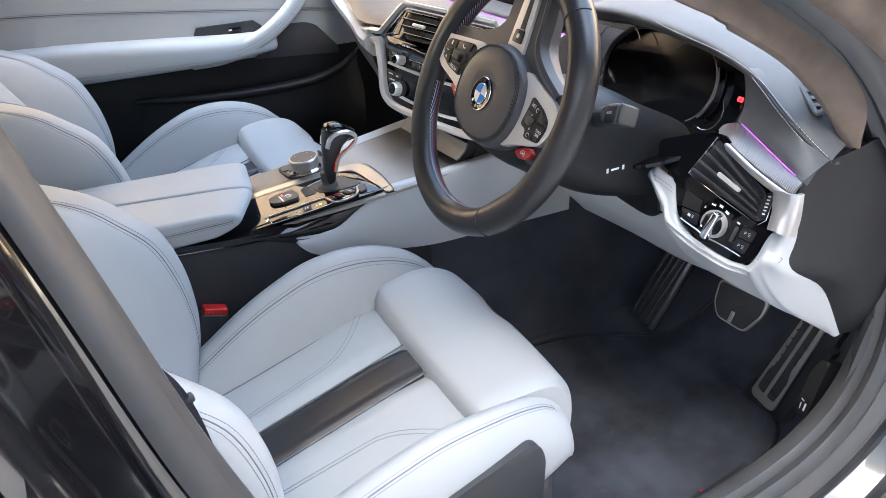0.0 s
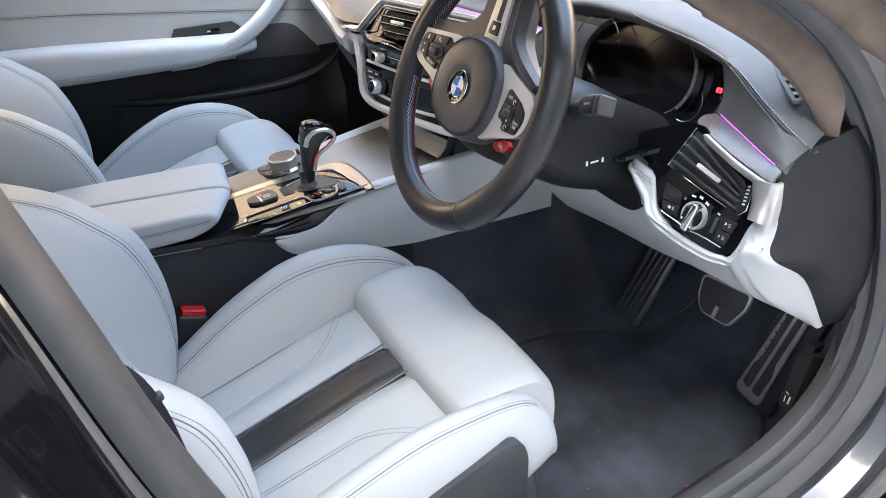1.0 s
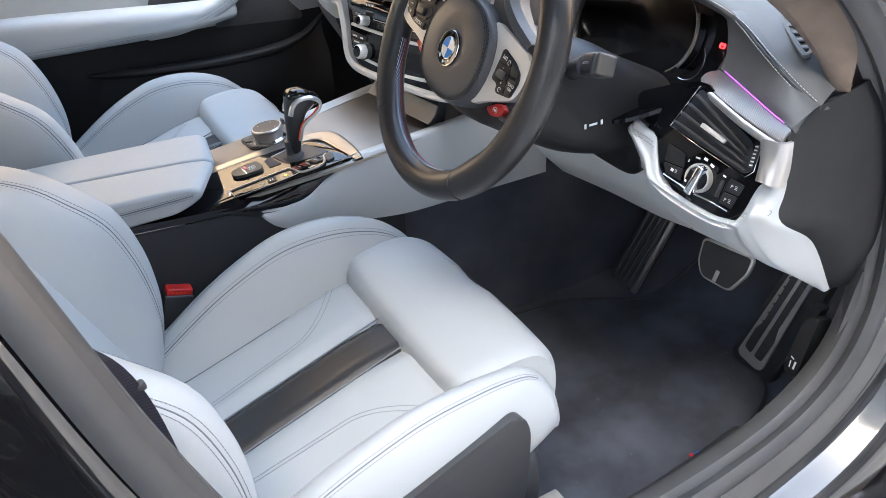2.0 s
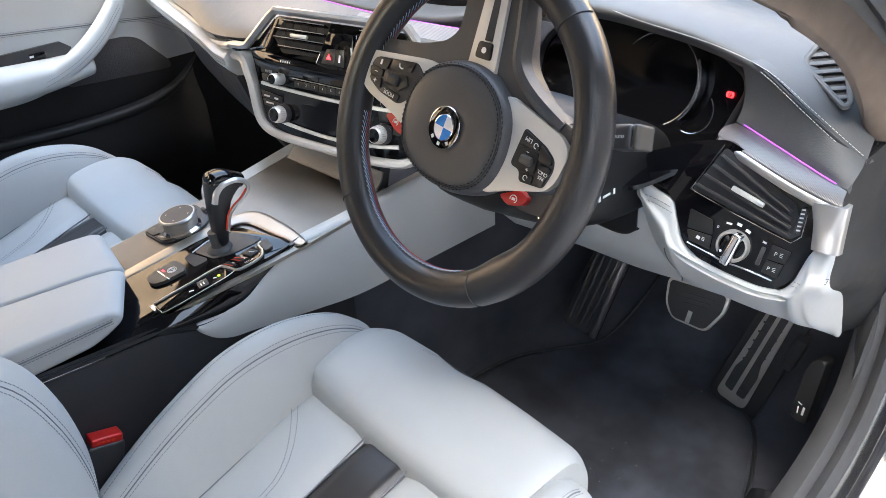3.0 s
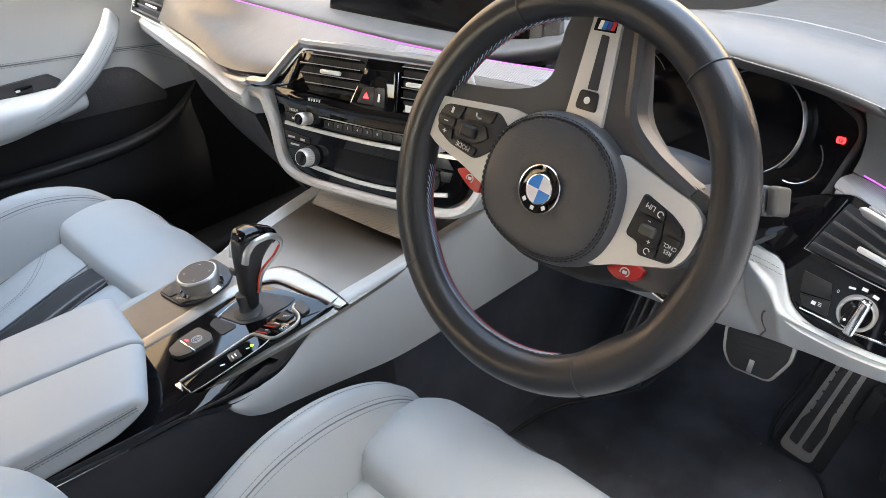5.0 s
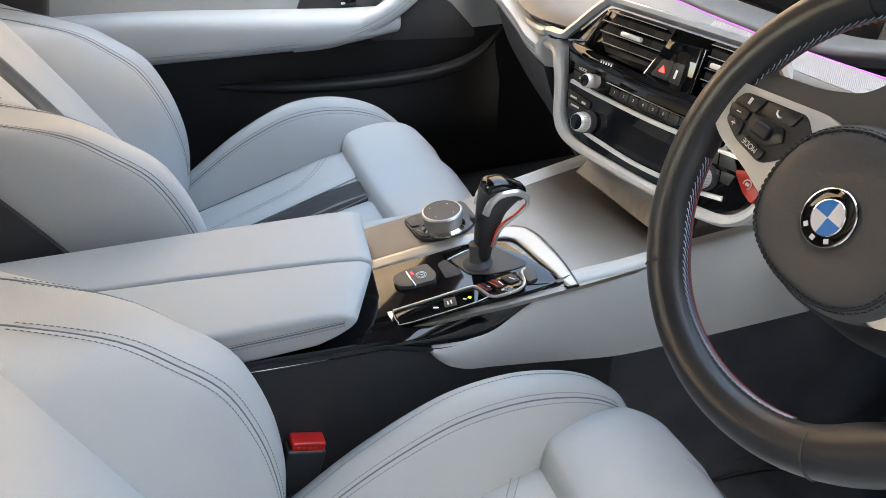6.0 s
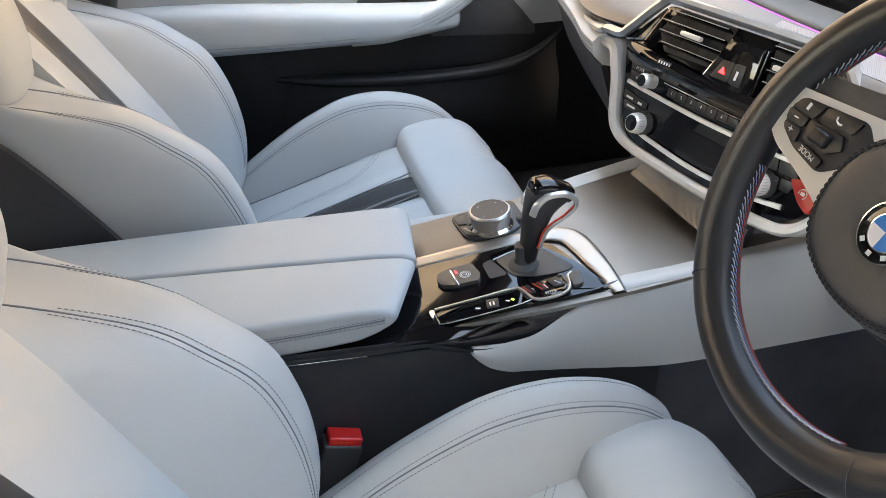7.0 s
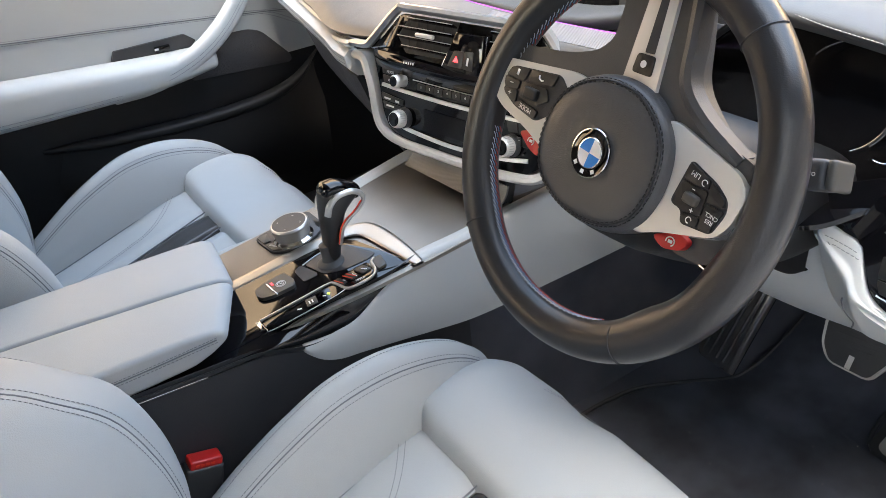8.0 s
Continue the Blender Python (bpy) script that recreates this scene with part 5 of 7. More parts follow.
# ---- instrument cluster ----
CL = basis((0.406, 0.287, 0.892), (1, 0, 0), (0, 0.35, 1))
cluster = thing("instrument_cluster", CL.translation, "dark glass instrument cluster with one red warning lamp lit", "instruments")
OUT = [(-0.150, 0.020), (-0.115, 0.055), (-0.037, 0.070), (0.038, 0.064), (0.094, 0.046), (0.126, 0.029), (0.133, 0.012), (0.124, -0.018), (0.116, -0.050), (0.095, -0.075), (0.03, -0.088), (-0.06, -0.088), (-0.13, -0.07), (-0.15, -0.03)]
part("display", plate(soften(OUT, 0.015), CL @ pose(0, 0, -0.006), 0.005, 0.001), SCREEN, cluster, "black display glass")
part("bezel", tube([CL @ Vector((x, y, 0.001)) for x, y in soften(shift(OUT, 1.02), 0.02)], 0.004, 10, True), SOFT_BLACK, cluster)


def arc(c, r, a0, a1, n=40, w=0.001):
    return [CL @ Vector((c[0] + r * math.cos(radians(a0 + (a1 - a0) * i / n)), c[1] + r * math.sin(radians(a0 + (a1 - a0) * i / n)) * 1.02, w)) for i in range(n + 1)]


for c, r, a0, a1, w in (((0.031, 0.005), 0.052, 142, -62, 0.0008), ((0.085, -0.019), 0.025, 42, -105, 0.0007), ((-0.119, 0.007), 0.052, 242, 38, 0.0008), ((-0.165, -0.019), 0.025, 285, 138, 0.0007)):
    part("gauge_ring", tube(arc(c, r, a0, a1, 48, 0.016), w, 8), GREY_GLASS, cluster, "metal gauge ring")
part("ring_band", sweep(arc((0.031, 0.005), 0.0532, 34, -44, 30, 0.014), [(-0.0016, -0.012), (-0.0016, 0.0), (0.0016, 0.0), (0.0016, -0.012)], CL.to_3x3() @ Vector((0, 0, 1)), 40), GREY_GLASS, cluster, "broad side of the gauge ring")
lamp = part("warning_lamp", join(*[tube(arc((0.116, 0.006), 0.0040, a0, a0 + 100, 12, 0.0012), 0.0005, 6) for a0 in (-50, 130)], tube(arc((0.116, 0.006), 0.0028, 0, 360, 20, 0.0012), 0.0004, 6)), RED_GLOW, cluster, "glowing red warning lamp")
lettering("P", CL @ pose(0.116, 0.006, 0.0012), 0.0046, RED_GLOW, lamp)
# black shroud under and beside the cluster
rows = [[CL @ Vector((-0.16, -0.07, 0.0)), CL @ Vector((-0.02, -0.092, 0.004)), CL @ Vector((0.06, -0.088, 0.004)), CL @ Vector((0.118, -0.052, 0.003))],
        [CL @ Vector((-0.16, -0.085, 0.04)), CL @ Vector((-0.02, -0.098, 0.05)), CL @ Vector((0.07, -0.094, 0.055)), CL @ Vector((0.122, -0.060, 0.030))],
        [CL @ Vector((-0.16, -0.12, 0.085)), CL @ Vector((-0.02, -0.12, 0.09)), CL @ Vector((0.075, -0.112, 0.095)), CL @ Vector((0.118, -0.078, 0.055))]]
part("shroud", surf(rows, 20, 40, 0.005), GLOSS, cluster, "black shroud")
part("backing", plate(soften(shift(OUT, 1.10), 0.02), CL @ pose(0, -0.004, -0.016), 0.009), SOFT_BLACK, cluster)

# ---- centre stack ----
STACK = basis((0.004, 0.131, 0.885), (1, 0.2, 0), (0, 0.25, 1))


def S(u, v, w=0.0):
    return STACK @ Vector((u, v, w))


SO = [(-0.174, -0.010), (-0.118, 0.046), (0.122, 0.046), (0.178, -0.010), (0.166, -0.060), (0.148, -0.108), (0.110, -0.132), (-0.062, -0.131), (-0.128, -0.120), (-0.146, -0.095), (-0.156, -0.060)]
stack = thing("control_stack", S(0, -0.05), "glossy black centre stack with vents, radio and climate controls", "control panel")
part("panel", plate(soften(SO, 0.008), STACK @ pose(0, 0, -0.02), 0.020, 0.002), GLOSS, stack, "glossy black panel")
VB = [(-0.122, 0.016), (-0.098, 0.046), (-0.008, 0.046), (-0.026, -0.004), (-0.105, -0.006)]
part("vent_duct", plate(soften(VB, 0.003), STACK @ pose(0, 0, 0.0004), 0.0006), SOFT_BLACK, stack)
part("vent_duct", plate(soften([(0.048, 0.046), (0.104, 0.046), (0.128, 0.016), (0.110, -0.006), (0.050, -0.004)], 0.003), STACK @ pose(0, 0, 0.0004), 0.0006), SOFT_BLACK, stack)
for i in range(4):
    v = 0.003 + 0.0125 * i
    l = -0.108 - 0.010 * math.sin(i / 3 * math.pi) + (0.008 if i == 3 else 0)
    for u0, u1 in ((l, -0.012), (0.050, -l + 0.004)):
        sl = part("slat", rbox((u1 - u0, 0.0022, 0.009), STACK @ pose((u0 + u1) / 2, v, 0.005, -28), 0.0008), GLOSS, stack)
        part("slat_edge", tube([S(u0 + 0.002, v + 0.0024, 0.0090), S(u1 - 0.002, v + 0.0024, 0.0090)], 0.00055, 6), SILVER, sl, "thin bright edge")
for i in range(6):
    part("fin", bar(STACK, -0.100 + 0.0155 * i, -0.002, -0.098 + 0.0155 * i, 0.044, 0.0008, 0.0014, 0.0004, 0), SOFT_BLACK, stack)
part("chrome_tab", bar(STACK, -0.078, 0.0225, -0.045, 0.0225, 0.0055, 0.006, 0.007, 0.002), BRIGHT, stack, "chrome vent tab")
part("chrome_tab", bar(STACK, 0.060, 0.0225, 0.093, 0.0225, 0.0055, 0.006, 0.007, 0.002), BRIGHT, stack, "chrome vent tab")
rows = [[S(-0.170, -0.009, 0.002), S(-0.130, -0.009, 0.008), S(-0.06, -0.012, 0.010), S(-0.02, -0.014, 0.010), S(0.06, -0.014, 0.010), S(0.135, -0.010, 0.008), S(0.172, -0.009, 0.002)],
        [S(-0.165, -0.018, 0.003), S(-0.130, -0.020, 0.011), S(-0.06, -0.023, 0.013), S(-0.02, -0.024, 0.013), S(0.06, -0.024, 0.013), S(0.135, -0.021, 0.011), S(0.168, -0.018, 0.003)],
        [S(-0.160, -0.030, 0.000), S(-0.130, -0.033, 0.003), S(-0.06, -0.036, 0.004), S(-0.02, -0.037, 0.004), S(0.06, -0.037, 0.004), S(0.135, -0.034, 0.003), S(0.163, -0.030, 0.000)]]
part("gloss_ledge", surf(rows, 14, 40, 0.002), GLOSS, stack)
part("thumb_wheel", bar(STACK, -0.097, -0.0165, -0.074, -0.0165, 0.006, 0.004, 0.010, 0.001), PLASTIC, stack)
for piece in [bar(STACK, -0.095 + 0.0045 * i, -0.0165, -0.093 + 0.0045 * i, -0.0165, 0.003, 0.0004, 0.0141, 0) for i in range(5)]:
    part("mark", piece, WHITE_PRINT, stack)
part("hazard_box", plate(soften([(-0.024, -0.012), (-0.004, 0.034), (0.044, 0.036), (0.046, -0.014), (0.02, -0.018)], 0.003), STACK @ pose(0, 0, 0.0005), 0.012, 0.002), GLOSS, stack, "glossy black hazard switch block")
part("button", plate(soften([(-0.014, -0.009), (-0.003, 0.012), (0.014, 0.013), (0.012, -0.009)], 0.002), STACK @ pose(0, 0, 0.0127), 0.001, 0.0004), BUTTON, stack)
part("button", plate(soften([(0.013, -0.009), (0.015, 0.013), (0.030, 0.014), (0.030, -0.010)], 0.002), STACK @ pose(0, 0, 0.0127), 0.001, 0.0004), BUTTON, stack)
part("hazard_lamp", plate([(-0.0045, -0.002), (0.0045, -0.002), (0.0005, 0.0055)], STACK @ pose(0.001, 0, 0.0138), 0.0005), RED_GLOW, stack, "glowing red hazard triangle")
part("mark", bar(STACK, 0.021, -0.004, 0.022, 0.006, 0.003, 0.0004, 0.0138, 0), WHITE_PRINT, stack)
part("chrome_edge", tube([S(0.046, 0.035, 0.008), S(0.0475, 0.010, 0.011), S(0.047, -0.013, 0.011)], 0.0008, 6), CHROME, stack)
part("chrome_edge", tube([S(-0.006, 0.034, 0.006), S(-0.0255, -0.011, 0.011)], 0.0008, 6), CHROME, stack)
part("chrome_edge", tube([S(-0.172, -0.008, 0.004), S(-0.140, -0.001, 0.006), S(-0.118, 0.042, 0.003)], 0.0012, 6), CHROME, stack)
# radio and climate rows with silver lines
for o in ([(-0.152, -0.030), (-0.120, -0.034), (-0.116, -0.043), (-0.149, -0.040)], [(-0.149, -0.0415), (-0.116, -0.0445), (-0.116, -0.053), (-0.146, -0.052)], [(-0.150, -0.067), (-0.104, -0.072), (-0.104, -0.080), (-0.147, -0.077)], [(-0.146, -0.079), (-0.104, -0.082), (-0.104, -0.089), (-0.142, -0.089)]):
    part("button", plate(soften(o, 0.001), STACK @ pose(0, 0, 0.0004), 0.0016, 0.0004), BUTTON, stack)
lettering("MODE", STACK @ pose(-0.133, -0.037, 0.0022), 0.0055, WHITE_PRINT, stack)
for u0, v0, u1, v1, w in ((-0.136, -0.048, -0.126, -0.0485, 0.003), (-0.143, -0.074, -0.130, -0.0745, 0.0025), (-0.120, -0.0755, -0.112, -0.076, 0.003), (-0.138, -0.084, -0.122, -0.0845, 0.0025)):
    part("mark", bar(STACK, u0, v0, u1, v1, w, 0.0003, 0.0021, 0), WHITE_PRINT, stack)
for i in range(8):
    u = -0.070 + 0.0165 * i
    b = part("button", plate(soften([(u - 0.0076, -0.043), (u + 0.0076, -0.0435), (u + 0.0076, -0.053), (u - 0.0076, -0.0525)], 0.0012), STACK @ pose(0, 0, 0.0004), 0.0018, 0.0004), BUTTON, stack)
    if i < 6:
        lettering(str(i + 1), STACK @ pose(u, -0.0475, 0.0023), 0.0050, WHITE_PRINT, b)
part("silver_line", sweep([S(-0.148, -0.056, 0.001), S(-0.10, -0.058, 0.003), S(0.0, -0.0605, 0.003), S(0.10, -0.058, 0.003), S(0.152, -0.056, 0.001)], [(-0.0030, 0), (-0.0020, 0.003), (0.0020, 0.003), (0.0030, 0)], STACK.to_3x3() @ Vector((0, 0, 1)), 40), BRIGHT, stack, "silver line")
part("silver_line", sweep([S(-0.118, -0.106, 0.001), S(-0.08, -0.111, 0.003), S(0.0, -0.116, 0.003), S(0.08, -0.112, 0.003), S(0.125, -0.106, 0.001)], [(-0.0030, 0), (-0.0020, 0.003), (0.0020, 0.003), (0.0030, 0)], STACK.to_3x3() @ Vector((0, 0, 1)), 40), BRIGHT, stack, "silver line")
part("silver_line", tube([S(-0.088, -0.0400, 0.001), S(0.03, -0.0420, 0.001), S(0.10, -0.0400, 0.001)], 0.0007, 6, n=20), BRIGHT, stack)
part("climate_display", plate(soften([(-0.064, -0.076), (0.072, -0.078), (0.066, -0.106), (-0.060, -0.104)], 0.002), STACK @ pose(0, 0, 0.0003), 0.0008), SCREEN, stack, "dark climate display")
for u, v in ((-0.108, -0.0445), (0.110, -0.0450)):
    m = STACK @ pose(u, v, 0.0)
    part("knob", lathe([(0.001, 0.0), (0.0095, 0.0), (0.0085, 0.006), (0.0082, 0.008), (0.0090, 0.010), (0.0088, 0.018), (0.0075, 0.0195), (0.0066, 0.0190), (0.0064, 0.0185), (0.001, 0.0185)], m, 36), BRIGHT, stack, "chrome volume knob")
    part("knob_face", lathe([(0.001, 0.0186), (0.0070, 0.0186), (0.0070, 0.0199), (0.001, 0.0202)], m, 30), GLOSS, stack, "black face")
for u, v in ((-0.100, -0.0960), (0.096, -0.0920)):
    m = STACK @ pose(u, v, 0.0)
    part("knob_collar", lathe([(0.001, 0.0), (0.0150, 0.0), (0.0140, 0.008), (0.001, 0.008)], m, 40), PLASTIC, stack)
    part("knob", lathe([(0.001, 0.008), (0.0125, 0.008), (0.0130, 0.011), (0.0118, 0.020), (0.0105, 0.0225), (0.0088, 0.0220), (0.001, 0.0215)], m, 40), BRIGHT, stack, "chrome climate knob")
    part("knob_face", lathe([(0.001, 0.0216), (0.0097, 0.0216), (0.0097, 0.0229), (0.001, 0.0233)], m, 30), GLOSS, stack, "black face")
    for k in range(24):
        a = radians(15 * k)
        part("knurl", tube([m @ Vector((0.0128 * math.cos(a), 0.0128 * math.sin(a), 0.0115)), m @ Vector((0.0119 * math.cos(a), 0.0119 * math.sin(a), 0.0195))], 0.0005, 5), STEEL, stack)
for o in ([(0.083, -0.056), (0.100, -0.057), (0.104, -0.074), (0.089, -0.075)], [(0.102, -0.056), (0.119, -0.056), (0.131, -0.073), (0.106, -0.074)], [(0.092, -0.079), (0.110, -0.079), (0.112, -0.090), (0.097, -0.091)], [(0.112, -0.078), (0.130, -0.077), (0.126, -0.090), (0.114, -0.090)]):
    part("button", plate(soften(o, 0.001), STACK @ pose(0, 0, 0.0004), 0.0018, 0.0004), BUTTON, stack)
lettering("SYNC", STACK @ pose(0.1025, -0.0845, 0.0024), 0.0050, WHITE_PRINT, stack)

# silver surround above the stack, pale frame beside and below it
hex_top = [(-0.655, 0.186, 0.876), (-0.60, 0.174, 0.872), (-0.45, 0.144, 0.866), (-0.34, 0.112, 0.860), S(-0.235, -0.010, 0.000), S(-0.215, -0.006, 0.004), S(-0.184, -0.004, 0.006), S(-0.168, 0.008, 0.006), S(-0.126, 0.050, 0.003), S(-0.105, 0.0535, 0.003), S(0.0, 0.054, 0.003), S(0.11, 0.0535, 0.003), S(0.13, 0.050, 0.003), S(0.172, 0.008, 0.003), S(0.19, -0.004, 0.003)]
part("silver_surround", sweep(hex_top, [(-0.0055, -0.006), (-0.0045, 0.002), (0.0, 0.0045), (0.0055, 0.0), (0.0055, -0.006)], STACK.to_3x3() @ Vector((0, 0, 1)), 90), SILVER, dash, "satin silver surround")
frame_path = [S(-0.225, -0.026, -0.004), S(-0.197, -0.028, 0.002), S(-0.182, -0.046, 0.005), S(-0.172, -0.066, 0.005), S(-0.158, -0.108, 0.004), S(-0.138, -0.126, 0.004), S(-0.10, -0.1335, 0.004), S(-0.04, -0.1355, 0.004), S(0.03, -0.1365, 0.004), S(0.10, -0.1345, 0.004), S(0.145, -0.125, 0.002), S(0.172, -0.09, 0.002), S(0.185, -0.02, 0.0)]
part("pale_frame", sweep(frame_path, [(-0.0095, -0.05), (-0.0085, -0.001), (-0.004, 0.003), (0.001, 0.003), (0.0045, -0.001), (0.005, -0.05)], STACK.to_3x3() @ Vector((0, 0, 1)), 120), BEZEL, dash, "pale satin frame")

# passenger side: long satin trim, pale rolled edge, vent, dark lower part
rows = [[(-0.655, 0.222, 0.934), (-0.60, 0.220, 0.938), (-0.45, 0.205, 0.940), (-0.25, 0.200, 0.936), (0.0, 0.198, 0.932), (0.15, 0.200, 0.934), (0.26, 0.205, 0.938)],
        [(-0.655, 0.207, 0.917), (-0.60, 0.205, 0.918), (-0.45, 0.185, 0.913), (-0.25, 0.165, 0.918), (0.0, 0.172, 0.921), (0.15, 0.179, 0.924), (0.26, 0.186, 0.927)],
        [(-0.655, 0.198, 0.900), (-0.60, 0.188, 0.900), (-0.45, 0.156, 0.898), (-0.25, 0.112, 0.894), (0.0, 0.156, 0.911), (0.15, 0.166, 0.912), (0.26, 0.174, 0.914)],
        [(-0.655, 0.184, 0.881), (-0.60, 0.172, 0.881), (-0.45, 0.139, 0.881), (-0.255, 0.094, 0.880), (-0.02, 0.142, 0.900), (0.15, 0.156, 0.901), (0.26, 0.164, 0.902)]]
part("satin_trim", surf(rows, 30, 80, 0.005), material("satin_trim", (0.185, 0.175, 0.163), 0.50, metal=0.85, vary=0.03, bump=0.10, bump_scale=260, kind="X"), dash, "satin grey trim")
part("woven_trim", sweep([(0.0, 0.178, 0.9275), (0.06, 0.180, 0.9288), (0.12, 0.183, 0.9305), (0.26, 0.190, 0.9328)], [(-0.014, 0.0), (-0.012, 0.0022), (0.012, 0.0022), (0.014, 0.0)], (0, -0.62, 1), 30), WEAVE, dash, "silver woven-look trim")
part("light_strip", tube([(-0.735, 0.229, 0.934), (-0.60, 0.217, 0.942), (-0.45, 0.2025, 0.944), (-0.25, 0.1975, 0.940), (0.0, 0.195, 0.936), (0.15, 0.197, 0.938), (0.26, 0.202, 0.942)], 0.0011, 8, n=60), PURPLE, dash, "glowing violet light strip")
roll = [(-0.78, 0.206, 0.858), (-0.66, 0.180, 0.857), (-0.55, 0.156, 0.8565), (-0.45, 0.134, 0.8565), (-0.35, 0.111, 0.856), (-0.27, 0.090, 0.855), (-0.215, 0.080, 0.857)]
rl = part("pale_roll", sweep(roll, [(-0.02, -0.035), (-0.004, -0.030), (0.008, -0.014), (0.009, 0.003), (0.0, 0.010), (-0.012, 0.010), (-0.02, 0.0)], (0, -0.1, 1), 50), LEATHER_DOOR, dash, "pale leather roll")
for d in (0.0, 0.006):
    part("stitching", stitch([p + Vector((0, -0.0098, -0.002 - d)) for p in cr(roll, 110)], (0, -1, 0)), THREAD, rl)
rows = [[(x, y + 0.014, z - 0.03) for x, y, z in roll[2:]], [(x, y + 0.05, 0.74) for x, y, z in roll[2:]], [(x, y + 0.14, 0.62) for x, y, z in roll[2:]], [(x, 0.45, 0.56) for x, y, z in roll[2:]]]
# black strip for the dark lip and the shadow in the groove above the roll
part("recess", sweep([(x, y + 0.012, z + 0.016) for x, y, z in roll], [(-0.014, -0.010), (-0.014, 0.010), (0.002, 0.010), (0.002, -0.010)], (0, -0.1, 1), 50), SOFT_BLACK, dash)
part("glove_box", surf(rows, 20, 40, 0.008), SOFT_BLACK, dash, "black glove box lower part")
pv = basis((-0.688, 0.186, 0.902), (0.93, 0.33, -0.15), (0, 0.3, 1))
pvent = thing("air_vent", pv.translation, "black slatted passenger air vent", "air vent", "air vents")
part("duct", plate(soften([(-0.043, -0.016), (0.042, -0.032), (0.042, 0.030), (-0.036, 0.034)], 0.006), pv @ pose(0, 0, -0.010), 0.008), SOFT_BLACK, pvent)
part("chrome_edge", tube([pv @ Vector(p) for p in ((0.043, -0.032, 0.0), (-0.043, -0.016, 0.0), (-0.037, 0.034, 0.0))], 0.0022, 8), SILVER, pvent, "silver edge")
for i in range(4):
    part("slat", rbox((0.066, 0.0032, 0.009), pv @ pose(0.006, -0.017 + 0.0125 * i, 0.001, -15, 0, -9 + 2 * i), 0.001), PLASTIC, pvent)
part("chrome_tab", bar(pv, -0.004, 0.003, 0.024, -0.001, 0.005, 0.005, 0.004, 0.002), CHROME, pvent)
part("thumb_wheel", bar(pv, -0.035, -0.008, -0.032, 0.024, 0.006, 0.005, 0.0, 0.001), PLASTIC, pvent)
for i in range(6):
    part("mark", bar(pv, -0.0365, -0.004 + 0.0045 * i, -0.0325, -0.0045 + 0.0045 * i, 0.0014, 0.0004, 0.005, 0), WHITE_PRINT, pvent)

# centre screen
SC = basis((-0.005, 0.238, 0.985), (1, 0.02, 0), (0, 0.18, 1))
screen = thing("display_screen", SC.translation, "wide black display screen standing on the dash, switched off", "screen")
part("housing", plate(soften([(-0.188, -0.062), (0.200, -0.062), (0.192, 0.070), (-0.182, 0.070)], 0.010), SC @ pose(0, 0, -0.014), 0.014, 0.004, 3), PLASTIC, screen)
part("glass", plate(soften([(-0.184, -0.058), (0.182, -0.058), (0.178, 0.066), (-0.179, 0.066)], 0.008), SC @ pose(0, 0, 0.0002), 0.001, 0.0004), SCREEN, screen, "black glass")
part("speaker_grille", plate(soften([(0.186, -0.058), (0.225, -0.050), (0.215, 0.03), (0.192, 0.06)], 0.006), SC @ pose(0, 0, -0.012), 0.008, 0.002), MESH_GREY, screen)
# lip of the storage tray under the stack
part("tray_lip", surf([[(x, 0.096 + d, 0.709), (x, 0.102 + d, 0.713), (x, 0.112 + d, 0.723), (x, 0.117 + d, 0.736)] for x, d in ((-0.112, -0.004), (-0.04, 0.0), (0.04, 0.003), (0.096, 0.008))], 24, 14, 0.003), WEAVE, dash, "woven-look tray lip")
part("tray_back", rbox((0.21, 0.02, 0.07), pose(-0.03, 0.140, 0.71, -15), 0.004), SOFT_BLACK, dash)

# ---- steering wheel, turned upside down, and column ----
TW = radians(24.15)
WN, WU = Vector((0, -math.cos(TW), math.sin(TW))), Vector((0, math.sin(TW), math.cos(TW)))
WM = basis((0.3825, 0.0046, 0.9181), (1, 0, 0), WU)


def W(u, v, w=0.0):
    return WM @ Vector((u, v, w))


RC, RR = (0.0045, 0.0), 0.160
wheel = thing("steering_wheel", W(0, 0), "black leather sports steering wheel, turned upside down", "steering wheel")


def rim_point(deg, r=RR, w=0.0):
    return W(RC[0] + r * math.cos(radians(deg)), RC[1] + r * math.sin(radians(deg)), w)


def bump(deg, at, width, height):
    d = (deg - at + 180) % 360 - 180
    return height * math.exp(-(d / width) ** 2)


def fat(a):
    """How far the thumb rests swell the rim inwards at an angle."""
    return bump(a, -20, 14, 0.004) + bump(a, 188, 14, 0.004) + bump(a, -48, 12, 0.006) + bump(a, 215, 12, 0.003)


secs = []
for i in range(180):
    a = i * 2.0
    c, out = rim_point(a), (rim_point(a) - W(*RC)).normalized()
    n = WN
    ring_pts = []
    for j in range(24):
        b = 2 * math.pi * j / 24
        rad_in = 0.0176 + (fat(a) if math.cos(b) < 0 else 0) * abs(math.cos(b))
        ring_pts.append(c + out * rad_in * math.cos(b) + n * 0.0184 * math.sin(b))
    secs.append(ring_pts)
secs.append(secs[0])
rim_bm = loft(secs, caps=False)
bmesh.ops.remove_doubles(rim_bm, verts=rim_bm.verts, dist=1e-6)
rim = part("rim", rim_bm, RIM_LEATHER, wheel, "black leather rim")
for a in (222, -60, 47, 116):
    c, out = rim_point(a), (rim_point(a) - W(*RC)).normalized()
    part("seam", tube([c + out * 0.0180 * math.cos(b) + WN * 0.0188 * math.sin(b) for b in [math.pi * (k / 16 - 0.0) for k in range(17)]], 0.0007, 6), SOFT_BLACK, rim)
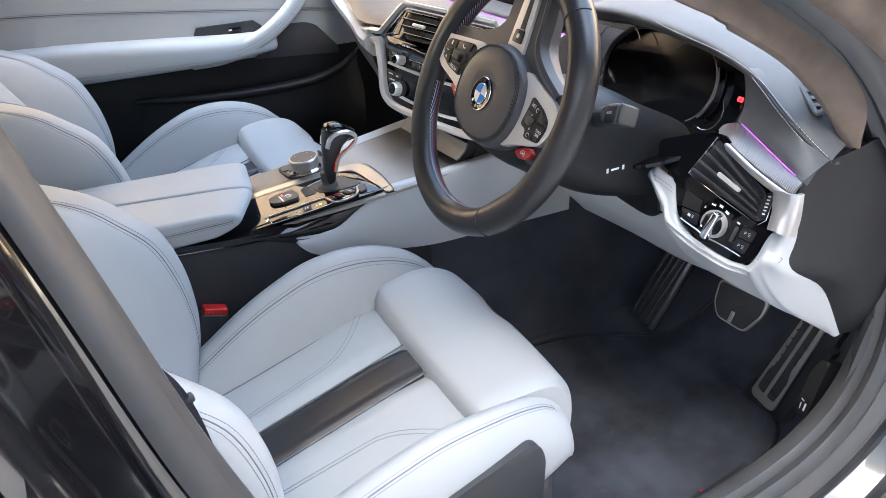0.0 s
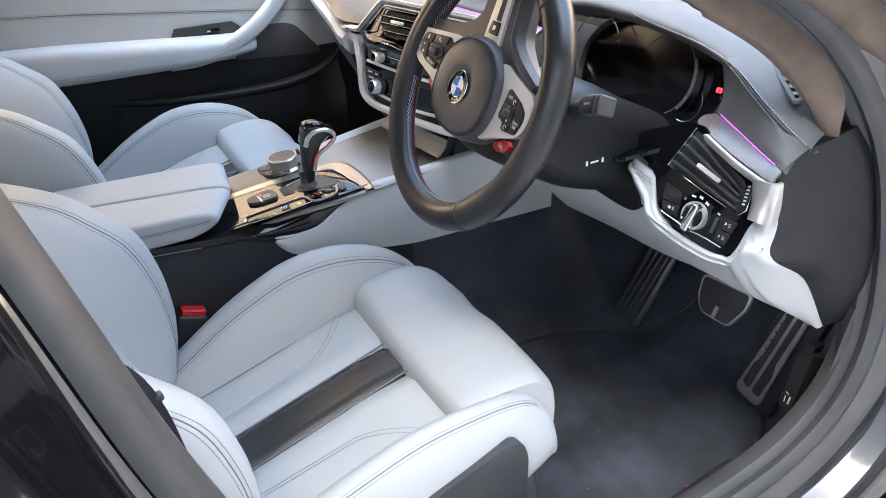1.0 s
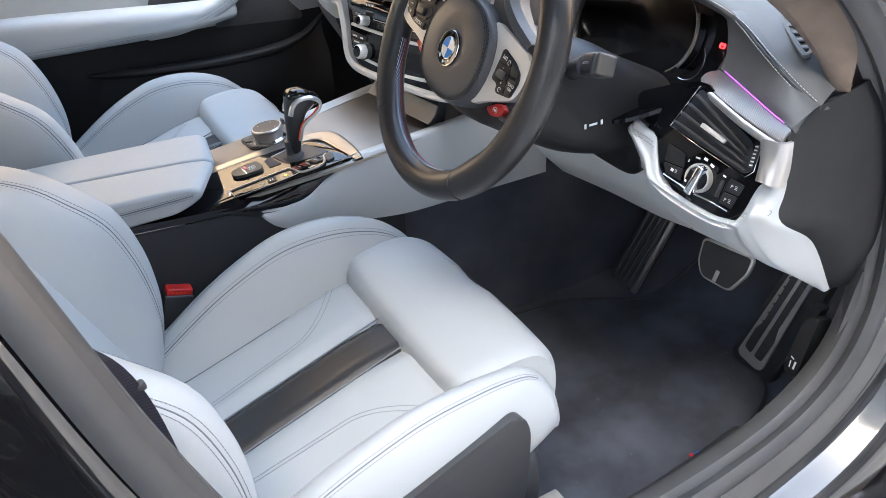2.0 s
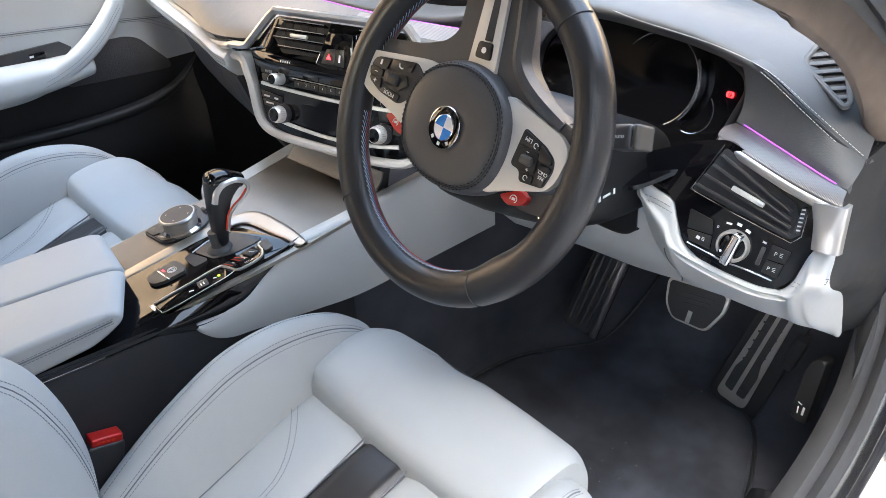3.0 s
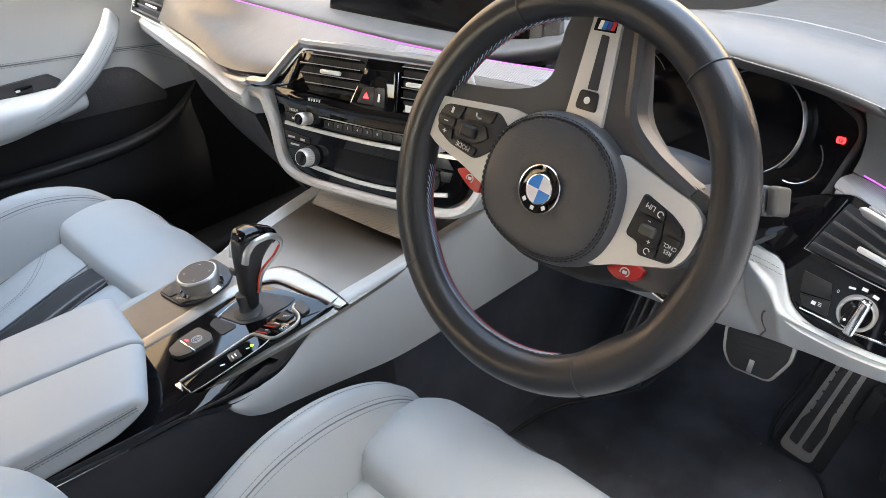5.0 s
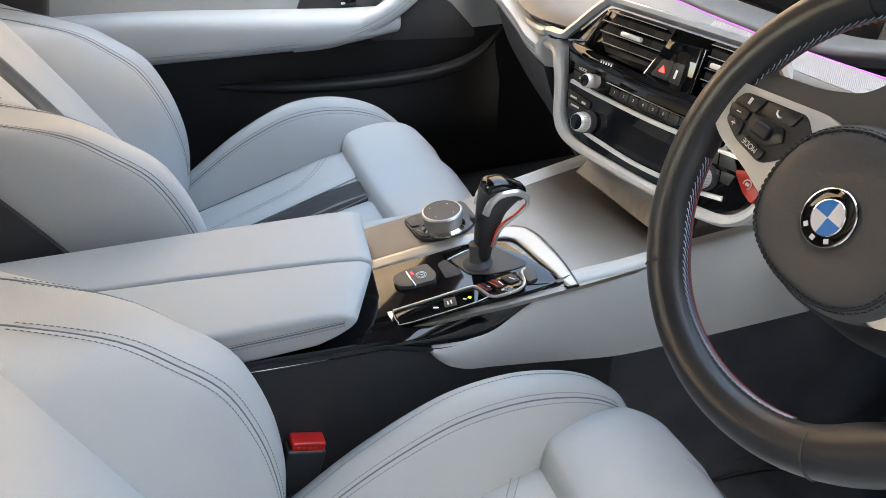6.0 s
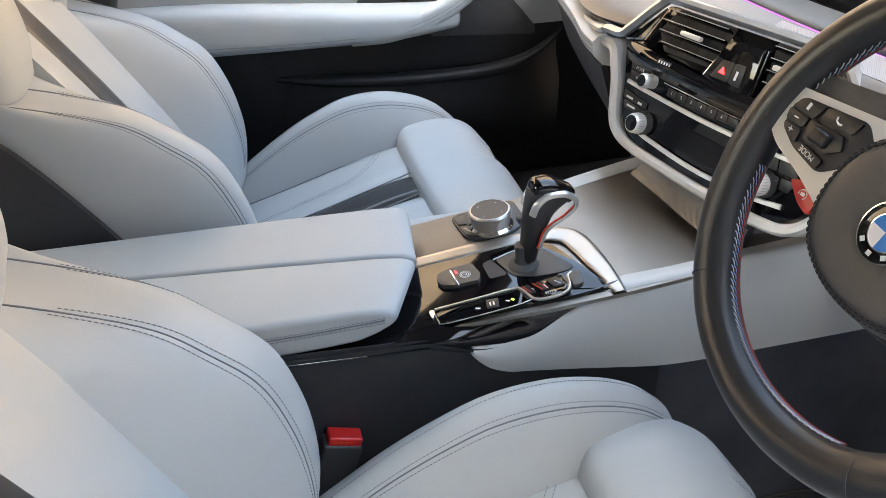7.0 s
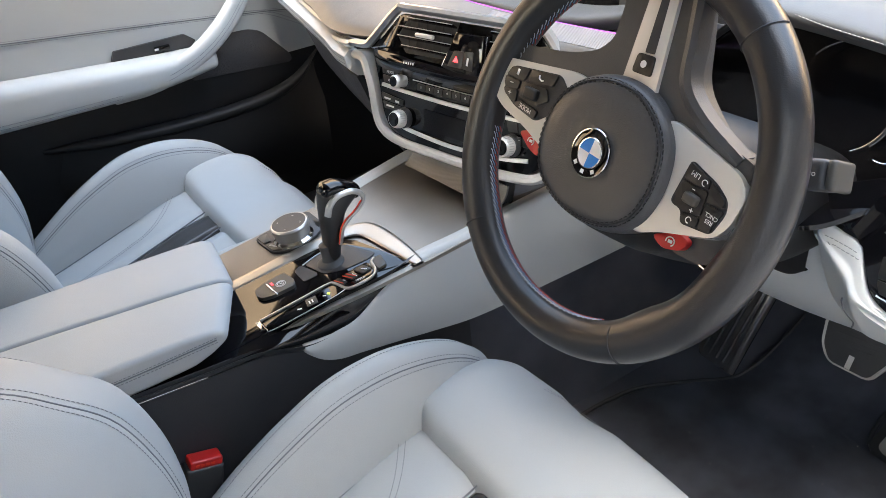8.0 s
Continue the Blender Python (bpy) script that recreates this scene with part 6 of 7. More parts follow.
BLUE_THREAD = material("blue_thread", (0.20, 0.32, 0.55), 0.6, vary=0.05)
RED_THREAD = material("red_thread", (0.45, 0.05, 0.05), 0.6, vary=0.05)
NAVY_THREAD = material("pale_blue_thread", (0.50, 0.56, 0.64), 0.6, vary=0.05)


def zigzag(a0, a1, w0, w1, mat, lbl):
    n = int(abs(a1 - a0) / 2.3)
    bms = []
    for k in range(n):
        a = a0 + (a1 - a0) * k / n
        b = a + (a1 - a0) / n * 0.9
        p, q = rim_point(a, RR - 0.0182 - fat(a), w0), rim_point(b, RR - 0.0182 - fat(b), w1)
        bms.append(tube([p, (p + q) / 2 + (p - W(*RC)).normalized() * -0.0006, q], 0.00042, 5))
    part("stitching", join(*bms), mat, rim, lbl)


for a0, a1 in ((186, 292), (98, 158)):
    zigzag(a0, a1, 0.0045, 0.0015, NAVY_THREAD, "pale blue cross stitching")
    zigzag(a0, a1, 0.0015, -0.0015, BLUE_THREAD, "blue cross stitching")
    zigzag(a0, a1, -0.0015, -0.0045, RED_THREAD, "red cross stitching")
# spokes
ARM = [(-0.012, 0.152), (-0.020, 0.133), (-0.020, 0.092), (-0.034, 0.079), (-0.064, 0.071), (-0.135, 0.066), (-0.144, 0.045), (-0.06, 0.03), (0.0, 0.02), (0.07, 0.02), (0.146, 0.016), (0.146, 0.030), (0.100, 0.046), (0.068, 0.074), (0.056, 0.118), (0.046, 0.148)]
part("spoke_cover", plate(soften(ARM, 0.014, 5), WM @ pose(0, 0, -0.022), 0.024, 0.009, 4), BLACK_LEATHER, wheel, "black spoke cover")
part("spoke_rib", sweep([W(0.050, 0.140, 0.002), W(0.058, 0.105, 0.004), W(0.066, 0.072, 0.005), W(0.090, 0.050, 0.004), W(0.130, 0.029, 0.002)], [(-0.008, -0.01), (-0.005, 0.002), (0.0, 0.004), (0.006, 0.001), (0.009, -0.01)], WN, 40), BLACK_LEATHER, wheel)
LB = [(-0.044, 0.057), (-0.137, 0.0515), (-0.148, 0.040), (-0.147, 0.020), (-0.129, 0.007), (-0.090, -0.004), (-0.050, -0.020), (-0.02, 0.0), (-0.02, 0.05)]
part("bezel", plate(soften(LB, 0.010), WM @ pose(0, 0, 0.000), 0.008, 0.002), BEZEL, wheel, "satin silver spoke bezel")
RB = [(0.066, 0.046), (0.138, 0.0225), (0.148, 0.010), (0.143, -0.015), (0.134, -0.027), (0.086, -0.040), (0.062, -0.050), (0.045, -0.03), (0.045, 0.03)]
part("bezel", plate(soften(RB, 0.010), WM @ pose(0, 0, 0.000), 0.008, 0.002), BEZEL, wheel, "satin silver spoke bezel")
part("insert", plate(soften([(0.004, 0.060), (0.041, 0.056), (0.0335, 0.148), (0.0075, 0.149)], 0.003), WM @ pose(0, 0, 0.000), 0.006, 0.0015), BEZEL, wheel, "satin silver spoke insert")
part("slot", plate(soften([(0.0190, 0.087), (0.0290, 0.087), (0.0265, 0.130), (0.0190, 0.131)], 0.0015), WM @ pose(0, 0, 0.0061), 0.0004), SOFT_BLACK, wheel)
for k, mt in enumerate((WHITE_PRINT, BLUE, NAVY, RED)):
    u = 0.0265 - 0.0040 * (3 - k) + 0.001
    part("stripe_mark", plate([(u - 0.0018, 0.1345), (u + 0.0016, 0.1345), (u + 0.0030, 0.1415), (u - 0.0004, 0.1415)], WM @ pose(0, 0, 0.0064), 0.0004), mt, wheel)
part("mark_ground", plate(soften([(0.010, 0.1330), (0.0310, 0.1330), (0.0305, 0.1430), (0.0110, 0.1430)], 0.001), WM @ pose(0, 0, 0.0060), 0.0003), GLOSS, wheel)
part("button", plate(soften([(0.0125, 0.0705), (0.0325, 0.0695), (0.0315, 0.0855), (0.0140, 0.0860)], 0.003), WM @ pose(0, 0, 0.0061), 0.002, 0.0006), BUTTON, wheel)
part("mark", lathe([(0.0002, 0), (0.003, 0), (0.003, 0.0003), (0.0002, 0.0003)], WM @ pose(0.0225, 0.078, 0.0081), 12), WHITE_PRINT, wheel)
# left buttons
LC = [(-0.060, 0.0505), (-0.124, 0.0465), (-0.132, 0.035), (-0.128, 0.020), (-0.110, 0.011), (-0.077, 0.004), (-0.062, 0.014), (-0.044, 0.036)]
part("switch_ground", plate(soften(LC, 0.006), WM @ pose(0, 0, 0.0075), 0.0012), SOFT_BLACK, wheel)
for o in ([(-0.099, 0.0475), (-0.123, 0.0455), (-0.129, 0.0365), (-0.104, 0.0355)], [(-0.062, 0.0490), (-0.097, 0.0475), (-0.098, 0.0370), (-0.066, 0.0385)], [(-0.108, 0.0345), (-0.130, 0.0355), (-0.1285, 0.0265), (-0.109, 0.0265)], [(-0.109, 0.0252), (-0.1285, 0.0252), (-0.125, 0.0195), (-0.108, 0.0145)], [(-0.102, 0.0175), (-0.076, 0.0135), (-0.078, 0.0060), (-0.108, 0.0125)]):
    part("button", plate(soften(o, 0.002), WM @ pose(0, 0, 0.0088), 0.0022, 0.0006), BUTTON, wheel)
part("roller_mount", plate(soften([(-0.106, 0.0345), (-0.072, 0.0350), (-0.066, 0.0255), (-0.080, 0.0175), (-0.104, 0.0200)], 0.002), WM @ pose(0, 0, 0.0088), 0.002, 0.0006), BUTTON, wheel)
part("roller", rbox((0.018, 0.011, 0.008), WM @ pose(-0.088, 0.0268, 0.0120, 0, 0, -4), 0.003, 3), BUTTON, wheel)
lettering("MODE", WM @ pose(-0.092, 0.0125, 0.0111, 0, 0, 170), 0.0062, WHITE_PRINT, wheel)
for piece in (bar(WM, -0.1215, 0.0308, -0.1165, 0.0308, 0.0009, 0.0003, 0.0110, 0), bar(WM, -0.1205, 0.0215, -0.1160, 0.0215, 0.0009, 0.0003, 0.0110, 0), bar(WM, -0.11825, 0.0195, -0.11825, 0.0235, 0.0009, 0.0003, 0.0110, 0), bar(WM, -0.1140, 0.0390, -0.1130, 0.0445, 0.0028, 0.0003, 0.0110, 0),):
    part("mark", piece, WHITE_PRINT, wheel)
part("mark", tube([W(-0.0845, 0.0450, 0.0112), W(-0.0840, 0.0420, 0.0112), W(-0.0810, 0.0405, 0.0112), W(-0.0780, 0.0410, 0.0112)], 0.0008, 6), WHITE_PRINT, wheel)
# right buttons
RIGHT_SWITCHES = WM @ pose(0.0155, -0.0076, 0.001) @ Matrix.Scale(0.89, 4)
RCL = [(0.082, -0.007), (0.090, 0.033), (0.121, 0.021), (0.135, 0.011), (0.137, 0.0), (0.130, -0.020), (0.098, -0.021), (0.096, -0.010)]
part("switch_ground", plate(soften(RCL, 0.005), RIGHT_SWITCHES @ pose(0, 0, 0.0075), 0.0012), SOFT_BLACK, wheel)
for o in ([(0.0915, 0.0310), (0.1140, 0.0225), (0.1150, 0.0140), (0.0900, 0.0165)], [(0.1165, 0.0215), (0.1335, 0.0105), (0.1340, 0.0045), (0.1170, 0.0055)], [(0.1180, 0.0035), (0.1355, 0.0015), (0.1290, -0.0180), (0.1180, -0.0185)], [(0.0990, -0.0105), (0.1160, -0.0105), (0.1160, -0.0190), (0.1000, -0.0195)]):
    part("button", plate(soften(o, 0.002), RIGHT_SWITCHES @ pose(0, 0, 0.0088), 0.0022, 0.0006), BUTTON, wheel)
part("roller_mount", plate(soften([(0.0865, -0.0060), (0.0895, 0.0145), (0.1155, 0.0125), (0.1160, -0.0085), (0.0980, -0.0085)], 0.002), RIGHT_SWITCHES @ pose(0, 0, 0.0088), 0.002, 0.0006), BUTTON, wheel)
part("roller", rbox((0.015, 0.0095, 0.008), RIGHT_SWITCHES @ pose(0.1040, 0.0022, 0.0120, 0, 0, -8), 0.003, 3), GREY_SWITCH, wheel)
lettering("LIM", RIGHT_SWITCHES @ pose(0.1000, 0.0225, 0.0111, 0, 0, 166), 0.0064, WHITE_PRINT, wheel)
lettering("RES\nCNCL", RIGHT_SWITCHES @ pose(0.1265, -0.0075, 0.0111, 0, 0, 172), 0.0050, WHITE_PRINT, wheel)
for piece in (bar(RIGHT_SWITCHES, 0.1010, 0.0105, 0.1040, 0.0100, 0.0007, 0.0003, 0.0110, 0), bar(RIGHT_SWITCHES, 0.1050, -0.0065, 0.1085, -0.0070, 0.0007, 0.0003, 0.0110, 0), bar(RIGHT_SWITCHES, 0.1068, -0.0085, 0.1068, -0.0050, 0.0007, 0.0003, 0.0110, 0),):
    part("mark", piece, WHITE_PRINT, wheel)
for piece in [tube([RIGHT_SWITCHES @ Vector((c[0] + 0.0026 * math.cos(radians(a)), c[1] + 0.0026 * math.sin(radians(a)), 0.0112)) for a in range(0, 300, 20)], 0.0004, 5) for c in ((0.1075, -0.0150), (0.1105, 0.0185))]:
    part("mark", piece, WHITE_PRINT, wheel)
# red mode buttons and paddles
for o, c, m in (([(0.083, -0.038), (0.106, -0.0275), (0.118, -0.0315), (0.114, -0.0405), (0.096, -0.0450)], (0.1020, -0.0370), WM @ pose(-0.014, -0.010, -0.020)), ([(-0.094, -0.006), (-0.079, -0.001), (-0.060, -0.006), (-0.061, -0.022), (-0.075, -0.018)], (-0.0745, -0.0105), WM @ pose(-0.010, -0.005, -0.010))):
    b = part("mode_button", plate(soften(o, 0.004), m, 0.009, 0.002, 3), RED, wheel, "red mode button")
    part("mark", tube([m @ Vector((c[0] + 0.0042 * math.cos(radians(a)), c[1] + 0.0036 * math.sin(radians(a)), 0.0094)) for a in range(-60, 220, 20)], 0.0005, 5), WHITE_PRINT, b)
    part("mark", bar(m, c[0] - 0.0020, c[1], c[0] + 0.0020, c[1], 0.0026, 0.0004, 0.0091, 0), WHITE_PRINT, b)
part("spoke_foot", plate(soften([(0.070, -0.046), (0.118, -0.034), (0.142, -0.024), (0.150, -0.034), (0.134, -0.050), (0.112, -0.056), (0.09, -0.056)], 0.006), WM @ pose(0, 0, -0.036), 0.018, 0.005, 3), BLACK_LEATHER, wheel)
part("paddle", plate(soften([(0.098, -0.048), (0.142, -0.036), (0.146, -0.054), (0.128, -0.062), (0.108, -0.058)], 0.006), WM @ pose(0, 0, -0.036), 0.005, 0.0015), GLOSS, wheel, "black shift paddle")
part("paddle_edge", tube([W(0.108, -0.0585, -0.030), W(0.128, -0.0625, -0.030), W(0.144, -0.055, -0.030)], 0.0012, 8, n=12), CHROME, wheel)
# airbag cover
HUB_POSE = WM @ pose(-0.006, -0.005, -0.005)
HC = (0.016, 0.007)
HUB = [(0.020, 0.0705), (-0.010, 0.067), (-0.037, 0.052), (-0.052, 0.028), (-0.055, -0.004), (-0.043, -0.032), (-0.013, -0.050), (0.022, -0.056), (0.053, -0.052), (0.075, -0.038), (0.086, -0.017), (0.089, 0.006), (0.085, 0.029), (0.072, 0.048), (0.049, 0.064)]
hub_line = [(p.x, p.y) for p in cr([(x, y, 0) for x, y in HUB], 72, True)]
secs = [[HUB_POSE @ Vector((x, y, h)) for x, y in shift(hub_line, k, HC)] for k, h in ((0.90, -0.025), (0.99, -0.012), (1.0, 0.002), (0.995, 0.011), (0.965, 0.0185), (0.90, 0.0228), (0.80, 0.0248), (0.62, 0.0262), (0.45, 0.0266), (0.36, 0.0262), (0.30, 0.0248), (0.05, 0.0244))]
hub = part("airbag_cover", loft(secs), BLACK_LEATHER, wheel, "black leather airbag cover")
for k, h in ((0.925, 0.0222), (0.875, 0.0241)):
    ln = [HUB_POSE @ Vector((x, y, h)) for x, y in shift(hub_line, k, HC)]
    part("stitching", stitch(ln + ln[:1], WN, 0.0048, 0.0036, 0.00045, 0.0002), COLUMN_BLACK, hub)
part("seam", tube([HUB_POSE @ Vector((x, y, 0.0232)) for x, y in shift(hub_line, 0.90, HC)], 0.0007, 6, True), SOFT_BLACK, hub)
emb = material("embossed_leather", (0.045, 0.046, 0.050), 0.55, vary=0.05)
lettering("AIRBAG", HUB_POSE @ pose(0.026, 0.047, 0.0256, 0, 0, 172), 0.0075, emb, hub)
# round badge: plain quarters in its colours
bm_ = HUB_POSE @ pose(0.0150, 0.0040, 0.0252)
bd = part("badge", lathe([(0.0005, 0.0), (0.0205, 0.0), (0.0208, 0.0016), (0.0200, 0.0024), (0.0192, 0.0020), (0.0120, 0.0020), (0.0005, 0.0020)], bm_, 56), GLOSS, wheel, "round badge with blue and white quarters")
part("chrome_ring", tube([bm_ @ Vector((0.0203 * math.cos(a), 0.0203 * math.sin(a), 0.0018)) for a in [2 * math.pi * i / 56 for i in range(56)]], 0.0007, 6, True), CHROME, bd)
part("chrome_ring", tube([bm_ @ Vector((0.0126 * math.cos(a), 0.0126 * math.sin(a), 0.0022)) for a in [2 * math.pi * i / 56 for i in range(56)]], 0.0006, 6, True), CHROME, bd)
for q in range(4):
    o = [(0.0, 0.0)] + [(0.0122 * math.cos(radians(90 * q - 8 + a)), 0.0122 * math.sin(radians(90 * q - 8 + a))) for a in range(0, 91, 10)]
    part("quarter", plate(o, bm_ @ pose(0, 0, 0.0020), 0.0006), BLUE if q % 2 else WHITE, bd, smooth=0)
for a in (222, 262, 302):
    part("mark", rbox((0.0036, 0.0034, 0.0004), bm_ @ pose(0.0163 * math.cos(radians(a)), 0.0163 * math.sin(radians(a)), 0.0021, 0, 0, a + 90), 0), WHITE_PRINT, bd)

# column with shroud and stalk
column = thing("steering_column", (0.39, 0.12, 0.82), "black plastic steering column shroud", "steering column")
st = [((0.392, 0.030, 0.885), (0.070, 0, 0), (0, 0.018, 0.052)), ((0.392, 0.075, 0.868), (0.082, 0, 0), (0, 0.022, 0.060)), ((0.392, 0.130, 0.845), (0.088, 0, 0), (0, 0.024, 0.066)), ((0.392, 0.19, 0.82), (0.085, 0, 0), (0, 0.02, 0.060)), ((0.392, 0.26, 0.80), (0.08, 0, 0), (0, 0.01, 0.05))]
part("lower_shroud", pillow(st, 22, 36, 3.6, 0.3), COLUMN_BLACK, column, "black plastic shroud")
rows = [[(0.26, 0.210, 0.80), (0.36, 0.200, 0.80), (0.43, 0.206, 0.800), (0.466, 0.216, 0.806)], [(0.27, 0.232, 0.745), (0.36, 0.226, 0.745), (0.43, 0.222, 0.752), (0.459, 0.222, 0.775)], [(0.28, 0.243, 0.716), (0.36, 0.242, 0.708), (0.42, 0.243, 0.706), (0.4455, 0.242, 0.722)], [(0.28, 0.258, 0.712), (0.36, 0.258, 0.704), (0.42, 0.259, 0.702), (0.4440, 0.256, 0.716)]]
part("lower_flap", surf(rows, 24, 24, -0.010), COLUMN_BLACK, column, "black wedge under the column")
part("collar", lathe([(0.001, -0.05), (0.058, -0.05), (0.062, -0.03), (0.050, -0.018), (0.001, -0.015)], WM @ pose(0.014, 0.004, 0)), PLASTIC, column)
for dy, dz, sy, sz in ((0.0, 0.0, 0.012, 0.0024), (-0.012, 0.0, 0.003, 0.006), (0.013, 0.0, 0.003, 0.006)):
    part("mark", rbox((0.0008, sy, sz), pose(0.4800, 0.129 + dy, 0.824 + dz), 0), WHITE_PRINT, column)
stalk = thing("indicator_stalk", (0.50, 0.11, 0.895), "black plastic column stalk", "stalk", "column stalks")
part("arm", tube([(0.44, 0.112, 0.880), (0.475, 0.102, 0.896), (0.512, 0.090, 0.912)], lambda t: 0.0105 + 0.002 * t, 16, n=10), PLASTIC, stalk)
part("head", rbox((0.026, 0.024, 0.024), pose(0.5325, 0.0850, 0.9185, -24, -18, -6), 0.005, 3), PLASTIC, stalk)
part("end_cap", rbox((0.008, 0.0236, 0.0236), pose(0.5495, 0.0835, 0.9235, -24, -18, -6), 0.004, 3), GREY_SWITCH, stalk, "grey end cap")
lettering("AUTO", pose(0.532, 0.0712, 0.9245, 66, -18, -6), 0.0042, WHITE_PRINT, stalk)
other = thing("indicator_stalk", (0.27, 0.11, 0.895), "black plastic column stalk", "stalk", "column stalks")
part("arm", tube([(0.34, 0.115, 0.875), (0.31, 0.115, 0.886), (0.275, 0.116, 0.893)], lambda t: 0.012 + 0.006 * t, 16, n=10), PLASTIC, other)
part("head", rbox((0.045, 0.034, 0.030), pose(0.262, 0.112, 0.896, -24, 14, 0), 0.006, 3), PLASTIC, other)

# ---- footwell ----
mat_thing = thing("floor_mat", (0.35, 0.25, FLOOR_Z), "black velour floor mat with a small striped tag", "floor mat")
MO = [(0.125, -0.30), (0.612, -0.30), (0.618, 0.10), (0.612, 0.28), (0.594, 0.36), (0.558, 0.445), (0.530, 0.486), (0.497, 0.502), (0.462, 0.500), (0.440, 0.512), (0.430, 0.56), (0.445, 0.62), (0.455, 0.70), (0.40, 0.76), (0.27, 0.76), (0.238, 0.62), (0.215, 0.50), (0.165, 0.42), (0.118, 0.32), (0.112, 0.1)]


def inside(x, y, poly):
    c = False
    for (x0, y0), (x1, y1) in zip(poly, poly[1:] + poly[:1]):
        if (y0 > y) != (y1 > y) and x < (x1 - x0) * (y - y0) / (y1 - y0) + x0:
            c = not c
    return c


mo = [(p.x, p.y) for p in cr([(x, y, 0) for x, y in MO], 120, True)]


def mat_height(y):
    """The mat lies flat, then climbs the toe board."""
    return FLOOR_Z + 0.012 + max(0.0, y - 0.49) ** 1.7 * 2.1


def between(y, side):
    """Where the mat's left (0) or right (1) edge is at y."""
    xs = sorted(x0 + (x1 - x0) * (y - y0) / (y1 - y0) for (x0, y0), (x1, y1) in zip(mo, mo[1:] + mo[:1]) if (y0 > y) != (y1 > y))
    return xs[0] if side == 0 else xs[-1]


secs = []
for k in range(111):
    y = -0.298 + 1.056 * k / 110
    a, b = between(y, 0), between(y, 1)
    secs.append([Vector((a + (b - a) * i / 50, y, mat_height(y) + 0.0016 * noise.noise(Vector((i * 0.16, y * 9, 3))) - (0.008 if i in (0, 50) else 0))) for i in range(51)])
part("carpet_top", solid(loft(secs, closed=False, caps=False), 0.004), MAT, mat_thing, "black velour")
part("edging", tube([(x, y, mat_height(y) - 0.003) for x, y in mo], 0.0036, 8, True), SOFT_BLACK, mat_thing)
for k, mt in enumerate((RED, NAVY, BLUE)):
    part("tag_stripe", rbox((0.0068, 0.005, 0.0016), pose(0.5790 + 0.0012 * k, 0.266 + 0.0068 * k, mat_height(0.23) + 0.002, 0, 0, 80), 0.0003), mt, mat_thing)
# crumbs of dirt
bm = bmesh.new()
rnd = random.Random(7)
for i in range(46):
    x, y = rnd.uniform(0.16, 0.58), rnd.uniform(0.05, 0.50)
    if inside(x, y, mo):
        s = rnd.uniform(0.0004, 0.0008)
        g = bmesh.ops.create_icosphere(bm, subdivisions=1, radius=s)
        bmesh.ops.translate(bm, vec=(x, y, mat_height(y) + s + 0.0012), verts=g["verts"])
crumb = part("crumbs", bm, material("crumb", (0.35, 0.32, 0.28), 0.9), None)
tagged(crumb, "pale specks of dirt on the floor mat", "dirt", kind="stuff")

# pedals
brake = thing("brake_pedal", (0.38, 0.5, 0.42), "brushed metal brake pedal with black rubber", "pedal", "pedals")
bp = basis((0.398, 0.495, 0.455), (1, 0.02, 0.08), (0, 0.40, 0.92))
BO = [(-0.050, 0.030), (-0.046, -0.012), (-0.030, -0.036), (0.034, -0.040), (0.058, 0.0), (0.060, 0.030)]
part("plate", plate(soften(BO, 0.010), bp, 0.006, 0.002), STEEL, brake, "brushed metal plate")
part("rubber", plate(soften(shift(BO, 0.90), 0.008), bp @ pose(0, 0, 0.006), 0.002, 0.0008), RUBBER, brake)
part("rib", join(bar(bp, 0.001, -0.034, 0.003, -0.014, 0.008, 0.0016, 0.0076)), STEEL, brake)
part("rubber_rib", join(*[bar(bp, -0.034 + 0.007 * k, 0.020 - 0.008 * k, 0.040 - 0.004 * k, 0.022 - 0.008 * k, 0.002, 0.0012, 0.0079) for k in range(4)]), RUBBER, brake)
part("arm", tube([(0.386, 0.51, 0.47), (0.39, 0.56, 0.56), (0.395, 0.60, 0.68)], 0.009, 10, n=12), PLASTIC, brake)
acc = thing("accelerator_pedal", (0.51, 0.55, 0.30), "brushed metal accelerator pedal with black rubber strips", "pedal", "pedals")
ap = basis((0.4890, 0.497, 0.310), (1, 0.06, -0.25), (0.0424, 0.030, 0.17))
AO = [(-0.0275, -0.010), (0.0245, -0.012), (0.020, 0.20), (-0.018, 0.20)]
part("plate", plate(soften(AO, 0.010), ap, 0.008, 0.003), STEEL, acc, "brushed metal plate")
for o in ([(-0.020, 0.012), (-0.005, 0.008), (-0.003, 0.188), (-0.014, 0.186), (-0.014, 0.075), (-0.020, 0.055)], [(0.002, 0.008), (0.017, 0.008), (0.019, 0.055), (0.013, 0.08), (0.014, 0.186), (0.003, 0.188)]):
    part("rubber_strip", plate(soften(o, 0.004), ap @ pose(0, 0, 0.0078), 0.0012, 0.0004), RUBBER, acc)
for i in range(9):
    part("rib", join(bar(ap, -0.016, 0.018 + 0.019 * i, -0.007, 0.024 + 0.019 * i, 0.003, 0.001, 0.0088, 0), bar(ap, 0.005, 0.024 + 0.019 * i, 0.014, 0.018 + 0.019 * i, 0.003, 0.001, 0.0088, 0)), RUBBER, acc)
part("base", plate(soften([(-0.040, -0.03), (0.045, -0.03), (0.042, 0.21), (-0.030, 0.21)], 0.01), ap @ pose(0, 0, -0.03), 0.026, 0.006), PLASTIC, acc)
part("stop_block", rbox((0.02, 0.06, 0.03), ap @ pose(0.045, 0.13, 0.0), 0.006), PLASTIC, acc)
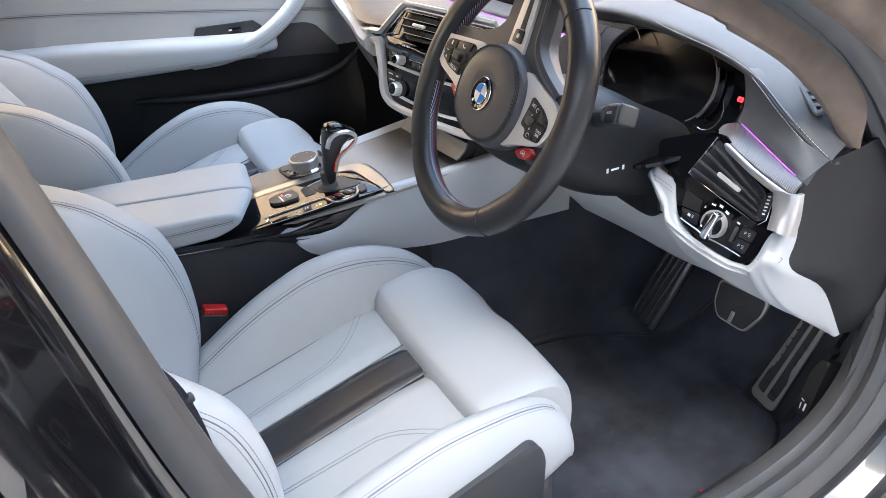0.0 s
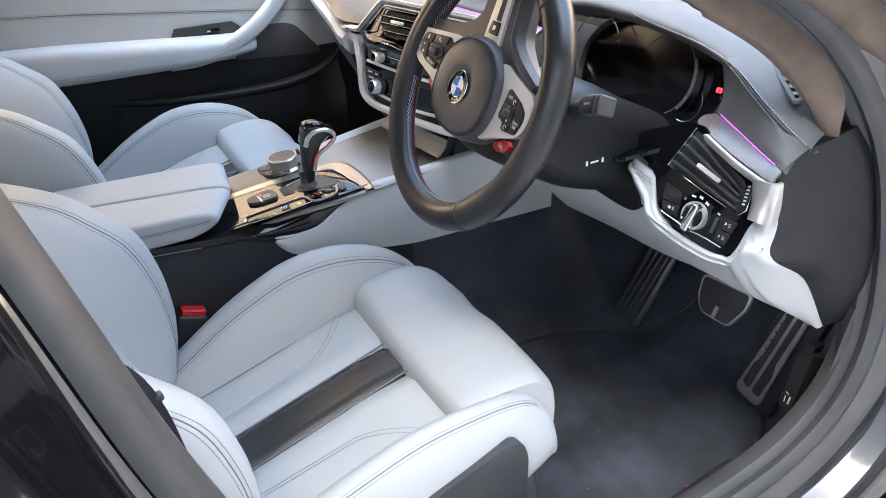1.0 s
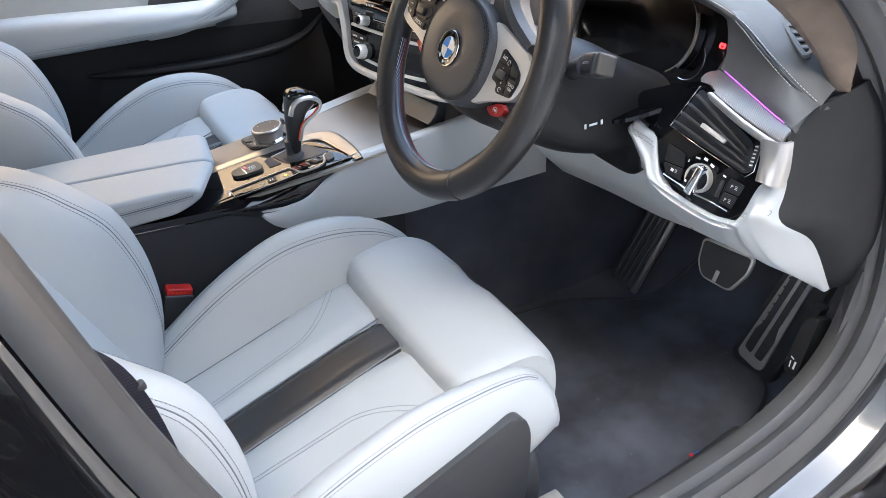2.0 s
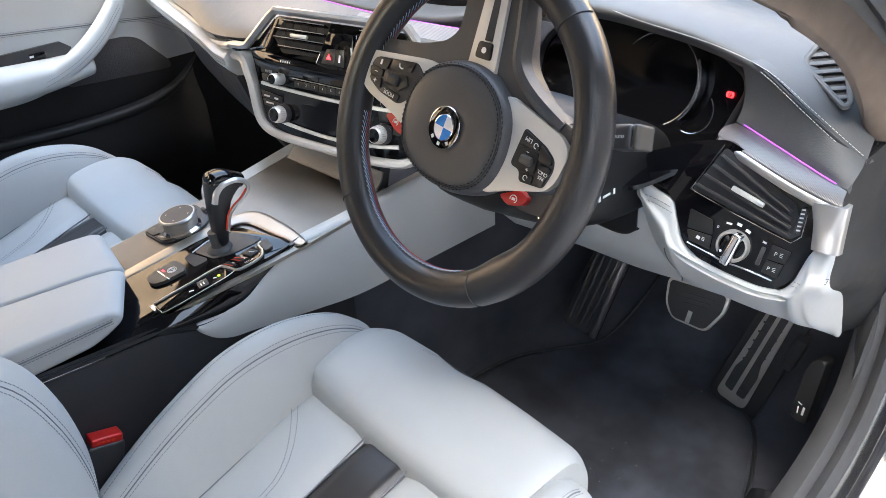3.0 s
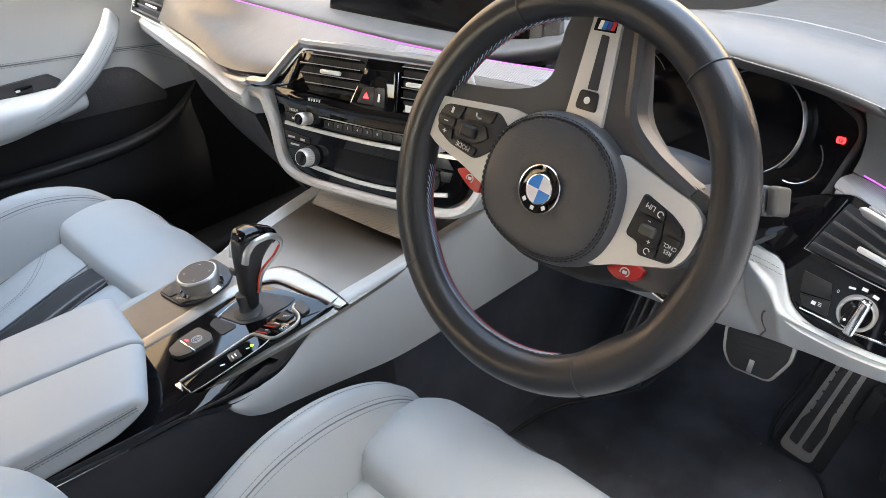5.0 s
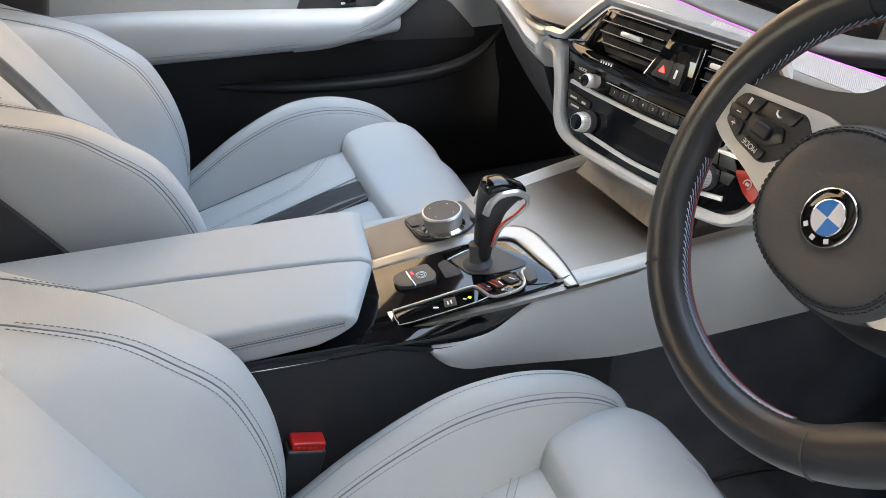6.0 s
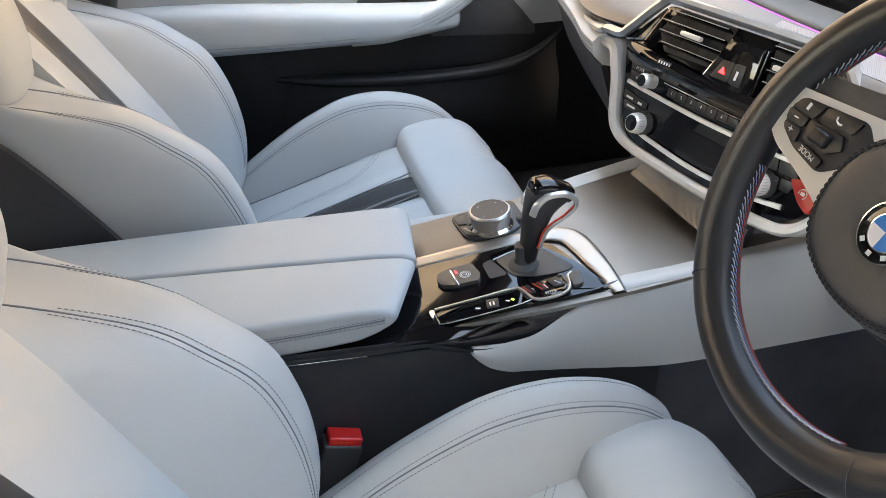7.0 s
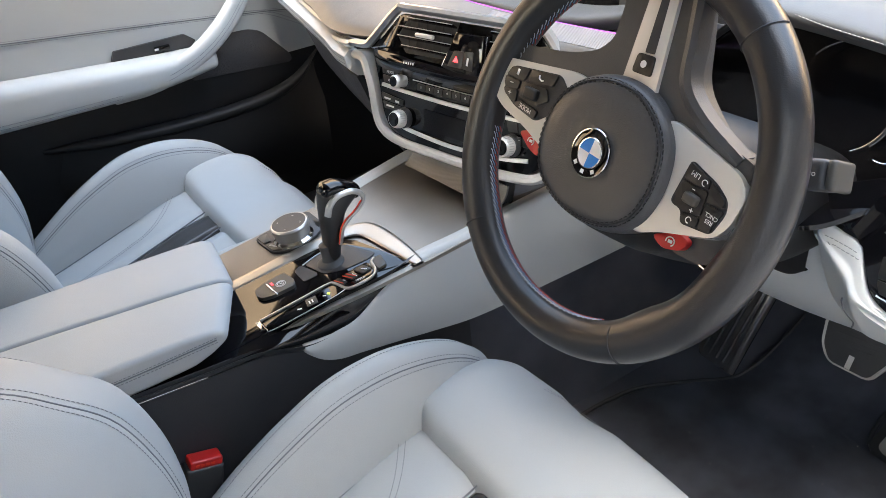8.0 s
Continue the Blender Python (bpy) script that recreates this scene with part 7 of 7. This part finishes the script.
REST = material("polished_rubber", (0.055, 0.056, 0.060), 0.24, vary=0.15, vary_scale=20, coat=0.5)
rest = thing("foot_rest", (0.21, 0.5, 0.3), "black ribbed rubber foot rest", "foot rest")
fp = basis((0.186, 0.478, 0.304), (1, -0.10, 0.0), (0.13, 0.50, 0.86))
part("pad", plate(soften([(-0.030, 0.0), (0.034, 0.0), (0.048, 0.28), (-0.020, 0.28)], 0.010), fp, 0.022, 0.006, 3), REST, rest)
for k in range(4):
    part("rib", tube([fp @ Vector((-0.020 + 0.0145 * k, 0.012, 0.021)), fp @ Vector((-0.016 + 0.016 * k, 0.14, 0.023)), fp @ Vector((-0.010 + 0.0165 * k, 0.275, 0.023))], 0.0035, 8, n=14), REST, rest)
part("edge", tube([fp @ Vector((0.036, 0.000, 0.012)), fp @ Vector((0.041, 0.14, 0.014)), fp @ Vector((0.048, 0.28, 0.014))], 0.0095, 12, n=14), REST, rest, "rounded glossy edge")
# kick panel with the bonnet release lever
kick = [[(0.690, 0.27, 0.30), (0.662, 0.36, 0.27), (0.655, 0.42, 0.27), (0.640, 0.55, 0.28), (0.60, 0.72, 0.30)], [(0.692, 0.315, 0.42), (0.668, 0.395, 0.38), (0.660, 0.43, 0.38), (0.642, 0.55, 0.38), (0.60, 0.72, 0.40)], [(0.691, 0.388, 0.495), (0.674, 0.415, 0.50), (0.664, 0.44, 0.50), (0.645, 0.55, 0.50), (0.61, 0.72, 0.50)], [(0.689, 0.420, 0.615), (0.676, 0.425, 0.62), (0.668, 0.45, 0.62), (0.65, 0.55, 0.62), (0.62, 0.72, 0.62)]]
tagged(part("kick_panel", surf(kick, 16, 24, 0.01), PLASTIC), "black plastic kick panel beside the pedals", "trim", kind="structure")
release = thing("bonnet_release", (0.645, 0.40, 0.42), "black bonnet release lever with white symbol", "lever")
rp = basis((0.6320, 0.414, 0.462), (0, 0.29, 0.955), (-1, 0.10, 0))
part("lever", plate(soften([(-0.048, -0.012), (-0.046, 0.012), (0.025, 0.011), (0.048, 0.004), (0.050, -0.012)], 0.006), rp @ pose(0, 0, -0.012), 0.028, 0.004, 3), COLUMN_BLACK, release)
for piece in (bar(rp, -0.036, -0.004, -0.024, -0.004, 0.003, 0.0005, 0.0163, 0), bar(rp, -0.036, 0.003, -0.026, 0.004, 0.0015, 0.0005, 0.0163, 0), bar(rp, -0.022, 0.0, -0.020, 0.006, 0.0015, 0.0005, 0.0163, 0),):
    part("mark", piece, WHITE_PRINT, release)

# driver's belt lying at the seat's outer side
belt = thing("seat_belt", (0.66, -0.46, 0.85), "dark seat belt hanging beside the seat with its tongue", "seat belt")
part("webbing", sweep([(0.735, -0.575, 1.10), (0.700, -0.535, 0.96), (0.668, -0.495, 0.865), (0.648, -0.465, 0.800), (0.645, -0.45, 0.68), (0.655, -0.43, 0.45)], [(-0.023, -0.0006), (-0.023, 0.0006), (0.023, 0.0006), (0.023, -0.0006)], [Vector((0.6, 0.8, 0.2)), Vector((0.6, 0.7, 0.4)), Vector((0.7, 0.6, 0.4)), Vector((0.9, 0.4, 0.2)), Vector((1, 0.1, 0)), Vector((1, 0, 0))], 40), material("belt_webbing", (0.012, 0.012, 0.022), 0.6, vary=0.1, bump=0.5, bump_scale=420, kind="Y"), belt)
part("tongue", rbox((0.008, 0.026, 0.010), pose(0.636, -0.452, 0.796, 12, 10, 8), 0.004, 3), PLASTIC, belt)

# ---- passenger door ----
door = thing("passenger_door", (-0.76, -0.1, 0.4), "closed passenger door with pale leather lining and black lower part", "car door", move=(-0.045, 0.008, 0.018))
rows = [[(-0.745, y, 0.70), (-0.742, y, 0.76), (-0.744, y, 0.83), (-0.752, y, 0.892), (-0.765, y, 0.94), (-0.80, y, 0.965)] for y in (-0.72, -0.45, -0.2, 0.1, 0.30, 0.55)]
up = part("upper_panel", surf(rows, 36, 30, 0.012), LEATHER_DOOR, door, "pale leather upper panel")
LINE = [(-0.7345, -0.72, 0.874), (-0.7342, -0.4515, 0.860), (-0.7316, -0.2, 0.836), (-0.7303, 0.0546, 0.809), (-0.7300, 0.2, 0.792), (-0.7300, 0.30, 0.776)]
for dz in (-0.0035, 0.0035):
    part("stitching", stitch(cr([(x, y, z + dz) for x, y, z in LINE], 100), (1, 0, 0)), THREAD, up)
part("seam", tube(cr(LINE, 60), 0.0009, 6), SEAM, up)
rows = [[(-0.735, y, 0.71), (-0.728, y, 0.65), (-0.735, y, 0.56), (-0.745, y, 0.42), (-0.76, y, 0.30)] for y in (-0.72, -0.45, -0.2, 0.1, 0.30, 0.60)]
part("lower_panel", surf(rows, 30, 30, 0.012), COLUMN_BLACK, door, "black lower panel")
# arm rest cushion and pull handle
st = [((-0.714, -0.66, 0.752), (0.032, 0, 0), (0, 0, 0.050)), ((-0.708, -0.45, 0.752), (0.042, 0, 0), (0, 0, 0.045)), ((-0.704, -0.28, 0.746), (0.047, 0, 0), (0, 0, 0.039)), ((-0.702, -0.10, 0.740), (0.048, 0, 0), (0, 0, 0.031)), ((-0.708, 0.02, 0.742), (0.040, 0, 0), (0, 0, 0.022))]
ar = part("arm_rest", pillow(st, 36, 36, 2.8, 0.6), LEATHER_DOOR, door, "pale leather arm rest")
for dz in (0.0, 0.006):
    part("stitching", stitch(cr([(-0.6735, -0.62, 0.724 + dz), (-0.6650, -0.45, 0.724 + dz), (-0.6560, -0.28, 0.722 + dz), (-0.6520, -0.17, 0.722 + dz)], 80), (1, 0, -0.2)), THREAD, ar)
HP = [(-0.690, -0.175, 0.724), (-0.680, -0.115, 0.728), (-0.676, -0.055, 0.741), (-0.677, 0.005, 0.765), (-0.684, 0.060, 0.800), (-0.700, 0.108, 0.840), (-0.735, 0.140, 0.866)]
st = [(p, (0.017, 0, 0), Vector(u) * 0.85) for p, u in zip(HP, [(0, 0.004, 0.024), (0, -0.004, 0.024), (0, -0.008, 0.022), (0, -0.014, 0.018), (0, -0.016, 0.016), (0.004, -0.016, 0.016), (0.01, -0.014, 0.016)])]
hd = part("pull_handle", pillow(st, 40, 28, 2.8, 0.3), LEATHER_DOOR, door, "pale leather pull handle")
for dz in (-0.004, 0.004):
    part("stitching", stitch(cr([(p[0] + 0.0205, p[1], p[2] + dz) for p in HP[:6]], 90), (1, 0, 0)), THREAD, hd)
part("switch_panel", plate(soften([(-0.152, 0.762), (-0.160, 0.772), (-0.150, 0.792), (-0.01, 0.792), (0.01, 0.776), (-0.005, 0.764)], 0.003), basis((-0.7345, 0, 0), (0, 1, 0), (0, 0, 1)), 0.012, 0.002), PLASTIC, door, "black switch panel")
part("window_switch", rbox((0.008, 0.030, 0.010), pose(-0.7200, -0.060, 0.777), 0.002), GLOSS, door)
part("mark", rbox((0.0006, 0.008, 0.004), pose(-0.7157, -0.072, 0.778), 0), WHITE_PRINT, door)
part("window_frame", sweep([(-0.765, 0.45, 0.93), (-0.715, 0.25, 1.05), (-0.678, 0.0, 1.19), (-0.64, -0.2, 1.275), (-0.625, -0.45, 1.30), (-0.63, -0.75, 1.29)], rounded(0.09, 0.055, 0.02), (0, 0, 1), 30), SOFT_BLACK, door, "black window frame")
# speaker grille and pale corner
part("speaker_grille", plate(soften([(-0.020, 0.696), (0.205, 0.680), (0.208, 0.694), (0.150, 0.760), (0.122, 0.770), (0.06, 0.772)], 0.012), basis((-0.7370, 0, 0), (0, 1, 0), (0, 0, 1)), 0.009, 0.002), MESH_GREY, door, "dark grey speaker grille")
for dz in (0.0, 0.007):
    part("stitching", stitch(cr([(-0.7293, 0.12, 0.800 + dz), (-0.7293, 0.17, 0.790 + dz), (-0.7293, 0.22, 0.765 + dz), (-0.7293, 0.27, 0.735 + dz)], 40), (1, 0, 0)), THREAD, up)
# door pocket with its lip
st = [((-0.738, -0.33, 0.640), (0.010, 0, 0), (0, 0, 0.006)), ((-0.716, -0.22, 0.630), (0.016, 0, 0), (0, 0, 0.010)), ((-0.703, -0.06, 0.622), (0.018, 0, 0), (0, 0, 0.012)), ((-0.702, 0.10, 0.624), (0.018, 0, 0), (0, 0, 0.012)), ((-0.712, 0.20, 0.645), (0.016, 0, 0), (0, 0.004, 0.010)), ((-0.738, 0.27, 0.690), (0.012, 0, 0), (0, 0.006, 0.006))]
part("pocket_lip", pillow(st, 30, 20, 2.6, 0.5), COLUMN_BLACK, door)
rows = [[(x, y, 0.618 + d), (x + 0.002, y, 0.52), (-0.745, y, 0.42)] for x, y, d in ((-0.736, -0.32, 0.014), (-0.704, -0.20, 0.006), (-0.690, -0.05, 0.0), (-0.689, 0.10, 0.002), (-0.704, 0.20, 0.018), (-0.736, 0.27, 0.06))]
part("pocket", surf(rows, 14, 30, 0.006), COLUMN_BLACK, door)
part("door_release", plate(soften([(-0.30, 0.905), (-0.16, 0.905), (-0.15, 0.925), (-0.31, 0.928)], 0.006), basis((-0.772, 0, 0), (0, 1, 0), (-0.3, 0, 1)), 0.012, 0.003), PLASTIC, door, "black door release")
# far edge of the door opening
tagged(part("far_pillar", rbox((0.10, 0.10, 0.75), pose(-0.745, -0.62, 0.85, -14), 0.02, 3), SOFT_BLACK), "dark far centre pillar", "pillar", kind="structure")
